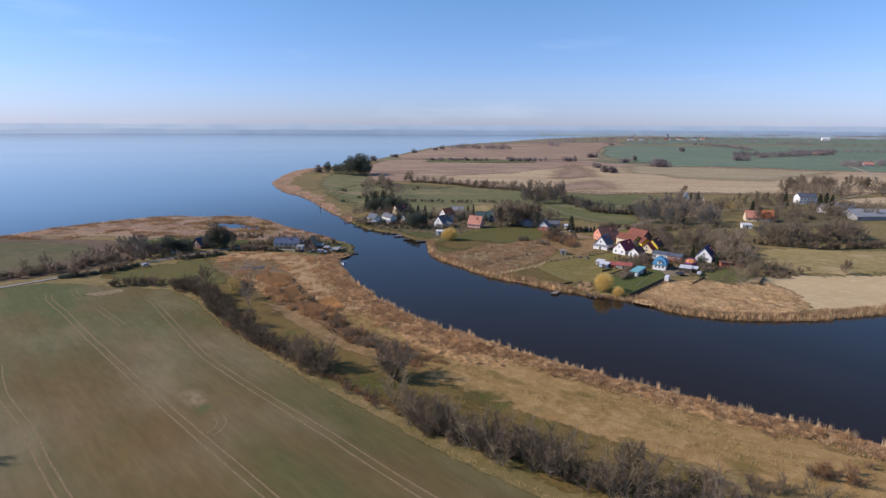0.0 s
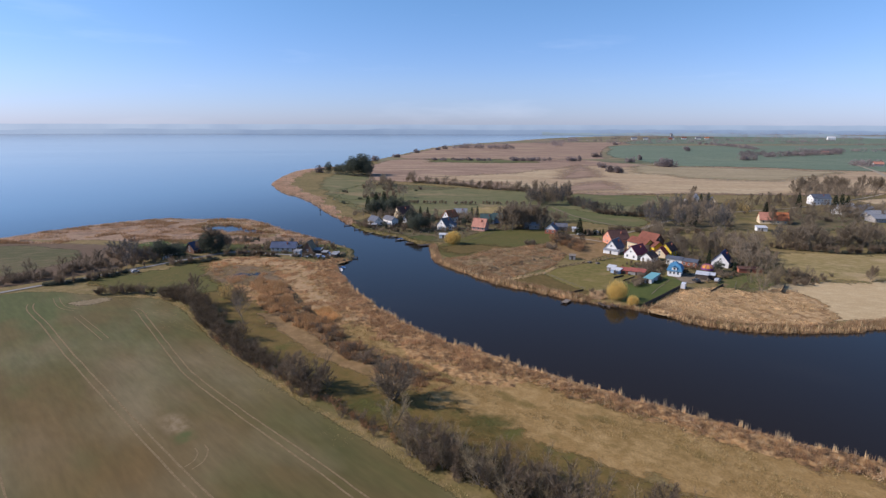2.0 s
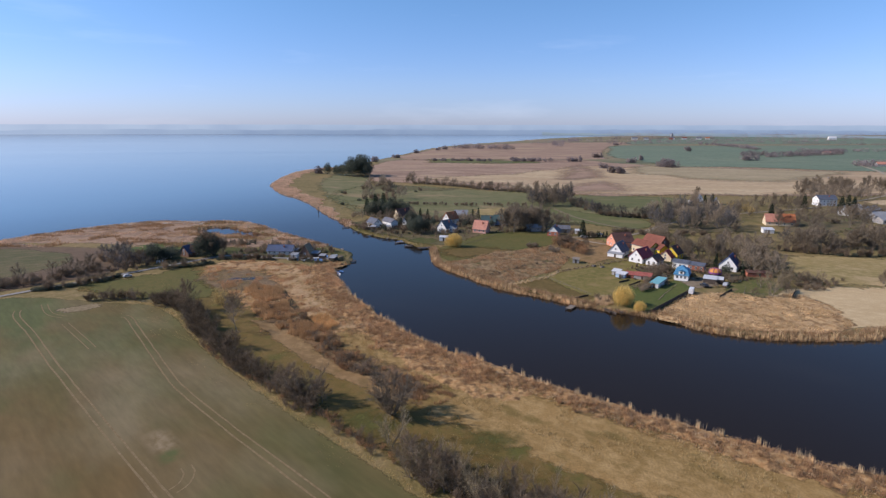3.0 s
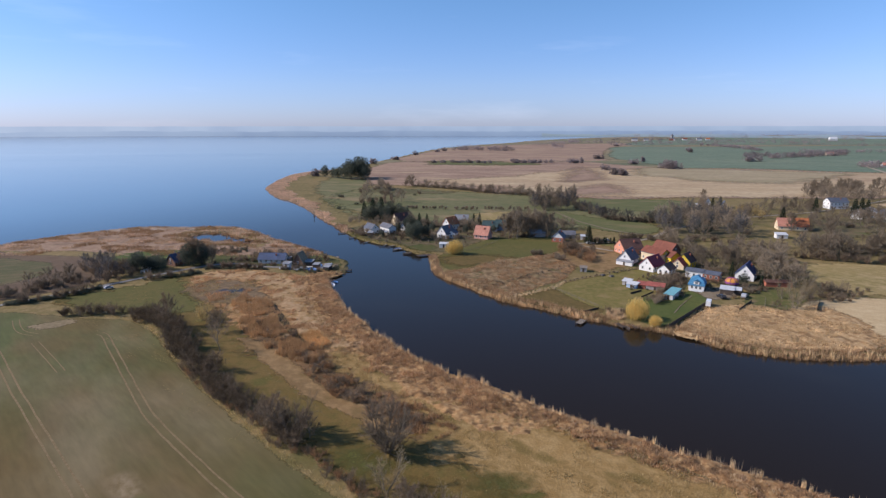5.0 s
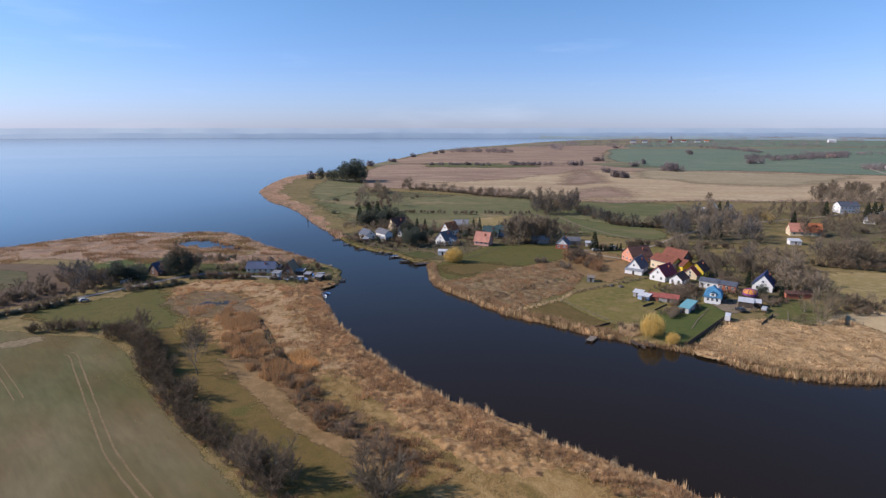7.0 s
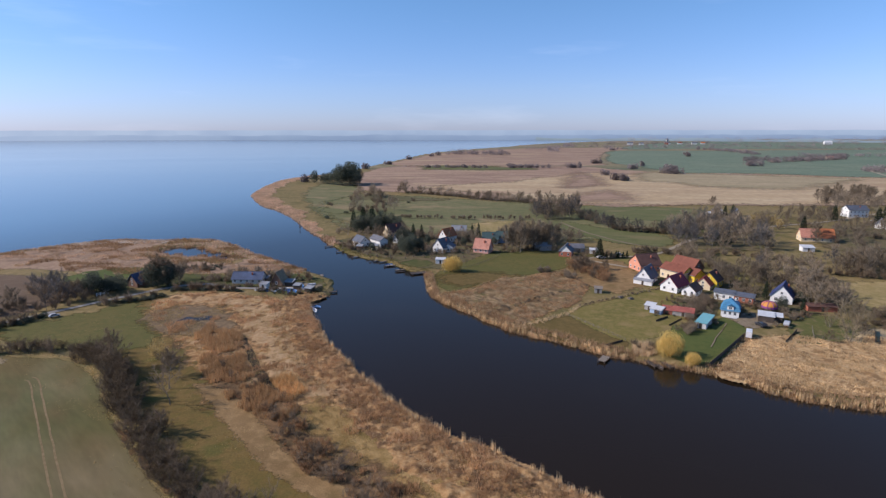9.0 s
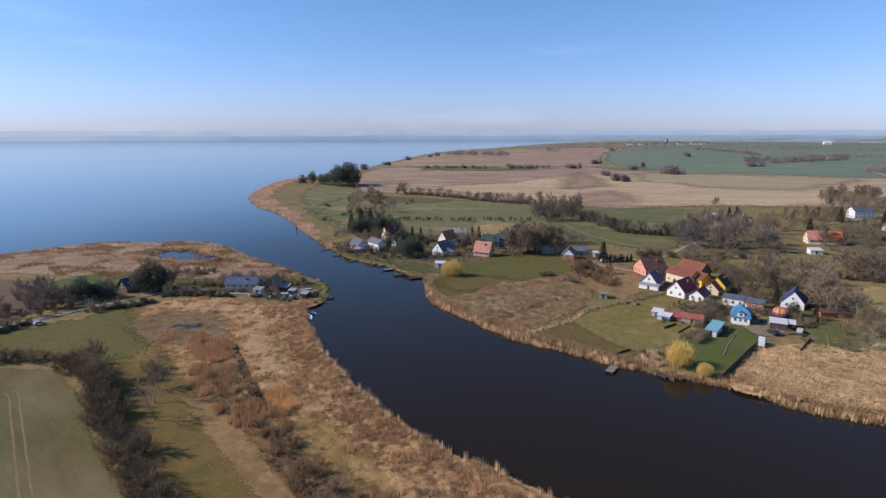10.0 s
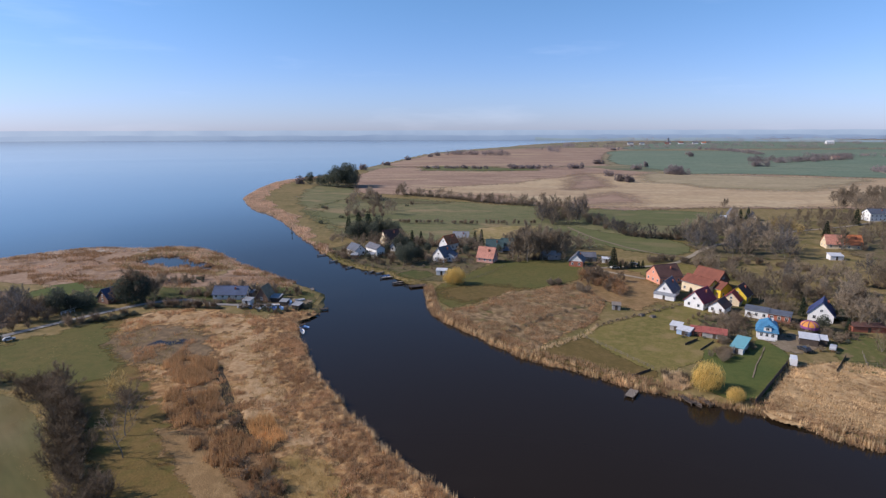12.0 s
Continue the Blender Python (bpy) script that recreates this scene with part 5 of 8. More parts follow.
# woods, orchards and hedges round the village
floors = 0
for area, count, keys, lo, hi in (
    ([(140, 398), (136, 372), (142, 352), (160, 352), (180, 350), (188, 378), (202, 404), (206, 462), (170, 452), (148, 416)], 95, "far_e far_a far_e far_b far_c", 0.8, 1.25),
    ([(128, 290), (140, 276), (154, 280), (176, 306), (200, 301), (240, 318), (230, 330), (180, 330), (150, 334), (134, 330)], 46, "far_a far_b far_e far_c", 0.5, 0.85),
    ([(134, 268), (148, 300), (158, 330), (200, 332), (262, 352), (250, 312), (210, 303), (178, 304), (158, 284), (150, 268)], 46, "far_a far_b far_c far_c", 0.42, 0.75),
    ([(220, 345), (262, 362), (300, 402), (330, 440), (300, 446), (242, 402), (216, 384)], 70, "far_a far_b far_c", 0.6, 1.0),
    ([(200, 400), (230, 410), (290, 455), (300, 480), (250, 470), (190, 440)], 60, "far_a far_b far_c", 0.6, 0.95),
    ([(70, 458), (84, 456), (100, 452), (108, 470), (112, 500), (104, 520), (90, 536), (80, 510), (66, 476)], 70, "far_a far_e far_b far_c", 0.8, 1.3),
    ([(34, 356), (58, 354), (66, 366), (56, 386), (40, 384)], 44, "far_b far_b far_b far_c", 0.8, 1.2),
    ([(330, 560), (380, 600), (440, 610), (470, 580), (400, 560)], 60, "far_a far_b", 0.8, 1.2),
    ([(300, 500), (330, 540), (420, 560), (460, 540), (380, 500)], 50, "far_a far_b", 0.8, 1.1),
    ([(-60, 490), (-40, 500), (-36, 530), (-60, 545)], 14, "far_d far_d far_a", 0.8, 1.2),
    ([(-70, 408), (-56, 396), (-50, 402), (-30, 404), (-34, 430), (-60, 430)], 26, "far_c far_a", 0.6, 0.9),
    ([(-52, 376), (-44, 378), (-24, 388), (-8, 384), (16, 366), (22, 386), (2, 396), (-26, 396), (-50, 386)], 44, "far_c far_a far_c", 0.45, 0.8),
    ([(-30, 360), (-8, 362), (12, 352), (14, 344), (-6, 346), (-26, 352)], 24, "far_c", 0.4, 0.75),
    ([(178, 300), (240, 306), (252, 322), (190, 316)], 50, "far_c far_a", 0.9, 1.2),
    ([(140, 330), (128, 352), (118, 340), (128, 322)], 20, "far_a far_c", 0.5, 0.8),
    ([(-90, 640), (-60, 620), (-50, 600), (-90, 590)], 20, "far_c far_a", 0.8, 1.2),
    ([(22, 380), (40, 376), (60, 372), (90, 380), (60, 396), (30, 396)], 40, "far_c far_a", 0.5, 0.8),
    ([(122, 300), (136, 286), (140, 270), (150, 290), (140, 318), (126, 320)], 34, "far_a far_c far_c", 0.45, 0.75),
    ([(300, 385), (350, 380), (360, 420), (330, 440)], 40, "far_a far_b", 0.5, 0.9),
):
    if count > 60 and area[0][1] < 450:
        floors += 1
        sheet("wood_floor", area, 0.26 + 0.008 * floors, M["leaf_litter"], "brown leaf litter under bare trees", "ground", 4, 12)
    wood_of("bare_wood", within(area, int(count * 0.85)), keys, lo * 1.12, hi * 1.15, "leafless grey-brown wood and scrub round the village")
wood_of("field_hedge", along([(104, 470), (109, 452), (112, 430), (120, 415), (130, 411), (141, 408), (144, 398)], 1.5, 1.6), "far_a far_e far_d", 0.6, 1.0, "bare hedge with dark undergrowth round the green field")
wood_of("field_hedge", along([(113, 424), (121, 413), (131, 409), (142, 405)], 1.3, 1.0), "far_d bush", 0.7, 1.0, "dark undergrowth of the hedge")
wood_of("wood_edge", along([(176, 303), (188, 299), (202, 292), (220, 291), (240, 296)], 1.3, 1.2), "far_d far_d bush", 0.7, 1.2, "dark undergrowth at the edge of the wood")
wood_of("wood_edge", along([(132, 336), (142, 346), (152, 344), (162, 336), (176, 322)], 1.8, 1.6), "far_d far_c", 0.6, 1.0, "dark undergrowth at the edge of the wood")
wood_of("wood_edge", along([(100, 350), (112, 352), (120, 346), (128, 340)], 1.4, 1.4), "far_d far_d far_c", 0.6, 0.95, "brown scrub beside the village road")
for x, y, s in ((131, 230, 1.15), (136, 234, 0.9), (141, 243, 1.0), (128, 236, 0.8)):
    plant("tree_c", x, y, s)
wood_of("village_trees", within([(134, 252), (142, 248), (149, 256), (156, 272), (164, 296), (150, 290), (138, 268)], 15), "far_a far_a far_b", 0.8, 1.25, "tall bare trees behind the village gardens")
wood_of("village_trees", within([(116, 280), (124, 272), (134, 276), (134, 300), (122, 310)], 16), "far_a far_b far_c", 0.6, 1.0, "bare trees between the houses")
for area, count, keys, lo, hi in (
    ([(62, 326), (66, 318), (74, 310), (80, 318), (72, 330)], 14, "far_c shrub_c tree_e", 0.6, 0.9),
    ([(136, 236), (140, 246), (150, 250), (154, 240), (146, 232)], 10, "tree_c tree_e far_c", 0.6, 0.9),
    ([(95, 253), (90, 256), (84, 254), (88, 249), (94, 248)], 9, "far_c tree_e far_c", 0.45, 0.7),
    ([(62, 300), (56, 308), (50, 300), (60, 294)], 12, "far_c shrub_c", 0.6, 0.9),
    ([(104, 258), (112, 256), (124, 258), (122, 248), (108, 250)], 8, "far_c bush far_c", 0.5, 0.8),
    ([(118, 268), (116, 276), (122, 280), (126, 272)], 8, "tree_e far_c tree_c", 0.5, 0.9),
    ([(82, 242), (88, 243), (84, 246)], 5, "far_c shrub_c", 0.6, 0.9),
    ([(76, 228), (80, 229), (81, 233), (77, 232)], 4, "far_c", 0.6, 0.85),
    ([(92, 262), (100, 266), (104, 262), (98, 256)], 8, "far_c tree_e bush", 0.45, 0.75),
    ([(44, 308), (50, 310), (48, 314), (42, 312)], 6, "far_c", 0.7, 1.0),
    ([(118, 256), (124, 252), (128, 246), (120, 246)], 5, "far_c far_c", 0.5, 0.8),
    ([(98, 290), (100, 282), (103, 286)], 4, "bush far_c", 0.6, 0.8),
    ([(128, 254), (142, 258), (146, 268), (134, 262)], 9, "tree_c tree_e far_c", 0.6, 0.9),
    ([(104, 236), (108, 232), (116, 234), (112, 238)], 6, "far_c shrub_c bush", 0.4, 0.7),
    ([(172, 238), (182, 238), (198, 246), (190, 250)], 2, "tree_a tree_e", 0.6, 0.9),
):
    spots = within(area, int(count * 1.4))
    trees = " ".join(k for k in keys.split() if k.startswith("tree"))
    low = " ".join(k for k in keys.split() if not k.startswith("tree"))
    split = int(len(spots) * 0.35) if trees and low else len(spots) if trees else 0
    for x, y in spots[:split]:
        plant(trees.split()[int(rng.integers(len(trees.split())))], x, y, float(rng.uniform(lo, hi)))
    if low:
        wood_of("garden_shrubs", spots[split:], low, lo * 0.8, hi * 0.8, "brown leafless shrubs crowding the village gardens")
for area, count, keys, lo, hi in (
    ([(-50, 386), (-36, 388), (-20, 386), (-6, 388), (-8, 394), (-40, 396)], 9, "far_a far_b far_a", 0.6, 0.9),
    ([(-32, 372), (-26, 358), (-20, 362), (-22, 376)], 3, "far_b far_a", 0.6, 0.8),
    ([(36, 352), (56, 350), (60, 360), (38, 366)], 10, "far_b far_b far_b", 1.1, 1.5),
    ([(-98, 296), (-84, 302), (-70, 302), (-80, 296)], 6, "far_a far_a", 0.5, 0.75),
    ([(-150, 290), (-126, 300), (-108, 302), (-112, 296), (-140, 288)], 10, "far_a far_a", 0.5, 0.8),
):
    for x, y in within(area, count):
        plant(keys.split()[int(rng.integers(len(keys.split())))], x, y, float(rng.uniform(lo, hi)))
for x, y, s in ((158, 376, 0.8), (160, 366, 0.7)):
    plant("evergreen", x, y, s, label="ivy-clad dark tree in the village wood")
for x, y, s in ((228, 436, 1.2), (226, 425, 1.0), (222, 446, 1.1)):
    plant("ochre_tree", x, y, s, label="ochre willow with bare upright shoots")
for key, x, y, s in (("evergreen", 123, 254.5, 0.55), ("evergreen", 134.8, 262.6, 0.5), ("tree_c", 125.6, 223.4, 0.95), ("tree_e", 118.3, 222.5, 0.6), ("tree_e", 147, 241, 0.8), ("tree_e", 134, 228.4, 0.6),
                     ("tree_c", 123.3, 279, 0.9), ("tree_b", 130.3, 285, 0.8), ("tree_c", 122, 291, 0.9), ("tree_a", 138, 280, 0.8), ("tree_b", 146, 270, 0.85)):
    plant(key, x, y, s)
for x, y, s in ((76, 233.5, 0.7), (78.5, 234.5, 0.85), (81, 234.5, 0.8), (83, 236, 0.6)):
    plant("shrub_b", x, y, s, label="brown leafless shrub on the lawn")
for x, y in along([(79, 337), (86, 338.5), (95, 338)], 2.3, 0.4):
    plant("conifer", x, y, float(rng.uniform(0.28, 0.42)), label="small blue-green conifer beside the village road")
for area, count, keys, lo, hi in (
    ([(84, 258), (92, 270), (104, 267), (100, 256), (92, 250)], 26, "far_d far_d bush", 0.3, 0.55),
    ([(76, 231), (78, 236), (83, 237), (82, 232)], 6, "far_d", 0.45, 0.65),
    ([(55, 219), (58, 222), (63, 218), (60, 214)], 7, "far_d", 0.4, 0.6),
    ([(103, 252), (106, 262), (122, 264), (124, 256), (114, 255), (108, 248)], 24, "far_d bush far_d", 0.4, 0.75),
    ([(112, 246), (122, 250), (128, 246), (122, 240), (116, 240)], 16, "far_d bush far_c", 0.35, 0.65),
    ([(92, 250), (97, 256), (102, 262), (98, 268), (90, 262)], 14, "far_d far_c", 0.4, 0.8),
    ([(84, 242), (92, 246), (96, 243), (90, 236), (86, 236)], 10, "far_d bush", 0.35, 0.6),
    ([(70, 252), (76, 257), (86, 252), (88, 248), (74, 247)], 12, "far_d bush", 0.3, 0.5),
    ([(52, 306), (60, 322), (70, 320), (64, 306)], 16, "shrub_c shrub_c far_d", 0.6, 0.9),
    ([(60, 306), (66, 300), (76, 312), (74, 326), (64, 322)], 22, "shrub_c shrub_c far_d", 0.9, 1.4),
    ([(146, 226), (160, 246), (152, 250), (140, 240)], 12, "far_d", 0.4, 0.7),
    ([(118, 243), (132, 248), (142, 246), (140, 250), (126, 249)], 12, "far_d shrub_c", 0.25, 0.5),
    ([(140, 262), (150, 256), (160, 270), (164, 290), (146, 284)], 14, "far_a far_b far_d", 0.5, 0.85),
    ([(150, 228), (162, 240), (172, 246), (160, 250), (148, 240)], 12, "far_d far_a far_d", 0.4, 0.7),
    ([(-66, 382), (-58, 368), (-46, 352), (-38, 350), (-44, 366), (-52, 384)], 34, "far_d far_d bush", 0.4, 0.85),
    ([(-44, 366), (-34, 348), (-22, 340), (-16, 350), (-20, 366), (-34, 374)], 40, "far_d bush far_d", 0.4, 0.85),
    ([(-16, 366), (-6, 350), (8, 346), (16, 352), (10, 370), (-6, 376)], 36, "far_d far_d bush", 0.4, 0.8),
    ([(16, 352), (34, 350), (60, 348), (62, 362), (30, 366), (14, 368)], 26, "far_d far_d far_a", 0.4, 0.75),
    ([(-44, 392), (-10, 388), (18, 384), (24, 396), (-8, 404), (-42, 402)], 36, "far_a far_d far_d", 0.5, 0.8),
    ([(60, 344), (82, 334), (96, 338), (92, 350), (70, 354)], 18, "far_d far_d", 0.5, 0.9),
    ([(98, 296), (108, 286), (118, 282), (118, 292), (106, 304)], 14, "far_d bush", 0.4, 0.8),
    ([(126, 300), (116, 316), (122, 326), (134, 312)], 18, "far_d far_a far_d", 0.5, 0.9),
    ([(78, 256), (88, 262), (100, 270), (98, 274), (80, 266)], 10, "far_d shrub_c", 0.3, 0.6),
):
    wood_of("garden_shrubs", within(area, count), keys, lo, hi, "bare shrubs and dark bushes crowding the gardens")
wood_of("hedge_before_the_fallow_field", along([(-36, 638), (11, 611), (40, 580), (82, 556)], 1.3, 1.6), "far_c far_d far_c far_a", 0.7, 1.15, "leafless hedge along the fallow field")
for x, y, s in ((-44, 632, 0.8), (46, 580, 0.95), (52, 577, 0.8), (90, 572, 1.1), (-60, 606, 0.8), (33, 585, 0.7), (235, 538, 0.9), (330, 530, 0.9)):
    plant("tree_a", x, y, s)
for x, y in np.concatenate([along([(-33, 472), (0, 468)], 2.3, 0.8), along([(6, 467), (26, 465)], 2.4, 0.8), along([(31, 465), (68, 463)], 2.5, 0.9)]):
    plant("pollard", x, y, float(rng.uniform(1.4, 2.4)), float(rng.uniform(1.6, 2.4)), group="row of pollards in the pasture")
for x, y, s in ((-58, 418, 1.15), (-52, 420, 1.35), (-46, 419, 1.4), (-40, 416, 1.3), (-34, 414, 1.2), (-48, 413, 1.2), (-29, 411, 1.06), (-54, 411, 1.1), (-42, 410, 1.1), (-19.5, 347, 0.95), (-17, 351, 1.05), (-22, 353, 0.9),
                (-12.6, 352, 0.8), (-24, 375, 1.0), (-18, 392, 0.8), (-13, 392, 0.75), (-39, 357.5, 0.45), (18, 396, 0.7), (22, 398, 0.75), (172, 388, 0.7), (232, 410, 0.9), (292, 425, 1.2),
                (299, 428, 1.25), (305, 430, 1.1), (284, 455, 1.0), (212, 470, 0.8), (222, 478, 0.8), (125, 268, 0.6), (128, 250, 0.5), (-27, 381, 0.6), (-30.5, 373, 0.55), (-9, 373, 0.6), (29, 371, 0.5), (11.5, 368, 0.55), (-21, 384, 0.7), (35, 388, 0.6), (14, 380, 0.55)):
    plant("conifer" if y > 416 or y > 385 and s < 1.04 or x > 100 else "evergreen", x, y, s * (0.85 if y < 400 else 1.0), s * 1.1)
wood_of("headland_bushes", np.array(((-76, 496), (-72, 500), (-66, 517), (-62, 521), (-68, 522), (-57, 548), (-52, 553), (-50, 546), (-86, 470), (-96, 540), (-100, 548), (-84, 575), (-30, 560), (-26, 566))), "far_d far_d bush", 0.9, 1.4, "dark bushes on the headland pasture")
for x, y, s in ((-118, 718, 2.1), (-108, 722, 2.3), (-112, 742, 2.2), (-100, 717, 1.6), (-124, 742, 1.7), (-144, 742, 1.1), (-157, 752, 1.3), (-137, 735, 1.2), (-128, 728, 1.6), (-104, 736, 2.1)):
    plant("evergreen", x, y, s * 1.05, s * 1.28, group="dark grove on the headland")
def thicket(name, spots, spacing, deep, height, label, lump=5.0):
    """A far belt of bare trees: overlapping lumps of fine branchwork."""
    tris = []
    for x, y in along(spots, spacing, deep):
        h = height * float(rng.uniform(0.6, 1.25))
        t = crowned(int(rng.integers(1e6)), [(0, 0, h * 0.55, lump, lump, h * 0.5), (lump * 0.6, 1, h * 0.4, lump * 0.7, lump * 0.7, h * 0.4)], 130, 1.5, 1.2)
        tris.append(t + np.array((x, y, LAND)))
    ob = new(name, tri_mesh(name, np.concatenate(tris), M["twig_hazed"]))
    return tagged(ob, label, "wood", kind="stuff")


# copses standing in the far fields
for x, y, r in ((-172, 765, 7), (-128, 1010, 8), (-99, 1128, 8), (-68, 1300, 6), (-20, 1455, 7), (-4, 1500, 7), (323, 990, 9), (346, 894, 15), (238, 859, 6), (232, 780, 10), (304, 1140, 11),
                (606, 1418, 9), (376, 964, 13), (362, 1056, 7), (645, 1516, 9), (554, 1846, 14), (359, 1862, 12), (576, 1086, 9), (-41, 646, 5), (-59, 561, 8), (-68, 507, 7), (232, 1021, 15), (235, 770, 6)):
    spots = np.array((x, y)) + rng.normal(0, 0.4, (int(3 + 0.35 * r), 2)) * (r, r * 0.6)
    if y < 700:
        wood_of("copse", spots, "far_c far_c far_a", 1.0, 1.7, "dark leafless copse in the open fields")
    else:
        thicket("copse", [(x - 0.7 * r, y), (x + 0.7 * r, y + 0.2 * r)], 2.6, 0.16 * r, 8.5, "round copse of bare trees in the open fields, tinted with haze", 3.2)
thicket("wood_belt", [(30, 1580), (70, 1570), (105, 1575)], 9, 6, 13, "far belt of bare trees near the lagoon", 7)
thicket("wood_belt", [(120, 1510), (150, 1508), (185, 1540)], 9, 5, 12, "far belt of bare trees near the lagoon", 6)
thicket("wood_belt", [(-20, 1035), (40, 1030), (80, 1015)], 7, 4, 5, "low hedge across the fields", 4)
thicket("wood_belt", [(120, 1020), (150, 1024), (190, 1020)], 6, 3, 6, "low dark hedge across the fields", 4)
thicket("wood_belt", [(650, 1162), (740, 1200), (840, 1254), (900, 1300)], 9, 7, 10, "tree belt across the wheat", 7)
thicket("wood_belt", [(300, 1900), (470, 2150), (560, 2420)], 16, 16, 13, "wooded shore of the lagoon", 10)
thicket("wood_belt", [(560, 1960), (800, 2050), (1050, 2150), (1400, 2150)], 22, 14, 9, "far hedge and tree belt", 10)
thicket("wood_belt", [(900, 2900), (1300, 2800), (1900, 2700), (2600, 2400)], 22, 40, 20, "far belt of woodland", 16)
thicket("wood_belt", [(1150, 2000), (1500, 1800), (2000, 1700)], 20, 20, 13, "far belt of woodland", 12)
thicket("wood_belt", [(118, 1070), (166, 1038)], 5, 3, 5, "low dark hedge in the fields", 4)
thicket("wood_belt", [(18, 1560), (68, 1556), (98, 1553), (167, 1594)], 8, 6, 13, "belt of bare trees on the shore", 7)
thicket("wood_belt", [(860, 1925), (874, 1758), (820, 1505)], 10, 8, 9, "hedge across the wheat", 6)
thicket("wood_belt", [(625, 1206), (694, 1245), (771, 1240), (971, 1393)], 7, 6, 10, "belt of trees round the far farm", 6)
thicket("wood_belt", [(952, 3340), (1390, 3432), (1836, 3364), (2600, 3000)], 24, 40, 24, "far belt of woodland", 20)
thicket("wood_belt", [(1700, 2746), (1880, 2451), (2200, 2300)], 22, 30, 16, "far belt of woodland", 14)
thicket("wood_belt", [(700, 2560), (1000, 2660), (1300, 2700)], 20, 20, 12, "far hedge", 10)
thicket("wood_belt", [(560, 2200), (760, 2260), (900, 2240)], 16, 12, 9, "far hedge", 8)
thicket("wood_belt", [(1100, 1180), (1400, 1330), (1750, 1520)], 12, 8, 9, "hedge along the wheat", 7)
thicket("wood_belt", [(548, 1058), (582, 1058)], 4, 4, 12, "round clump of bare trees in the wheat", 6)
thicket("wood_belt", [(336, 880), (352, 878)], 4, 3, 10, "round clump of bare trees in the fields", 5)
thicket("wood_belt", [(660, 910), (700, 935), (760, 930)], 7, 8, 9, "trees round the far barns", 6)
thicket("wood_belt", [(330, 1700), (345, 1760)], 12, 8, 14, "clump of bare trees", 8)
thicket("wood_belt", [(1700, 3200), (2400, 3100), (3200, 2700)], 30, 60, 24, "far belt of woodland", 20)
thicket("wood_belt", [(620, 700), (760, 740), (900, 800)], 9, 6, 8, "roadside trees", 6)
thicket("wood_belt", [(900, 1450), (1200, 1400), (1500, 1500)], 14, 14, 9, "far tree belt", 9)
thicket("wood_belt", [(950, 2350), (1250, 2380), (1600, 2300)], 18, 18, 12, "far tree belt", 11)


def blades(name, places, lo, hi, wide, each, lean, mat, label, category="reed", base=None):
    """Reed or grass as loose blades, several at each place."""
    n = len(places) * each
    p = np.repeat(places, each, 0) + rng.normal(0, 0.28, (n, 2))
    z = np.repeat(base if base is not None else np.full(len(places), LAND), each) - 0.1
    h = np.repeat(rng.uniform(lo, hi, len(places)), each) * rng.uniform(0.6, 1.1, n)
    a = rng.uniform(0, 2 * np.pi, n)
    s = np.stack([np.cos(a), np.sin(a)], 1) * (wide / 2)
    tip = p + rng.normal(0, lean, (n, 2)) * h[:, None]
    tris = np.zeros((n, 3, 3), np.float32)
    tris[:, 0, :2], tris[:, 1, :2], tris[:, 2, :2] = p + s, p - s, tip
    tris[:, 0, 2] = tris[:, 1, 2] = z
    tris[:, 2, 2] = z + h
    return tagged(new(name, tri_mesh(name, tris, mat)), label, category, kind="stuff")


def scatter(x0, x1, y0, y1, per_m2, keep):
    """Places in a rectangle for which keep(x, y, metres inland) holds."""
    n = int((x1 - x0) * (y1 - y0) * per_m2)
    p = np.stack([rng.uniform(x0, x1, n), rng.uniform(y0, y1, n)], 1)
    d = shore_by(p[:, 0], p[:, 1])
    return p[keep(p[:, 0], p[:, 1], d)], d[keep(p[:, 0], p[:, 1], d)]


def lumpy(x, y, size, level):
    """Where a drifting noise is over level: stands of reed with gaps."""
    return np.array([noise.noise(Vector((a / size, b / size, 2.7))) > level for a, b in zip(x, y)], bool)


def shelf(d):
    r = np.clip((d + 2.5) / 5.0, 0, 1)
    return -1.6 + (LAND + 1.6) * (r * r * (3 - 2 * r)) ** 0.8


wood_of("garden_hedge", along([(50, 259), (61, 266), (72, 272), (89, 282)], 1.3, 0.4), "far_c", 0.16, 0.3, "low dark hedge across the gardens")
wood_of("marsh_hedge", along([(14, 250), (28, 261), (42, 273), (60, 286)], 1.8, 0.8), "far_c", 0.18, 0.34, "low brown scrub along a marsh ditch")
wood_of("shore_scrub", along([(-62, 375), (-52, 361), (-44, 352), (-34, 345), (-26, 338), (-16, 340), (0, 338), (12, 342)], 3.0, 2.0), "far_c", 0.25, 0.55, "brown shrubs in the shore gardens")
# reeds of the western bank
near_bank = lambda x, y, d: (d > -1.2) & (d < 8) & (y < 268) & (inside_by(x, y, west) > -2) & (x < 120)
p, d = scatter(-60, 120, 80, 268, 4.5, near_bank)
k = (rng.random(len(p)) < np.clip(1.1 - d / 9, 0.1, 1)) & lumpy(p[:, 0], p[:, 1], 3.5, -0.12) & (p[:, 0] < 12)
blades("reed_bed", p[k], 0.6, 1.6, 0.1, 5, 0.28, M["reed"], "dry reeds along the western bank", base=np.maximum(shelf(d[k]), 0))
k = (rng.random(len(p)) < np.clip(1.0 - d / 4, 0, 1)) & lumpy(p[:, 0], p[:, 1], 3.5, -0.1) & (p[:, 0] >= 12)
blades("reed_bed", p[k], 0.4, 1.1, 0.1, 5, 0.35, M["reed_head"], "low broken reed fringe at the water", base=np.maximum(shelf(d[k]), 0))
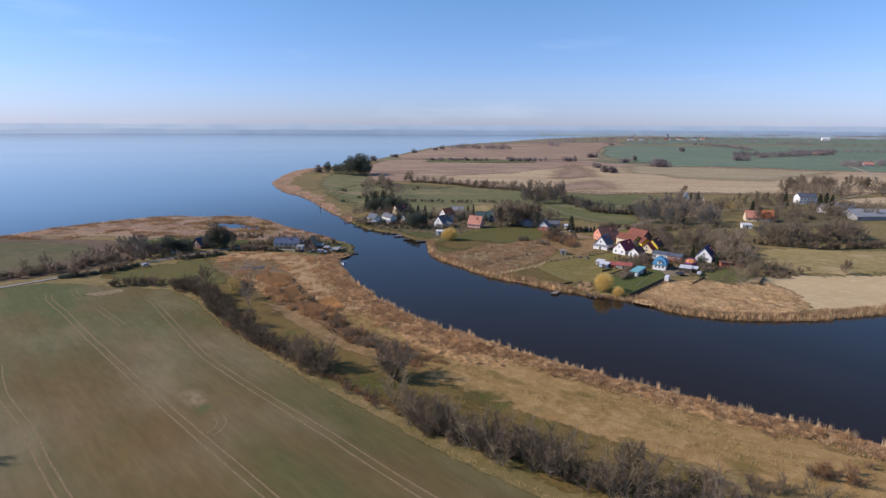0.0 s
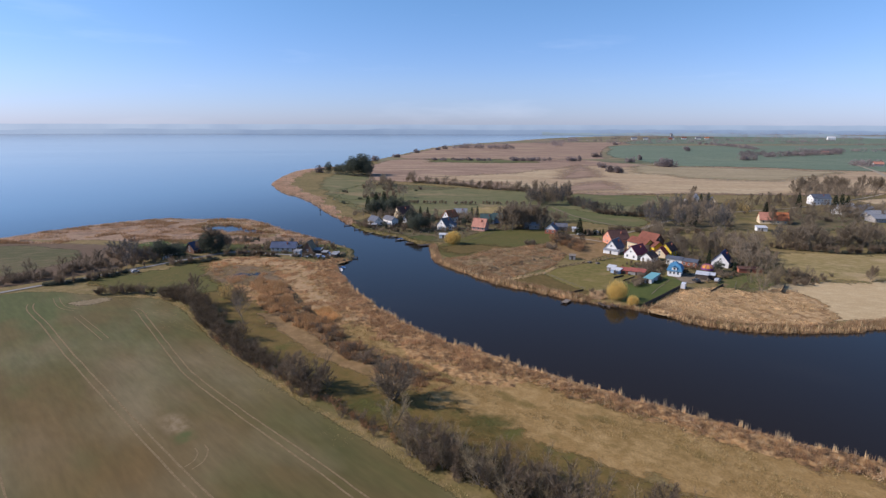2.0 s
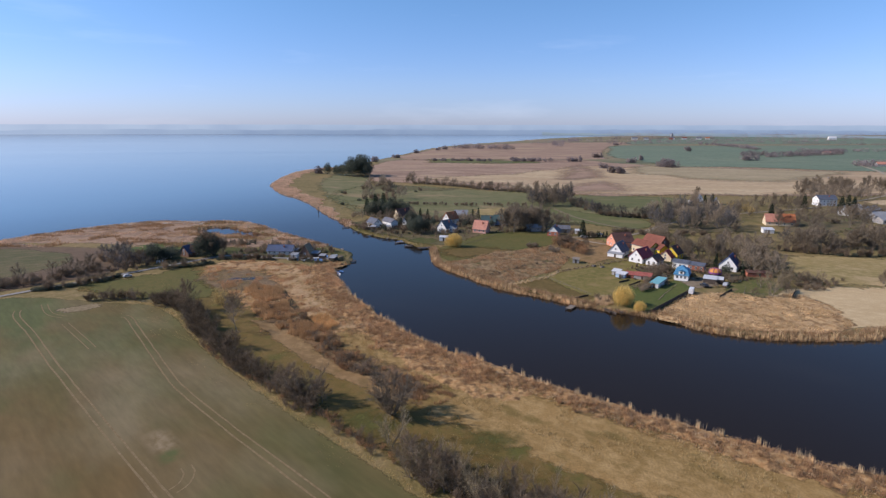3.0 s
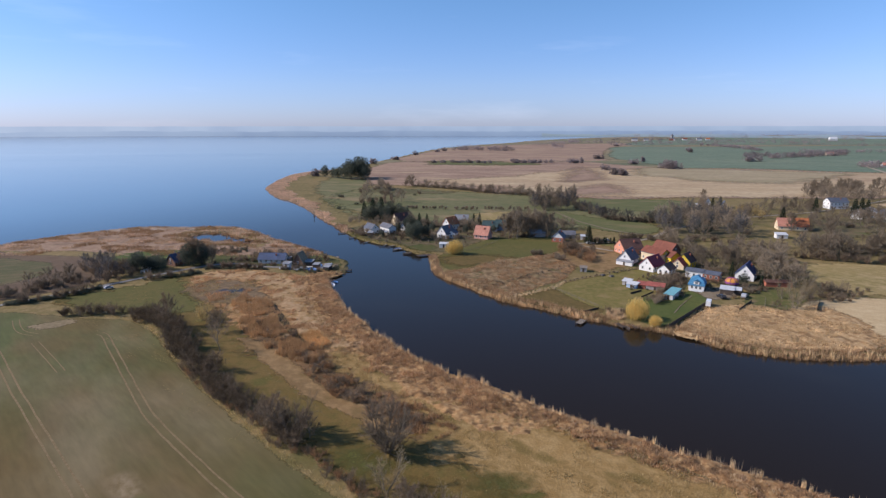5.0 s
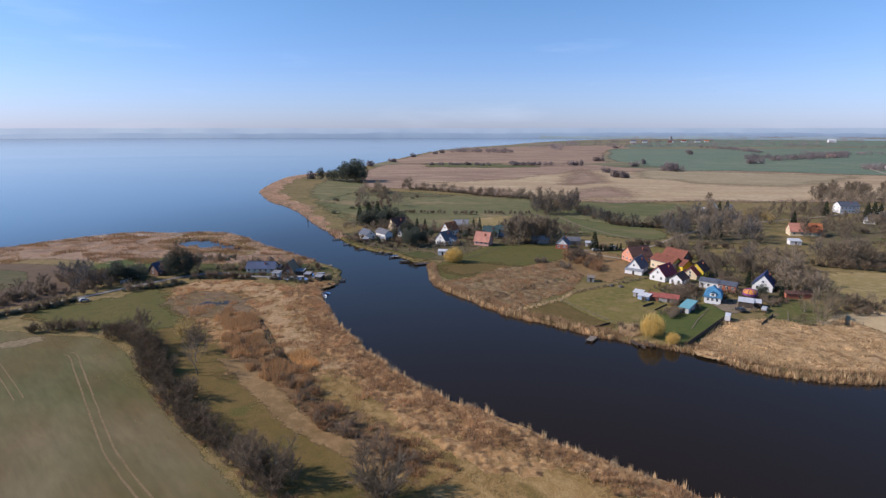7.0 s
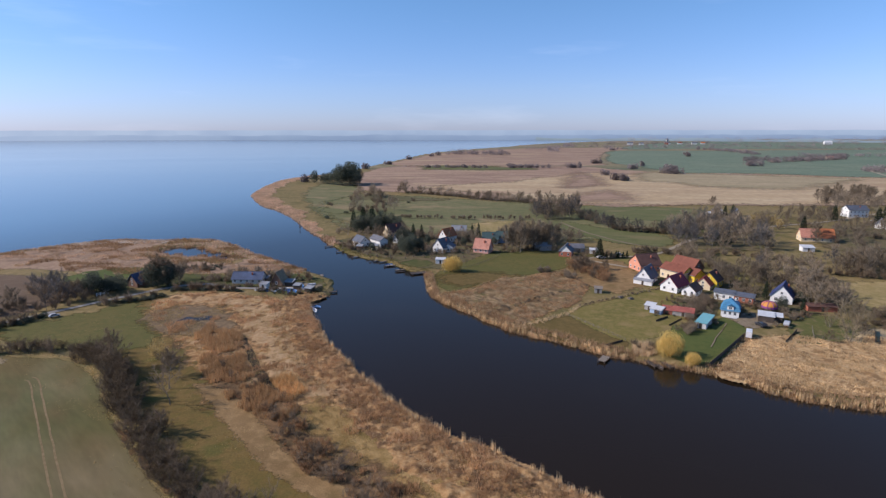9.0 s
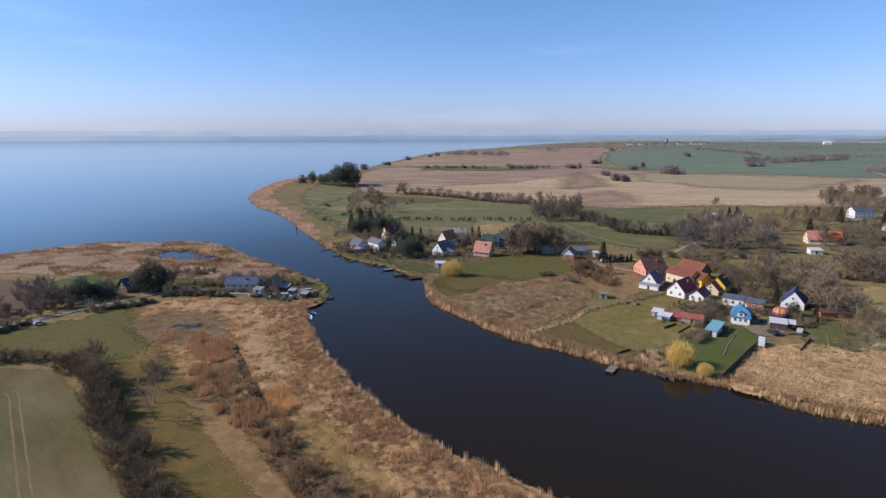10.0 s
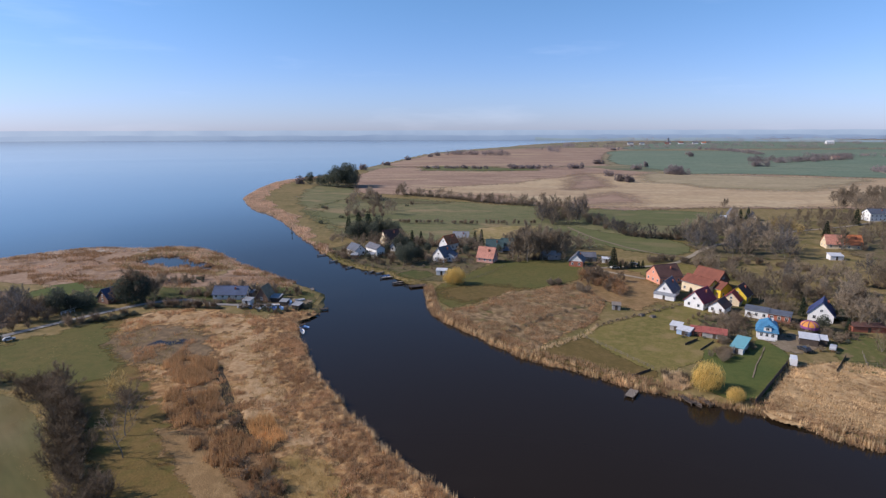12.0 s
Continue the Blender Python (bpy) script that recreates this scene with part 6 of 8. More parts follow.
k = (d < 1.2) & lumpy(p[:, 0], p[:, 1], 1.5, 0.42)
blades("reed_bed_tall", p[k], 1.8, 3.0, 0.08, 9, 0.07, M["reed_pale"], "tall pale reed plumes at the water", base=np.maximum(shelf(d[k]), 0))
k = (d > 0) & lumpy(p[:, 0] + 90, p[:, 1], 7.0, 0.02) & ((p[:, 0] < 12) | (rng.random(len(p)) < 0.3))
blades("reed_bed_brown", p[k], 0.6, 1.5, 0.1, 5, 0.3, M["reed_brown"], "brown broken reeds on the western bank")
k = (d > 1) & lumpy(p[:, 0] + 10, p[:, 1] + 50, 2.6, 0.25) & (rng.random(len(p)) < 0.5)
blades("reed_litter", p[k], 0.3, 0.8, 0.16, 5, 0.8, M["reed_pale"], "flattened pale reed litter")
edge = rounded(WEST_BANK[:16], 10, closed=False)
spots = along(edge.tolist(), 2.5, 0.5)
spots = spots[(spots[:, 1] < 225) & (rng.random(len(spots)) < 0.75)]
d = shore_by(spots[:, 0], spots[:, 1])
spots, d = spots[(d > -1.0) & (d < 2.5)], d[(d > -1.0) & (d < 2.5)]
blades("reed_plumes", spots, 2.0, 3.3, 0.16, 26, 0.04, M["reed_gold"], "separate upright pale reed plumes at the water's edge", base=np.maximum(shelf(d), 0))
STANDS = [np.array(line, float) for line in (
    [(-82, 233), (-80, 239), (-73, 237), (-66, 230), (-63, 222), (-64, 217), (-70, 217), (-77, 222)],
    [(-72, 214), (-66, 217), (-60, 215), (-56, 206), (-47, 194), (-41, 189), (-35, 181), (-38, 177), (-44, 178), (-53, 186), (-58, 192), (-63, 197), (-69, 205)],
    [(-47, 198), (-42, 201), (-36, 191), (-39, 186)])]
for n, line in enumerate(STANDS):
    relief("reed_floor", line.tolist(), 0.5, M["scrub_floor"], "packed stems under the brown reeds", 0.5, 2.5, 2.0)
    p, d = scatter(-90, -30, 170, 245, 7, lambda x, y, d: (inside_by(x, y, line) > 0.3 * np.sin(x * 1.3 + y)) & lumpy(x, y, 4.5, -0.2 if n < 2 else -0.5))
    blades("reed_bed_brown", p, 1.2, 2.4, 0.13, 5, 0.16, M["reed_orange" if n == 2 else "reed_stand"], "small stand of orange reeds" if n == 2 else "dense stand of standing brown reeds")
p, d = scatter(-16, 4, 136, 156, 7, lambda x, y, d: (inside_by(x, y, np.array([(-15, 153), (-7, 153), (-2, 147), (2, 142), (-2, 138.5), (-8, 140.5), (-13, 147)], float)) > 0) & lumpy(x, y, 2.5, -0.15))
blades("marsh_scrub_reed", p, 0.6, 1.6, 0.1, 6, 0.35, M["reed_brown"], "brown dead stems behind the lone tree")
MARSH = np.array([(-112, 252), (-110, 277), (-93, 280), (-72, 274), (-57, 262), (-50, 246), (-40, 222), (-30, 203), (-18, 184), (-4, 168), (14, 154), (30, 141), (50, 126), (70, 113), (86, 100),
                  (72, 90), (50, 103), (30, 117), (14, 129), (-6, 146), (-30, 165), (-50, 188), (-68, 210), (-95, 234)], float)
p, d = scatter(-115, 90, 94, 282, 2.2, lambda x, y, d: (inside_by(x, y, MARSH) > 0) & (d > 1))
k = lumpy(p[:, 0], p[:, 1], 9.0, -0.1)
blades("marsh_grass", p[k], 0.3, 0.8, 0.13, 5, 0.5, M["grass"], "tussocks of dry marsh grass", "grass")
k = lumpy(p[:, 0] + 40, p[:, 1] + 17, 5.0, 0.22) & (p[:, 1] > 150)
blades("marsh_reed", p[k], 0.7, 1.6, 0.14, 6, 0.3, M["reed_brown"], "scattered brown reed clumps")
strand = lambda x, y, d: np.clip((np.where(x < 5, 15.0, 15.0 - np.clip(x - 5, 0, 40) * 0.2) + 4 * np.sin(x * 0.13 + y * 0.05) - d) / 3.0, -1, 1)
strand_dry = lambda x, y, d: np.minimum(strand(x, y, d), from_ditch(x, y))
bank = [(-112, 252), (-110, 277), (-93, 286), (-68, 284), (-46, 272), (-44, 252), (-34, 228), (-24, 208), (-10, 191), (4, 177), (22, 163), (40, 149), (60, 135), (80, 122), (100, 110), (108, 96), (92, 84),
        (72, 90), (50, 103), (30, 117), (14, 129), (-6, 146), (-30, 165), (-50, 188), (-68, 210), (-95, 234)]
relief("reed_mat", bank, 0.5, M["marsh"], "matted and broken reeds of the western bank", 0.5, 1.9, 2.0, strand_dry)
inner = lambda x, y, d: np.minimum(np.minimum(from_ditch(x, y), np.clip((y - 0.35 * x - 196) / 6, -1, 1)), np.clip((-1.0 - inside_by(x, y, np.array([(-110, 250), (-101, 262), (-87, 261), (-75, 249), (-71, 239), (-78, 230), (-90, 231), (-103, 240)], float))) / 3, -1, 1)) * 0.8
relief("reed_mat", MARSH.tolist(), 0.7, M["pale_litter"], "flattened pale reed litter of the marsh", 0.2, 3.0, 4.0, inner)
p, d = scatter(-64, 104, 90, 276, 4.0, lambda x, y, d: (d > -0.8) & (d < np.where(x < 8, 13.0, 7.0)) & (inside_by(x, y, west) > -1.5))
top = np.maximum(shelf(d), 0) + 0.12
near_water = rng.random(len(p)) < np.clip(1.15 - d / 11, 0.25, 1)
k = near_water & lumpy(p[:, 0] + 7, p[:, 1], 1.6, 0.16)
blades("reed_clumps", p[k], 0.6, 1.5, 0.1, 6, 0.25, M["reed_brown"], "tangled brown reed clumps", base=top[k])
k = near_water & lumpy(p[:, 0] + 61, p[:, 1] + 9, 1.3, 0.2)
blades("reed_clumps", p[k], 0.5, 1.4, 0.1, 6, 0.3, M["reed"], "tangled tan reed clumps", base=top[k])
k = lumpy(p[:, 0] - 33, p[:, 1] + 4, 1.1, 0.3)
blades("reed_clumps", p[k], 0.3, 0.7, 0.14, 6, 0.9, M["reed_pale"], "broken pale reed stems", base=top[k])
k = lumpy(p[:, 0] + 15, p[:, 1] - 40, 0.9, 0.36)
blades("reed_clumps", p[k], 0.4, 0.9, 0.12, 7, 0.4, M["twig_red"], "dark rotten reed stubs", base=top[k])
p = along([(-130, 217), (-110, 213), (-95, 201), (-82, 185), (-68, 168), (-56, 155), (-44, 143), (-32, 131), (-22, 122), (-13, 114), (-5, 106), (4, 98), (12, 92), (20, 86), (40, 72)], 0.2, 0.45)
blades("field_margin", p, 0.2, 0.6, 0.12, 4, 0.6, M["grass"], "bleached grass along the field edge", "grass")
p, d = scatter(-130, 60, 80, 262, 0.5, lambda x, y, d: (d > 3) & (inside_by(x, y, MARSH) < 0) & (inside_by(x, y, west) > 8))
k = (p[:, 0] * 0.69 + p[:, 1] * 0.72 > 66) & lumpy(p[:, 0], p[:, 1], 11.0, 0.12)
blades("pasture_grass", p[k], 0.2, 0.5, 0.12, 4, 0.5, M["grass"], "tufts of rough pasture grass", "grass")
places, d = scatter(-58, 115, 90, 268, 0.30, lambda x, y, d: (d > 2) & (d < 9) & (inside_by(x, y, west) > 0) & lumpy(x + 20, y, 6.0, 0.0))
wood_of("bank_scrub", places[:55], "shrub_c", 0.35, 0.75, "low russet scrub among the bank reeds")
places = within([(-70, 215), (-50, 200), (-30, 172), (-14, 150), (-26, 152), (-48, 182), (-64, 205)], 34)
wood_of("marsh_scrub", places, "shrub_c shrub_b", 0.45, 0.95, "brown willow scrub in the marsh")
places = within([(-46, 184), (-38, 180), (-26, 168), (-14, 156), (-6, 146), (-12, 142), (-24, 152), (-36, 166)], 40)
wood_of("marsh_scrub", places, "shrub_c shrub_b shrub_c", 0.5, 1.15, "brown willow scrub in dead grass")
places = along([(-62, 206), (-52, 194), (-42, 181), (-32, 170), (-24, 160), (-14, 149)], 2.0, 2.2)
wood_of("marsh_scrub", places, "shrub_b shrub_c shrub_c", 0.4, 0.95, "brown scrub between pasture and marsh")
# the outer point and its pond
p, d = scatter(-275, -62, 285, 398, 1.6, lambda x, y, d: (d > -1.0) & (d < 45) & (y > 308) & (x < -66))
k = ((d < 9) | lumpy(p[:, 0], p[:, 1], 12.0, 0.0))
tone = lumpy(p[:, 0] * 0.6 + p[:, 1] * 0.3, p[:, 1] * 1.6, 9.0, 0.02)
blades("reed_bed", p[k & tone], 0.5, 1.5, 0.16, 5, 0.3, M["reed_head"], "pinkish reeds round the point and its pond", base=np.maximum(shelf(d[k & tone]), 0))
blades("reed_bed", p[k & ~tone], 0.7, 1.7, 0.16, 5, 0.3, M["reed_brown"], "brown reeds round the point and its pond", base=np.maximum(shelf(d[k & ~tone]), 0))
k = lumpy(p[:, 0], p[:, 1] + 60, 14.0, 0.2)
blades("reed_litter", p[k], 0.3, 0.9, 0.16, 5, 0.5, M["reed"], "pale reed patches on the point")
q = np.concatenate([np.array(c) + rng.normal(0, 1.3, (60, 2)) for c in ((-150, 352), (-143, 351), (-128, 349), (-121, 345), (-117, 350), (-146, 371), (-137, 369), (-126, 358), (-131, 363))])
blades("pond_reed", q, 0.8, 1.8, 0.16, 5, 0.2, M["reed_brown"], "brown reed tufts standing in the pond", base=np.full(len(q), 0.0))
p, d = scatter(-235, -165, 355, 396, 1.2, lambda x, y, d: (d > -0.5) & (d < 7) & lumpy(x, y, 5.0, 0.0))
blades("washed_reed", p, 0.2, 0.5, 0.3, 6, 1.2, M["reed_white"], "pale washed-up reed on the outer shore", base=np.maximum(shelf(d), 0.1))
# eastern bank
p, d = scatter(-12, 165, 178, 312, 4.0, lambda x, y, d: (d > -1.0) & (d < 5.5 - 2.5 * (y > 274)) & (inside_by(x, y, east) > -2) & ~((x > 52) & (x < 72) & (y < 213) & (d > 1.2)))
k = rng.random(len(p)) < np.clip(1.1 - d / 8, 0.2, 1)
blades("reed_bed", p[k], 0.7, 1.7, 0.14, 5, 0.2, M["reed"], "golden reed fringe of the eastern bank", base=np.maximum(shelf(d[k]), 0))
STAND = np.array([(73, 203), (94, 226), (109, 229), (126, 223), (137, 229), (141, 212), (135, 193), (120, 185), (92, 189), (82, 194)], float)
p, d = scatter(70, 170, 182, 235, 4.0, lambda x, y, d: (inside_by(x, y, STAND) > 0) & (d > 3) & (lumpy(x, y, 10, -0.35) | (x < 105)))
k = lumpy(p[:, 0], p[:, 1], 4.0, -0.1)
blades("reed_bed", p[k], 0.5, 1.3, 0.15, 5, 0.3, M["reed_gold"], "broad stand of golden reeds")
blades("reed_litter", p[~k], 0.3, 0.9, 0.16, 4, 0.5, M["reed_gold"], "flattened reeds between the stands")
sheet("reed_ground", STAND.tolist(), 0.10, M["marsh"], "reed litter under the eastern stand", "marsh", 1.5)
p, d = scatter(-78, 4, 308, 402, 3.0, lambda x, y, d: (d > -0.3) & (d < 5) & (inside_by(x, y, east) > -1) & (y > 309))
blades("bank_grass", p, 0.2, 0.6, 0.14, 5, 0.5, M["bank_grass"], "dark grass on the hamlet shore", "grass", base=np.maximum(shelf(d), 0.05))
p, d = scatter(-6, 64, 236, 312, 2.4, lambda x, y, d: (d > 3) & (inside_by(x, y, np.array(EAST_MARSH, float)) > 0))
k = lumpy(p[:, 0], p[:, 1], 7.0, 0.0)
blades("marsh_reed", p[k], 0.5, 1.4, 0.16, 5, 0.35, M["reed"], "patchy broken reeds in the eastern marsh")
k = lumpy(p[:, 0] + 33, p[:, 1], 6.0, 0.15)
blades("marsh_reed_brown", p[k], 0.5, 1.3, 0.16, 5, 0.35, M["reed_brown"], "brown reeds in the eastern marsh")
relief("reed_mat", EAST_MARSH, 0.6, M["mixed_marsh"], "rough hummocks of broken reed", 0.42, 3.0, 2.5)
relief("reed_mat", STAND.tolist(), 0.6, M["gold_litter"], "matted golden reeds by the river", 0.38, 2.6, 2.5)
edge = rounded(EAST_BANK[13:31], 14, closed=False)
spots = np.concatenate([along(edge.tolist(), 0.9, 0.6), along(edge.tolist(), 1.6, 1.0)])
d = shore_by(spots[:, 0], spots[:, 1])
near = (d > -0.8) & (d < 3.0) & ~((spots[:, 0] > 52) & (spots[:, 0] < 66) & (spots[:, 1] < 213)) & (spots[:, 1] < 300) & lumpy(spots[:, 0], spots[:, 1], 6.0, -0.3)
blades("reed_plumes", spots[near], 1.3, 2.6, 0.14, 14, 0.09, M["reed_gold"], "upright pale reeds along the eastern water's edge", base=np.maximum(shelf(d[near]), 0))
p, d = scatter(53, 65, 211, 225, 7, lambda x, y, d: inside_by(x, y, np.array([(55, 214), (57, 221), (62, 222.5), (62, 215), (58, 212)], float)) > 0)
blades("reed_mound", p, 0.8, 1.9, 0.12, 6, 0.35, M["reed_pale"], "mound of pale dead stems beside the willow")
spots = along([(22, 236), (32, 242.5), (43, 250), (50, 259)], 0.45, 0.5)
blades("reed_row", spots, 0.8, 1.7, 0.12, 9, 0.25, M["reed_pale"], "row of dead reeds between marsh and plots")
wood_of("marsh_scrub", within([(60, 322), (64, 304), (69, 293), (76, 304), (66, 333)], 26), "shrub_c", 1.2, 1.9, "reddish bare scrub behind the marsh")
# the headland
p, d = scatter(-215, -55, 375, 860, 1.0, lambda x, y, d: (d > -1.0) & (d < 5 + 14 * np.clip((y - 430) / 160, 0, 1) + 3 * np.sin(y * 0.09) + 2 * np.sin(y * 0.31 + x * 0.2)) & (inside_by(x, y, east) > -2))
blades("reed_bed", p, 0.8, 1.8, 0.4, 4, 0.25, M["reed_head"], "reed belt along the headland shore", base=np.maximum(shelf(d), 0))


# ---- houses ----
WINDOW = {}


def window(parent, x, y, z, wide, high, face):
    """A framed window at the middle (x, y, z) of a wall; face: degrees by which its outside is turned from -y."""
    key = (round(wide, 2), round(high, 2))
    if key not in WINDOW:
        fm = bmesh.new()
        t = 0.09
        block(fm, -wide / 2, wide / 2, -0.05, 0.08, high / 2 - t, high / 2)
        block(fm, -wide / 2, wide / 2, -0.07, 0.08, -high / 2, -high / 2 + t)
        block(fm, -wide / 2, -wide / 2 + t, -0.05, 0.08, -high / 2 + t, high / 2 - t)
        block(fm, wide / 2 - t, wide / 2, -0.05, 0.08, -high / 2 + t, high / 2 - t)
        block(fm, -0.035, 0.035, -0.045, 0.08, -high / 2 + t, high / 2 - t)
        me1 = bpy.data.meshes.new("window")
        fm.to_mesh(me1), fm.free(), me1.materials.append(M["frame_white"])
        gm = box(-wide / 2 + t, wide / 2 - t, -0.02, 0.04, -high / 2 + t, high / 2 - t)
        me2 = bpy.data.meshes.new("pane")
        gm.to_mesh(me2), gm.free(), me2.materials.append(M["glass"])
        WINDOW[key] = (me1, me2)
    ob = part("window", WINDOW[key][0], None, parent)
    ob.matrix_basis = pose(x, y, z, 0, 0, face)
    part("pane", WINDOW[key][1], None, ob, "dark window glass")
    return ob


def base_pose(a, b, deep):
    """The pose of a house whose front runs from a to b (left to right) and reaches deep metres back."""
    a, b = Vector(a), Vector(b)
    ex = (b - a).normalized()
    ey = Vector((-ex.y, ex.x))
    c = (a + b) / 2 + ey * deep / 2
    return Matrix(((ex.x, ey.x, 0, c.x), (ex.y, ey.y, 0, c.y), (0, 0, 1, LAND - 0.05), (0, 0, 0, 1)))


def chimney(parent, x, y, top, mat="brick_wall"):
    bm = box(x - 0.28, x + 0.28, y - 0.28, y + 0.28, top - 1.6, top + 0.7)
    block(bm, x - 0.34, x + 0.34, y - 0.34, y + 0.34, top + 0.55, top + 0.68)
    part("chimney", bm, M[mat], parent, "brick chimney")


def house(name, label, a, b, deep, wall, roof, walls, tiles, front=2, sides=3, attic=True, stack=True, category="house", over=0.35, win=(1.0, 1.25), door=True, gable=None):
    """A house with a gable to its front (a to b), a pitched roof and windows all round."""
    h = thing(name, base_pose(a, b, deep), label, category)
    w, l = (Vector(b) - Vector(a)).length / 2, deep / 2
    part("wall", prism([(-w, -0.3), (w, -0.3), (w, wall), (0, wall + roof), (-w, wall)], -l, l), M[walls], h)
    if gable:
        part("gable_cladding", prism([(-w, wall), (w, wall), (0, wall + roof)], -l - 0.04, -l), M[gable], h, "boarded gable")
    slope, thick = roof / w, 0.2
    for s in (-1, 1):
        eave = wall - over * slope
        ol = [(0, wall + roof), (0, wall + roof + thick * 1.3), (s * (w + over), eave + thick * 1.3), (s * (w + over), eave)]
        part("roof_slope", prism(ol, -l - over, l + over), M[tiles], h)
        part("gutter", box(min(s * (w + over), s * (w + over + 0.12)), max(s * (w + over), s * (w + over + 0.12)), -l - over, l + over, eave - 0.02, eave + 0.1), M["felt_grey"], h)
    part("ridge_cap", box(-0.16, 0.16, -l - over, l + over, wall + roof + 0.14, wall + roof + 0.34, 0.05), M[tiles], h)
    for y, face, s in ((-l, 0, -1), (l, 180, 1)):
        for k in range(front):
            window(h, (k + 0.5) * 2 * w / front - w, y + s * 0.01, 1.55, win[0], win[1], face)
        if wall > 4.4:
            for k in range(front):
                window(h, (k + 0.5) * 2 * w / front - w, y + s * 0.01, 4.1, win[0], win[1], face)
        if attic and roof > 2.2:
            window(h, 0, y + s * 0.01, wall + roof * 0.32, 0.9, 1.0, face)
    for x, face, s in ((-w, -90, -1), (w, 90, 1)):
        for k in range(sides):
            if door and s < 0 and k == sides // 2:
                continue
            window(h, x + s * 0.01, (k + 0.5) * 2 * l / sides - l, 1.55, win[0], win[1], face)
            if wall > 4.4:
                window(h, x + s * 0.01, (k + 0.5) * 2 * l / sides - l, 4.1, win[0], win[1], face)
    if door and sides:
        y = (sides // 2 + 0.5) * 2 * l / sides - l
        part("door", box(-w - 0.05, -w + 0.05, y - 0.5, y + 0.5, 0.05, 2.1), M["door_wood"], h, "brown house door")
    if stack:
        chimney(h, 0.4 * w, 0.3 * l, wall + roof * 0.75)
    return h


def long_house(name, label, corner, along_x, along_y, length, deep, wall, roof, walls, tiles, **more):
    """A house whose eaves side faces the front: its left front corner, and the way its front runs to the right."""
    u = Vector((along_x, along_y)).normalized()
    back = Vector((-u.y, u.x))
    c = Vector(corner)
    return house(name, label, tuple(c + back * deep), tuple(c), length, wall, roof, walls, tiles, **more)


def shed(name, label, a, b, deep, low, high, walls, tiles, category="shed", door=True):
    """A shed with one slope, low at the front."""
    h = thing(name, base_pose(a, b, deep), label, category)
    w, l = (Vector(b) - Vector(a)).length / 2, deep / 2
    bm = bmesh.new()
    v = [bm.verts.new(c) for c in ((-w, -l, -0.2), (w, -l, -0.2), (w, l, -0.2), (-w, l, -0.2), (-w, -l, low), (w, -l, low), (w, l, high), (-w, l, high))]
    for q in ((0, 1, 5, 4), (1, 2, 6, 5), (2, 3, 7, 6), (3, 0, 4, 7), (4, 5, 6, 7), (3, 2, 1, 0)):
        bm.faces.new([v[k] for k in q])
    part("wall", bm, M[walls], h)
    s = (high - low) / (2 * l)
    rf = bmesh.new()
    o = 0.25
    v = [rf.verts.new(c) for z in (0.02, 0.14) for c in ((-w - o, -l - o, low - s * o + z), (w + o, -l - o, low - s * o + z), (w + o, l + o, high + s * o + z), (-w - o, l + o, high + s * o + z))]
    for q in ((3, 2, 1, 0), (4, 5, 6, 7), (0, 1, 5, 4), (1, 2, 6, 5), (2, 3, 7, 6), (3, 0, 4, 7)):
        rf.faces.new([v[k] for k in q])
    part("roof", rf, M[tiles], h)
    if door:
        part("door", box(-0.45, 0.45, -l - 0.04, -l + 0.03, 0.05, min(1.95, low - 0.15)), M["wood_dark"], h, "dark plank door")
    if 2 * l > 4:
        window(h, -w - 0.01, 0, low * 0.62, 0.8, 0.7, -90)
    return h


# the near hamlet on the eastern bank
house("farmhouse", "salmon gabled farmhouse with a brown tiled roof", (88.6, 318.6), (90.9, 309.2), 11.0, 3.2, 4.2, "salmon_wall", "brown_tile", 3, 3)
house("cottage", "white cottage with a steep dark grey roof", (82.3, 292.4), (87.6, 288.2), 9.5, 2.6, 4.2, "white_wall", "grey_tile", 2, 3)
shed("veranda", "low white veranda before the grey-roofed cottage", (81.2, 290.8), (87.2, 285.9), 2.0, 1.9, 2.4, "white_wall", "felt_grey", "veranda")
house("barn", "large barn with a red tiled roof and brown boarded gable", (110.4, 299.4), (117.2, 303.2), 11.5, 3.8, 3.9, "brown_wall", "red_tile", 2, 3, stack=False, category="barn")
house("farmhouse", "long cream farmhouse with red tiles and a yellow gable", (102.6, 291.2), (108.6, 294.4), 12.0, 4.2, 2.3, "cream_wall", "red_tile", 2, 4, gable="yellow_wall")
house("annex", "yellow annex with a small gable", (106.8, 289.4), (112.6, 292.0), 3.0, 3.6, 2.2, "yellow_wall", "red_tile", 2, 1, stack=False)
house("cottage", "white gabled cottage with a dark maroon roof", (88.6, 280.3), (93.2, 274.9), 10.0, 2.7, 3.8, "white_wall", "maroon_tile", 2, 3)
house("cottage_wing", "white low wing with brown tiles", (94.5, 273.6), (98.3, 269.8), 7.0, 2.4, 2.2, "white_wall", "brown_tile", 2, 2, stack=False)
house("house", "bright yellow gabled village house", (107.6, 285.9), (112.4, 281.2), 7.0, 3.2, 3.4, "yellow_wall", "brown_tile", 2, 2)
house("annex", "small annex under dark red tiles", (104.2, 283.0), (108.6, 279.0), 5.0, 2.1, 2.9, "cream_wall", "maroon_tile", 1, 1, stack=False)
long_house("row_house", "white row house with a low dark roof", (104.8, 268.2), 10.4, -8.0, 7.0, 5.0, 3.0, 0.7, "white_wall", "slate_blue", stack=False)
long_house("row_house", "brick row house with a low dark roof", (110.4, 263.9), 10.4, -8.0, 6.6, 5.0, 2.8, 0.7, "brick_wall", "slate_blue", stack=False)

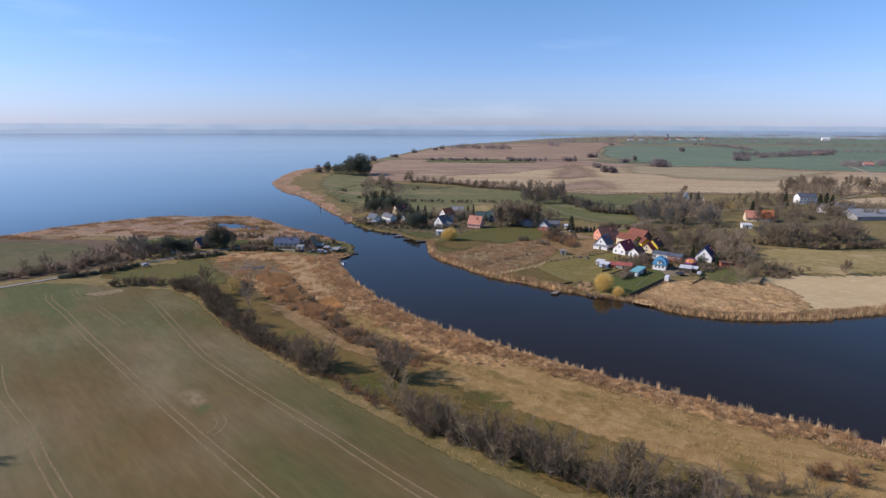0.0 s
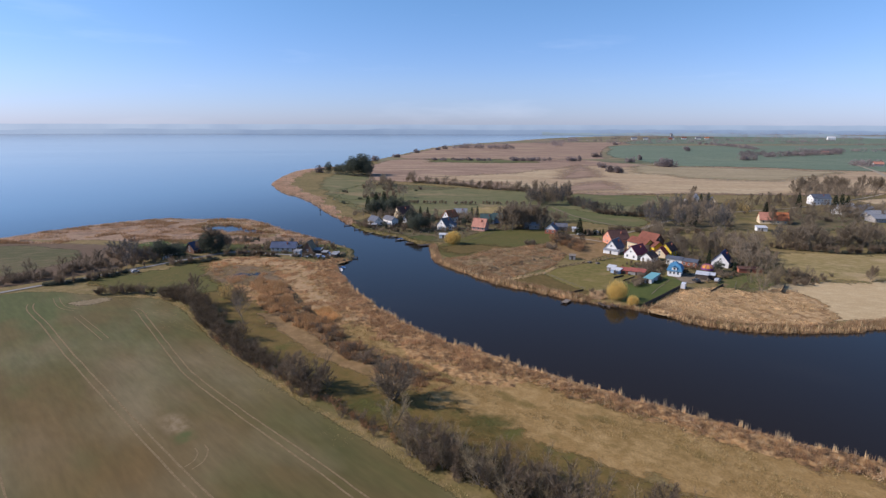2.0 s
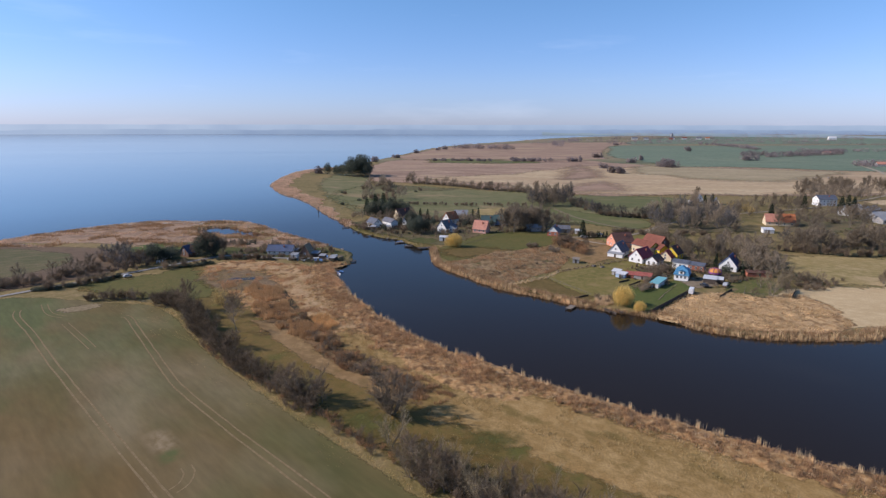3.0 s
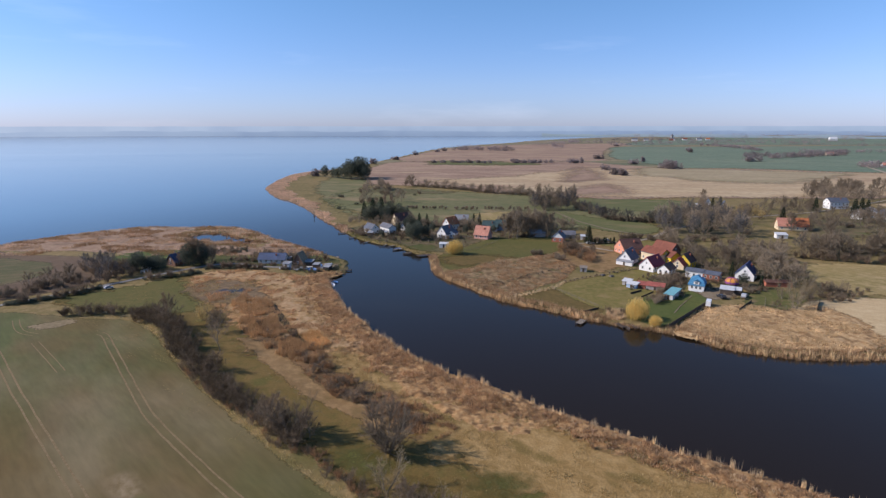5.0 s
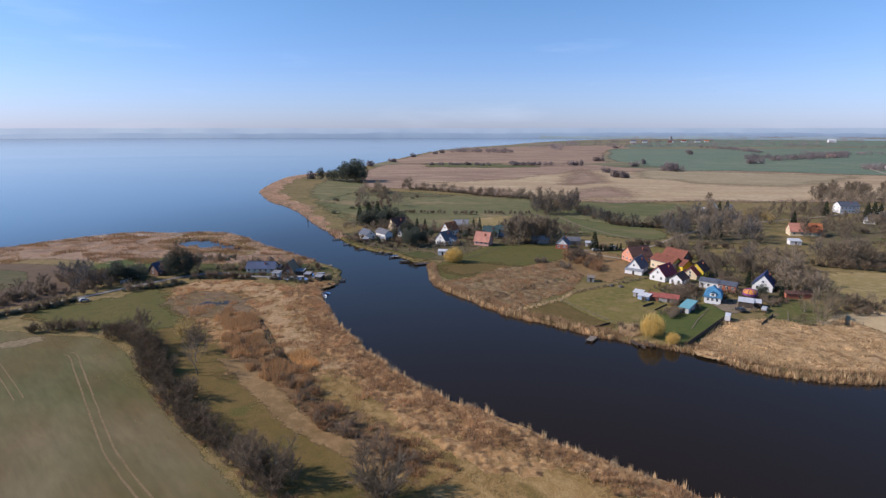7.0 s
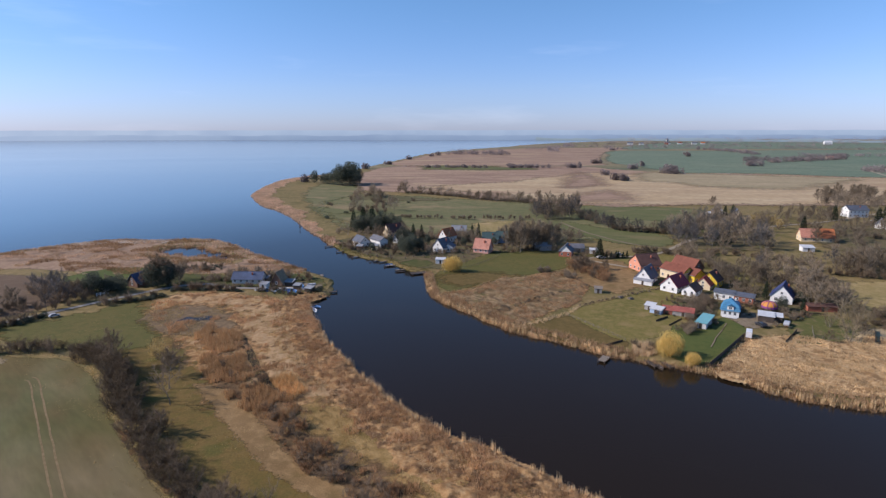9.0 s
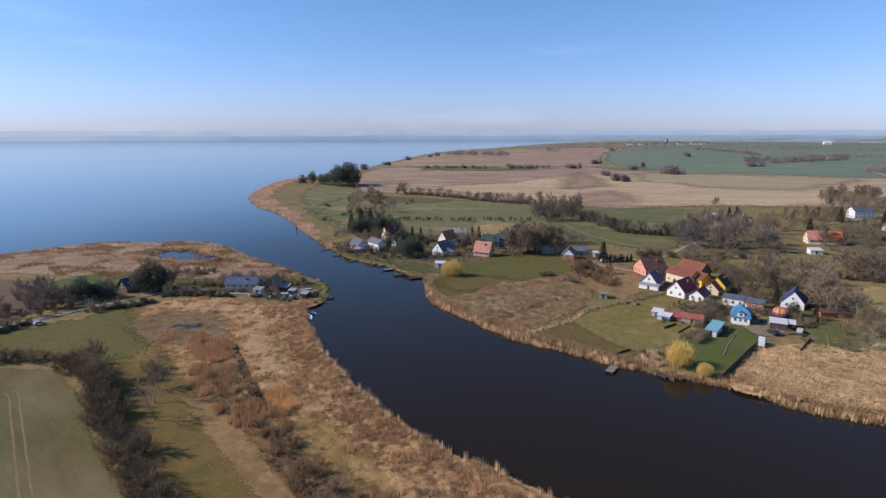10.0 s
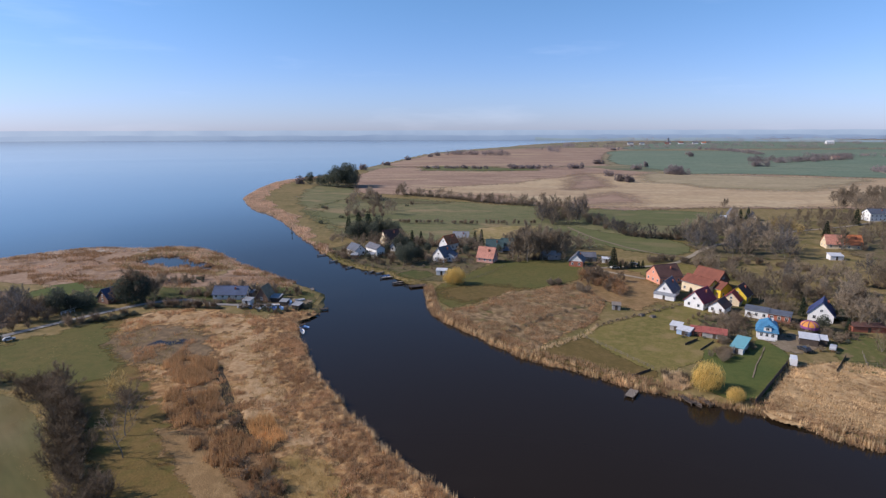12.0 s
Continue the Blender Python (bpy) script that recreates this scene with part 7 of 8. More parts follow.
# the house with the blue hipped roof
blue = thing("house", base_pose((97.2, 247.9), (102.4, 244.9), 7.0) @ Matrix.Diagonal((0.86, 0.86, 0.95, 1)), "white house with a bright blue hipped roof", "house")
part("wall", box(-3.3, 3.3, -3.6, 3.6, -0.3, 2.7), M["white_wall"], blue)
bm = bmesh.new()
low = [bm.verts.new(v) for v in ((-3.8, -4.1, 2.5), (3.8, -4.1, 2.5), (3.8, 4.1, 2.5), (-3.8, 4.1, 2.5))]
mid = [bm.verts.new(v) for v in ((-2.9, -3.1, 4.6), (2.9, -3.1, 4.6), (2.9, 3.1, 4.6), (-2.9, 3.1, 4.6))]
top = [bm.verts.new(v) for v in ((0, -1.2, 6.3), (0, 1.2, 6.3))]
bm.faces.new(low[::-1])
for k in range(4):
    bm.faces.new((low[k], low[(k + 1) % 4], mid[(k + 1) % 4], mid[k]))
bm.faces.new((mid[0], mid[1], top[0])), bm.faces.new((mid[1], mid[2], top[1], top[0])), bm.faces.new((mid[2], mid[3], top[1])), bm.faces.new((mid[3], mid[0], top[0], top[1]))
part("roof", bm, M["blue_tile"], blue)
for x in (-1.8, 0, 1.8):
    window(blue, x, -3.61, 1.5, 1.0, 1.3, 0)
for y in (-1.8, 1.2):
    window(blue, -3.31, y, 1.5, 1.0, 1.3, -90), window(blue, 3.31, y, 1.5, 1.0, 1.3, 90)
dm = box(-1.2, 1.2, -4.0, -2.6, 2.9, 4.3)
part("dormer", dm, M["white_wall"], blue, "white dormer")
window(blue, 0, -4.01, 3.6, 1.2, 1.0, 0)
part("dormer_roof", prism([(-1.5, 4.25), (1.5, 4.25), (0, 5.0)], -4.2, -2.0), M["blue_tile"], blue)
for k in range(9):
    part("baluster", box(-2.4 + k * 0.6 - 0.05, -2.4 + k * 0.6 + 0.05, -5.05, -4.95, -0.1, 1.0), M["frame_white"], blue)
part("terrace_rail", box(-2.6, 2.6, -5.08, -4.92, 1.0, 1.1), M["frame_white"], blue)
part("terrace", box(-2.8, 2.8, -5.2, -3.6, -0.3, 0.15), M["sheet_pale"], blue)
chimney(blue, 1.4, 1.0, 5.6, "white_wall")

shed("boat_shed", "long shed with a turquoise sheet roof", (83.0, 236.4), (85.6, 234.2), 9.5, 2.0, 2.5, "sheet_pale", "turquoise_roof")
shed("shed", "low garden shed with rusty red roofing", (80.6, 248.8), (86.6, 245.6), 4.0, 1.7, 2.3, "grey_wall", "red_sheet")
shed("shed", "low garden shed with faded red roofing", (77.4, 250.6), (80.4, 249.0), 3.6, 1.6, 2.2, "brick_wall", "red_sheet")
shed("shed", "small patched shack with pale roofing", (73.6, 251.8), (76.6, 249.0), 3.0, 1.7, 2.2, "blue_wall", "sheet_pale")
shed("shed", "small shack with pale felt roofing", (73.0, 255.4), (75.6, 253.4), 3.0, 1.8, 2.3, "grey_wall", "sheet_pale")
shed("carport", "grey flat-roofed timber carport", (107.4, 242.2), (111.6, 239.8), 5.0, 2.2, 2.5, "wood_dark", "sheet_pale", "carport", False)
shed("carport", "small grey flat-roofed store", (111.8, 241.8), (114.6, 240.2), 3.8, 2.0, 2.3, "wood_dark", "sheet_pale", "shed", False)
house("house", "white gabled house with a dark blue roof", (124.6, 264.4), (130.4, 259.9), 8.5, 2.7, 4.2, "white_wall", "navy_tile", 2, 3)
shed("shed", "long low brick garden shed", (131.5, 252.5), (141.5, 251.0), 3.2, 1.9, 2.3, "brick_wall", "brown_tile")
shed("hut", "small grey fishing hut among reeds", (60.4, 276.4), (63.2, 275.6), 2.6, 1.9, 2.3, "grey_wall", "wood_grey", "hut")

# a round garden pavilion
pav = thing("pavilion", pose(117.2, 252.4, LAND), "round pavilion with an orange domed roof and purple valance", "pavilion")
bm = bmesh.new()
bmesh.ops.create_uvsphere(bm, u_segments=16, v_segments=8, radius=2.6, matrix=Matrix.Translation((0, 0, 2.3)) @ Matrix.Diagonal((1, 1, 0.62, 1)))
bmesh.ops.bisect_plane(bm, geom=bm.verts[:] + bm.edges[:] + bm.faces[:], plane_co=(0, 0, 2.3), plane_no=(0, 0, -1), clear_outer=True)
part("roof", bm, M["orange_cloth"], pav)
bm = bmesh.new()
bmesh.ops.create_cone(bm, cap_ends=False, segments=16, radius1=2.7, radius2=2.64, depth=0.8, matrix=Matrix.Translation((0, 0, 1.95)))
part("valance", bm, M["purple_cloth"], pav)
for k in range(8):
    a = radians(45 * k)
    bm = bmesh.new()
    for j in range(4):
        u, v = radians(22.5 * j), radians(22.5 * (j + 1))
        rod(bm, (2.65 * math.cos(a) * math.cos(u), 2.65 * math.sin(a) * math.cos(u), 2.3 + 1.66 * math.sin(u)), (2.65 * math.cos(a) * math.cos(v), 2.65 * math.sin(a) * math.cos(v), 2.3 + 1.66 * math.sin(v)), 0.11, 0.11, 5)
    part("rib", bm, M["purple_cloth"], pav)
bm = bmesh.new()
bmesh.ops.create_cone(bm, cap_ends=True, segments=16, radius1=2.2, radius2=2.2, depth=1.7, matrix=Matrix.Translation((0, 0, 0.8)))
part("wall", bm, M["wood_grey"], pav)

# farther houses to the east
long_house("farm_barn", "farm building with a bright orange tiled roof", (219.6, 377.1), 13.5, -4.0, 8.6, 9.5, 2.8, 4.6, "cream_wall", "orange_tile", front=2, sides=2)
long_house("farm_barn", "farm building with a faded brownish pink roof", (211.3, 379.6), 13.5, -4.0, 8.5, 9.2, 2.7, 4.4, "cream_wall", "pink_tile", front=2, sides=2, stack=False)
shed("shed", "tumbledown pale garden shed", (194.5, 352.5), (200.5, 351.5), 4.0, 2.2, 3.0, "white_wall", "sheet_pale")
long_house("farmhouse", "white farmhouse with a dark roof", (305.5, 470.0), 13.3, -0.5, 14.5, 9.0, 5.6, 2.8, "white_wall", "slate_blue", front=2, sides=5)
house("house", "small white gabled house among trees", (287.5, 421.0), (293.0, 417.5), 9.0, 3.2, 3.6, "white_wall", "grey_tile")
for k in range(2):
    long_house("stable", "long stable with a white sheet roof", (300 + 7 * k, 428 - 8 * k), 17.0, 9.0, 22.0, 9.0, 3.2, 2.4, "grey_wall", "sheet_pale" if k == 0 else "felt_grey", front=1, sides=6, stack=False, category="stable")
long_house("stable", "long low grey farm stable", (300, 402), 30.0, -4.0, 30.0, 10.0, 3.0, 2.2, "grey_wall", "felt_grey", front=1, sides=7, stack=False, category="stable")
long_house("stable", "long low grey farm stable", (292, 384), 34.0, 2.0, 24.0, 9.0, 2.8, 2.0, "grey_wall", "felt_grey", front=1, sides=7, stack=False, category="stable")
house("house", "white gabled house beside conifers", (212.0, 483.5), (217.0, 482.5), 9.0, 3.0, 4.0, "white_wall", "grey_tile")
long_house("outbuilding", "low white farm outbuilding", (203.0, 478.0), 7.0, -0.5, 7.0, 4.0, 2.2, 1.0, "white_wall", "sheet_pale", stack=False, sides=2)
house("outbuilding", "small dark outbuilding with a pale gable", (222.0, 475.0), (226.0, 473.5), 7.0, 2.6, 3.0, "cream_wall", "grey_tile", stack=False)
for x, y, s, wl, rf in ((850, 1280, 14, "cream_wall", "pink_tile"),
                        (690, 912, 14, "grey_wall", "pink_tile"), (728, 902, 11, "white_wall", "grey_tile"), (470, 560, 11, "white_wall", "grey_tile"),
                        (500, 575, 12, "cream_wall", "orange_tile"), (440, 548, 10, "white_wall", "brown_tile"), (640, 700, 12, "white_wall", "brown_tile"),
                        (1010, 2560, 22, "white_wall", "grey_tile"), (1080, 2590, 20, "white_wall", "red_tile"), (1130, 2560, 22, "white_wall", "grey_tile"), (1190, 2600, 18, "white_wall", "orange_tile"),
                        (820, 2500, 24, "white_wall", "grey_tile"), (880, 2520, 20, "white_wall", "grey_tile"), (1700, 2520, 30, "white_wall", "sheet_pale"), (1000, 2540, 16, "brick_wall", "red_tile")):
    long_house("house", "distant pale house with a pitched roof", (x, y), 1.0, -0.25, s, s * 0.6, s * 0.28, s * 0.25, wl, rf, front=1, sides=3, stack=False)
tower = thing("church_tower", pose(1025, 2575, LAND), "distant square grey church tower", "church")
part("wall", box(-4, 4, -4, 4, -0.3, 22), M["grey_wall"], tower)
part("roof", rod(bmesh.new(), (0, 0, 22), (0, 0, 30), 5.6, 0.2, 4), M["grey_tile"], tower)

# the river-mouth hamlet
house("house", "white house with a slate-blue roof by the water", (-46.4, 366.2), (-41.8, 369.6), 9.5, 3.0, 2.6, "white_wall", "slate_blue", 2, 3)
house("house", "long white two-storey house with a dark roof", (-35.4, 364.6), (-31.4, 367.6), 11.0, 4.0, 1.8, "white_wall", "grey_tile", 2, 4)
house("house", "cream gabled house with brown-red tiles", (-37.2, 399.8), (-32.6, 393.4), 10.0, 3.4, 4.6, "cream_wall", "brown_tile", 2, 3)
house("hut", "small white gabled garden hut", (-29.6, 378.6), (-26.8, 377.8), 5.0, 2.6, 2.0, "white_wall", "grey_tile", 1, 1, stack=False)
shed("summer_house", "tan summer house at the garden edge", (-40.2, 361.5), (-36.4, 360.5), 3.0, 2.2, 2.6, "cream_wall", "felt_grey")
shed("summer_house", "brown boarded garden summer house", (-48.2, 360.5), (-45.0, 360.0), 3.0, 2.0, 2.5, "brown_wall", "felt_grey")
house("house", "white house with a grey roof and balcony", (-6.0, 355.2), (-0.4, 350.6), 8.5, 3.0, 4.2, "white_wall", "grey_tile", 2, 3)
house("house", "white wing with a glazed front", (0.2, 354.0), (4.8, 352.6), 6.0, 3.0, 1.4, "white_wall", "slate_blue", 3, 2, stack=False)
house("house", "white gabled house with a red roof", (-2.6, 381.4), (1.8, 377.2), 9.0, 4.0, 4.0, "white_wall", "orange_tile", 2, 3)
long_house("house", "cream house with a grey hipped roof", (5.5, 399.2), 8.0, -0.6, 9.0, 7.0, 3.4, 2.8, "cream_wall", "felt_grey", sides=3)
long_house("house", "pink house under a broad pinkish tiled roof", (16.0, 352.6), 7.4, -3.6, 8.6, 7.0, 2.6, 4.6, "pink_wall", "pink_tile", sides=3)
long_house("house", "white house with dark green tiles", (22.6, 374.6), 9.0, -1.0, 9.0, 7.0, 3.0, 3.4, "white_wall", "green_tile", sides=3)
long_house("house", "white house with a dark green roof", (31.0, 378.6), 6.0, -1.0, 7.0, 7.0, 3.2, 3.0, "blue_wall", "green_tile", sides=2)
shed("boat_house", "white boat house beside the willow", (-4.2, 327.0), (0.4, 326.4), 3.0, 2.2, 2.6, "white_wall", "sheet_pale", "shed")
house("house", "brick and white cottage with a grey roof", (60.0, 342.6), (66.0, 340.2), 8.0, 2.8, 3.2, "brick_wall", "grey_tile", 2, 2, gable="white_wall")
long_house("outbuilding", "low grey village outbuilding", (66.6, 352.6), 8.0, -1.0, 9.0, 5.0, 2.6, 1.6, "grey_wall", "grey_tile", stack=False, sides=2)
long_house("outbuilding", "low outbuilding with a pale roof", (50.0, 356.0), 8.0, 0.4, 9.0, 5.0, 2.6, 1.4, "grey_wall", "felt_grey", stack=False, sides=2)
shed("shed", "small white shed by the road", (78.0, 349.0), (82.0, 348.0), 3.0, 2.1, 2.5, "white_wall", "sheet_pale")

# the cottage point
long_house("house", "long low house with a blue tiled roof", (-91.5, 291.6), 14.6, -0.6, 13.0, 6.0, 2.2, 2.4, "white_wall", "faded_blue_tile", sides=5)
house("boat_house", "steep thatched hut on the point", (-74.0, 288.2), (-68.6, 287.2), 6.0, 1.4, 4.6, "brown_wall", "thatch", 1, 1, stack=False, attic=False)
house("cottage", "small dark cottage with a blue roof behind evergreens", (-134.5, 288.5), (-129.0, 286.0), 7.0, 2.2, 3.2, "brown_wall", "faded_blue_tile", 1, 2)
house("cottage", "little white-gabled cabin under dark trees", (-143.0, 282.2), (-139.0, 280.4), 5.0, 1.9, 2.2, "white_wall", "grey_tile", 1, 1, stack=False, attic=False)
shed("shed", "grey board shed in the point garden", (-80.5, 294.5), (-77.0, 294.0), 3.0, 1.9, 2.4, "wood_grey", "felt_grey")
shed("shed", "small dark tool shed by the yard", (-63.0, 283.0), (-60.4, 282.4), 2.4, 1.8, 2.2, "wood_dark", "felt_grey")
shed("shed", "low dark boat store near the landing", (-57.6, 279.6), (-54.8, 278.4), 2.6, 1.6, 2.1, "wood_dark", "felt_grey")
shed("shed", "dark low shed beside the thatched hut", (-68.0, 288.0), (-64.6, 287.4), 3.5, 1.8, 2.3, "wood_dark", "felt_grey")
shed("shed", "low white-walled store on the point", (-77.5, 284.4), (-74.4, 283.8), 3.0, 1.9, 2.3, "white_wall", "felt_grey")


# ---- jetties, boats, fences, vehicles ----
def jetty(x, y, turn, length, wide, label, mat="wood_grey"):
    j = thing("jetty", pose(x, y, 0, 0, 0, turn), label, "jetty")
    n = max(3, int(length / 0.42))
    plank = box(-wide / 2, wide / 2, -0.18, 0.18, 0.55, 0.63)
    me = bpy.data.meshes.new("plank")
    plank.to_mesh(me), plank.free(), me.materials.append(M[mat])
    for k in range(n):
        p = part("plank", me, None, j)
        p.matrix_basis = pose(float(rng.normal(0, 0.02)), (k + 0.5) * length / n, 0, 0, 0, float(rng.normal(0, 1)))
    for s in (-1, 1):
        part("beam", box(s * wide * 0.4 - 0.08, s * wide * 0.4 + 0.08, 0, length, 0.38, 0.55), M["wood_dark"], j)
        for k in range(max(2, int(length / 2.2) + 1)):
            yy = k * length / max(1, int(length / 2.2))
            part("post", rod(bmesh.new(), (s * wide * 0.46, yy, -1.6), (s * wide * 0.46, yy, 1.0), 0.11, 0.1), M["wood_dark"], j)
    return j


def boat(x, y, turn, length, mat, label, z=0.0):
    b = thing("rowing_boat", pose(x, y, z, 0, 0, turn), label, "boat")
    bm = bmesh.new()
    rings = []
    for k in range(7):
        t = k / 6
        w = 0.75 * math.sin(min(1, 0.35 + t * 0.9) * math.pi * 0.5) * (1 - max(0, t - 0.55) ** 2 * 4.6)
        yy = (t - 0.5) * length
        up = 0.15 * max(0, t - 0.5) * 2
        rings.append([bm.verts.new(c) for c in ((-w, yy, 0.5 + up), (-w * 0.75, yy, 0.05), (0, yy, -0.1), (w * 0.75, yy, 0.05), (w, yy, 0.5 + up), (w * 0.85, yy, 0.45 + up), (0, yy, 0.12), (-w * 0.85, yy, 0.45 + up))])
    for r, q in zip(rings, rings[1:]):
        for k in range(8):
            bm.faces.new((r[k], r[(k + 1) % 8], q[(k + 1) % 8], q[k]))
    bm.faces.new(rings[0]), bm.faces.new(rings[-1][::-1])
    bmesh.ops.recalc_face_normals(bm, faces=bm.faces)
    part("hull", bm, M[mat], b)
    for k in (-0.15, 0.2):
        part("thwart", box(-0.6, 0.6, k * length - 0.12, k * length + 0.12, 0.34, 0.4), M["wood_grey"], b)
    return b


def car(x, y, turn, mat, label, van=False):
    c = thing("van" if van else "car", pose(x, y, LAND + 0.2, 0, 0, turn), label, "van" if van else "car")
    if van:
        ol = [(-2.5, 0.35), (2.5, 0.35), (2.5, 1.05), (2.0, 1.2), (1.4, 2.2), (-2.5, 2.25)]
    else:
        ol = [(-2.1, 0.3), (2.1, 0.3), (2.15, 0.75), (1.1, 0.92), (0.5, 1.42), (-1.2, 1.45), (-1.9, 0.98), (-2.15, 0.9)]
    bm = prism(ol, -0.85, 0.85)
    bmesh.ops.bevel(bm, geom=bm.edges[:], offset=0.06, segments=2, affect="EDGES", clamp_overlap=True)
    part("body", bm, M[mat], c)
    if van:
        part("windscreen", prism([(1.47, 2.1), (1.95, 1.3), (1.99, 1.3), (1.51, 2.1)], -0.72, 0.72), M["glass"], c)
        part("side_window", box(0.4, 1.3, -0.87, 0.87, 1.35, 1.95), M["glass"], c)
    else:
        part("side_window", prism([(0.85, 0.95), (0.42, 1.35), (-1.1, 1.37), (-1.6, 0.98)], -0.87, 0.87), M["glass"], c)
        part("windscreen", prism([(1.0, 0.98), (0.52, 1.4), (0.56, 1.42), (1.06, 0.98)], -0.7, 0.7), M["glass"], c)
    for wx in (-1.35, 1.35):
        for wy in (-0.8, 0.8):
            part("wheel", rod(bmesh.new(), (wx, wy - 0.1, 0.32), (wx, wy + 0.1, 0.32), 0.32, 0.32, 12), M["tyre"], c)
    return c


def fence(line, label, high=1.2, step=2.4):
    p = along(line, step, 0.0)
    f = thing("fence", pose(float(p[0][0]), float(p[0][1]), LAND), label, "fence")
    o = p - p[0]
    for k, (x, y) in enumerate(o):
        part("post", rod(bmesh.new(), (x, y, -0.3), (x, y, high), 0.06, 0.055), M["wood_grey"], f)
        if k:
            for z in (0.45, 0.95):
                part("rail", rod(bmesh.new(), (*o[k - 1], z), (x, y, z), 0.03, 0.03, 4), M["wood_grey"], f)
    return f


def board_fence(line, label, high=1.5):
    p = along(line, 1.9, 0.0)
    f = thing("board_fence", pose(float(p[0][0]), float(p[0][1]), LAND), label, "fence")
    o = p - p[0]
    for k, (x, y) in enumerate(o):
        part("post", rod(bmesh.new(), (x, y, -0.3), (x, y, high + 0.1), 0.07, 0.07), M["wood_dark"], f)
        if k:
            u = o[k] - o[k - 1]
            w, a = float(np.linalg.norm(u)), math.degrees(math.atan2(u[1], u[0]))
            panel = part("panel", box(0.08, w - 0.08, -0.02, 0.02, 0.05, high - float(rng.uniform(0, 0.12))), M["wood_dark"], f)
            panel.matrix_basis = pose(float(o[k - 1][0]), float(o[k - 1][1]), 0, 0, 0, a)
    return f


def railing(x, y, turn, length, label):
    """A short white footbridge rail."""
    r = thing("railing", pose(x, y, LAND, 0, 0, turn), label, "railing")
    for k in range(int(length / 1.5) + 1):
        part("post", box(k * 1.5 - 0.08, k * 1.5 + 0.08, -0.08, 0.08, -0.2, 1.3), M["frame_white"], r)
    for z in (0.6, 1.2):
        part("rail", box(0, length, -0.05, 0.05, z, z + 0.12), M["frame_white"], r)
    return r


railing(-138.6, 273.6, 60, 4.5, "white bridge railing beside the lane")
for x, y, turn in ((-73.5, 281.6, 20), (-70.6, 280.4, 50), (-67.4, 281.0, 80), (-64.0, 279.4, 10), (-76.4, 281.2, 100), (-61.5, 279.6, 30), (-58.2, 282.6, 70), (-60.2, 286.6, 15), (-56.4, 285.2, 60), (-65.2, 283.2, 95), (-57.0, 289.5, 120)):
    boat(x, y, turn, 3.8, "car_white" if turn > 40 else "blue_boat", "small boat laid up ashore", LAND + 0.1)
jetty(46.6, 213.6, 144, 4.5, 2.2, "small grey wooden landing stage")
jetty(57.2, 210.6, 196, 4.6, 1.4, "dark wooden jetty by the willow", "wood_dark")
jetty(61.4, 209.4, 196, 4.2, 1.4, "dark wooden jetty by the willow", "wood_dark")
for x, y, turn, length in ((-19, 318, 120, 6), (-24, 326, 110, 7), (-29, 335, 120, 5), (-34, 337.5, 150, 4), (-45, 346, 130, 5), (-55, 359, 120, 5), (-64, 373, 120, 5)):
    jetty(x, y, turn, length * 0.8, 0.9, "narrow garden jetty with posts")
jetty(-12, 313, 200, 3.5, 9.0, "dark timber quay at the inlet", "wood_dark")
jetty(-55.5, 305, 20, 3.5, 1.5, "small pale jetty on the point")
jetty(-47.5, 280, -70, 3.0, 1.4, "small jetty on the point", "wood_dark")
jetty(-52.5, 262.0, -60, 4.0, 1.3, "landing stage with blue boats", "wood_dark")
for x, y, turn, mat in ((-50.0, 259.8, 40, "blue_boat"), (-49.2, 262.4, 60, "blue_boat"), (-48.6, 257.6, 20, "car_white"), (-20.6, 314.5, 100, "wood_dark"), (-26.8, 326.2, 115, "car_white"), (-27.2, 328.6, 130, "blue_boat"),
                        (59.4, 206.8, 190, "wood_dark")):
    boat(x, y, turn, 4.2, mat, {"blue_boat": "small bright blue rowing boat", "car_white": "small white rowing boat"}.get(mat, "small dark wooden rowing boat"))
board_fence([(72, 242), (79, 247)], "low dark board screen in the garden", 0.8)
board_fence([(75, 238), (82, 244.5)], "low dark board screen in the garden", 0.6)
board_fence([(48, 220), (56, 225)], "low dark board screen by the water", 0.7)
board_fence([(72.6, 204.8), (81, 213.4), (95.4, 228.2)], "dark board fence along the lawn")
fence([(0, 309), (16, 324), (30, 345)], "pasture fence of wooden posts")
fence([(43, 249.5), (56, 224.5)], "low garden fence of wooden posts", 0.9, 2.0)
fence([(116, 226), (122, 236)], "garden fence of wooden posts")
fence([(116, 226), (142, 222)], "garden fence of wooden posts")
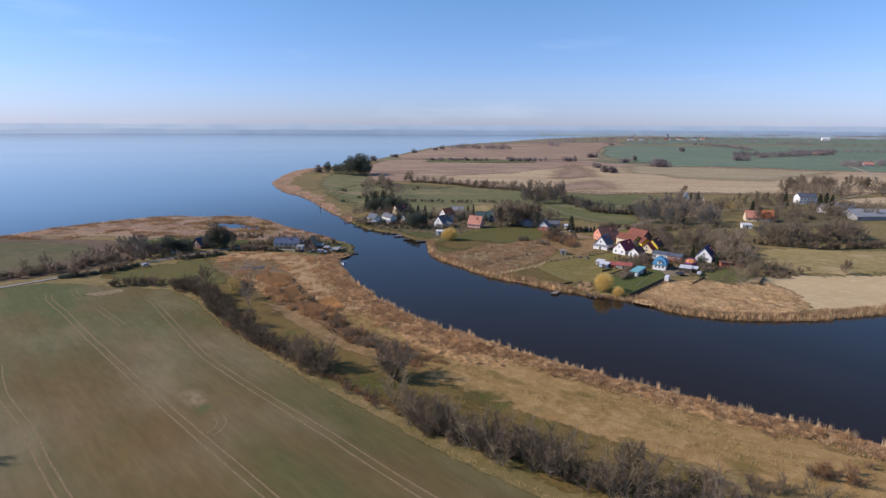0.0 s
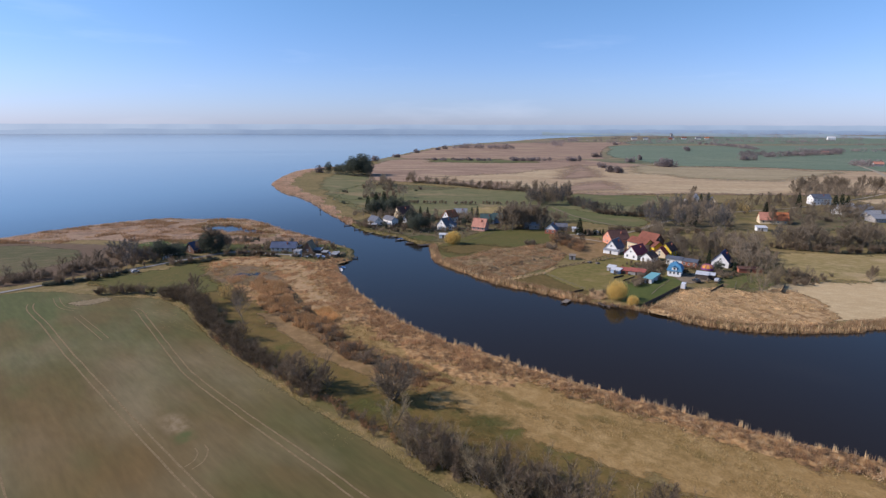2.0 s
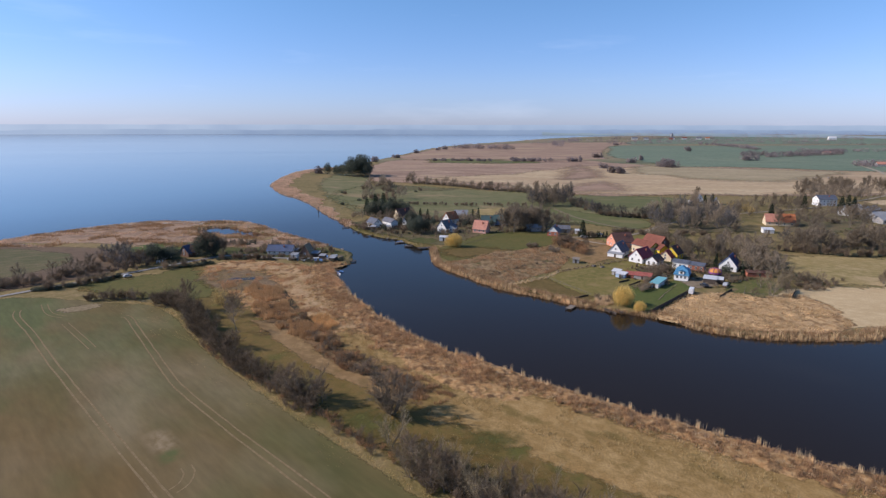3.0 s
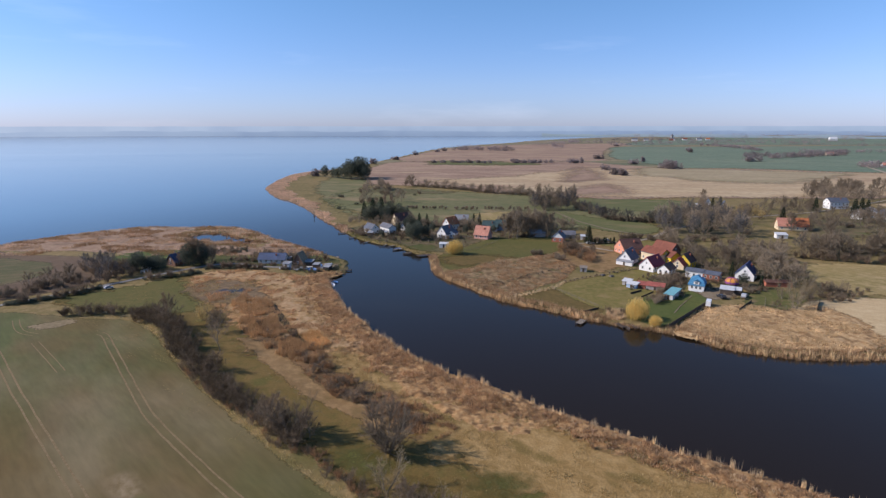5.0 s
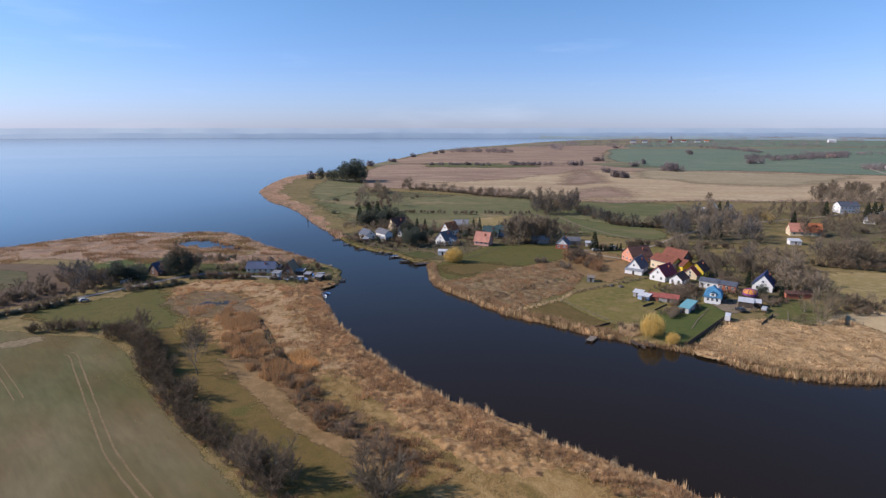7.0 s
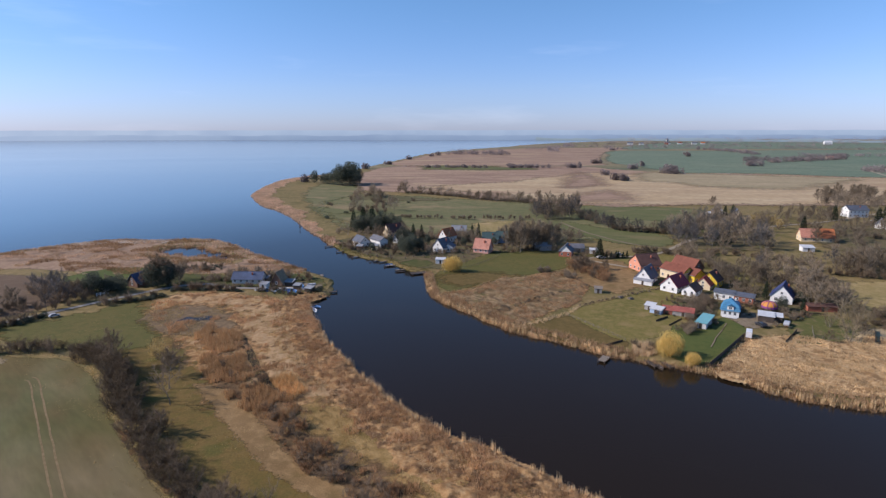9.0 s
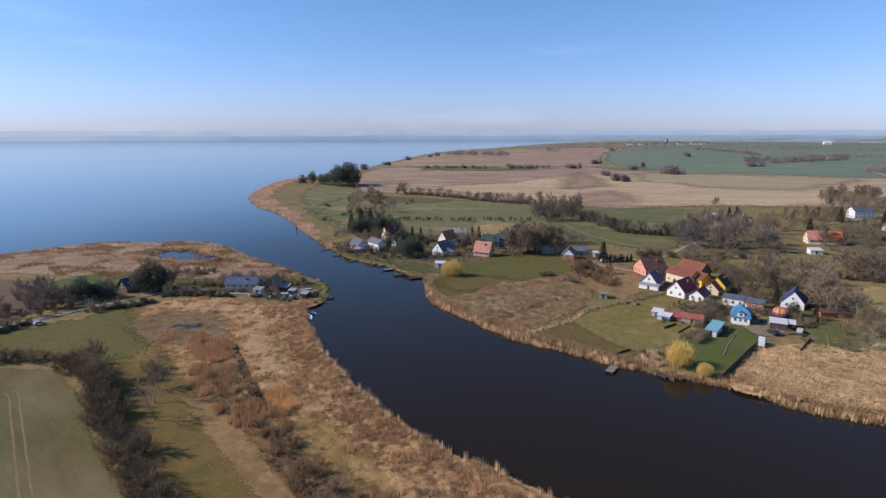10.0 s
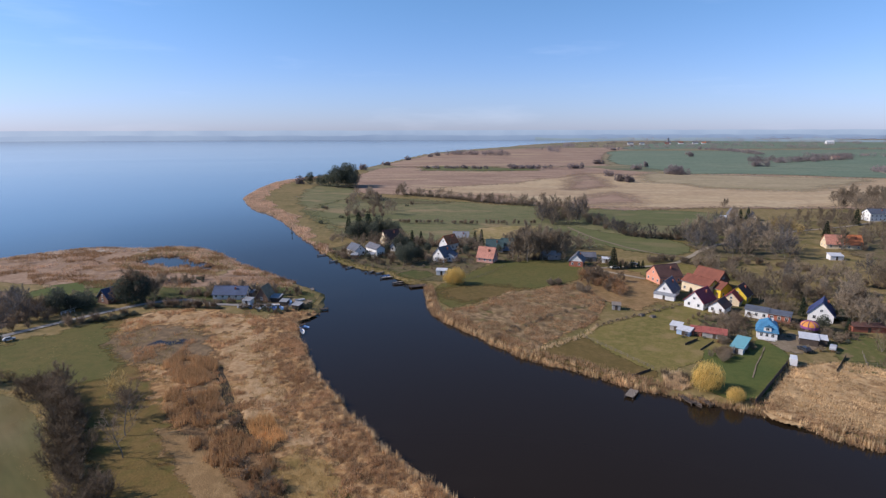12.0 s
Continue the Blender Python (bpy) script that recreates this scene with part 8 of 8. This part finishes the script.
def log_pile(x, y, turn, length, label):
    """Logs stacked in three courses between two stakes."""
    pile = thing("log_pile", pose(x, y, LAND, 0, 0, turn), label, "logs")
    for row in range(3):
        for k in range(6 - row):
            bm = rod(bmesh.new(), (-length / 2 + float(rng.uniform(-0.1, 0.1)), k * 0.3 + row * 0.15, 0.14 + row * 0.26), (length / 2 + float(rng.uniform(-0.1, 0.1)), k * 0.3 + row * 0.15, 0.14 + row * 0.26), 0.15, 0.14, 7)
            part("log", bm, M["wood_grey"], pile)
    for y0 in (-0.2, 1.72):
        part("stake", rod(bmesh.new(), (0, y0, -0.2), (0, y0, 1.0), 0.04, 0.04), M["wood_dark"], pile)
    return pile


for x, y, turn in ((69.0, 268.8, 30), (72.4, 267.2, 20), (92.5, 258.0, 60), (98.0, 262.0, 110), (-71.0, 283.4, 40), (106.0, 247.5, 80)):
    log_pile(x, y, turn, 1.6, "small stack of grey firewood logs")
board_fence([(104.6, 222.0), (109.5, 227.0), (114.4, 232.0)], "dark board fence round a vegetable plot", 1.0)
board_fence([(132.5, 222.0), (137.5, 228.5), (141.5, 234.0)], "dark board fence beside dry grass", 1.2)
car(96.2, 227.6, 60, "car_white", "white delivery van beside the fence", True)
car(105.4, 236.8, 95, "car_dark", "dark car beside the carport")
car(114.8, 237.8, 50, "car_silver", "silver car by the store")
small_car = car(-138.6, 249.0, 48, "car_silver", "small silver car on the lane")
small_car.matrix_basis = small_car.matrix_basis @ Matrix.Diagonal((0.78, 0.82, 0.85, 1))
car(80.5, 336.8, 10, "car_white", "white car on the village road")
car(92.0, 343.4, 5, "car_silver", "silver car on the village road")
car(119.0, 296.5, 20, "car_silver", "silver car in the farm yard")
buoy = thing("channel_marker", pose(-98.5, 438.5, 0), "dark post marking the channel", "marker")
part("pole", rod(bmesh.new(), (0, 0, -1.5), (0, 0, 3.2), 0.2, 0.16, 8), M["buoy_dark"], buoy)
part("topmark", rod(bmesh.new(), (0, 0, 3.2), (0, 0, 4.2), 0.45, 0.1, 8), M["buoy_dark"], buoy)
part("base", rod(bmesh.new(), (0, 0, -0.4), (0, 0, 0.5), 0.6, 0.5, 10), M["buoy_dark"], buoy)
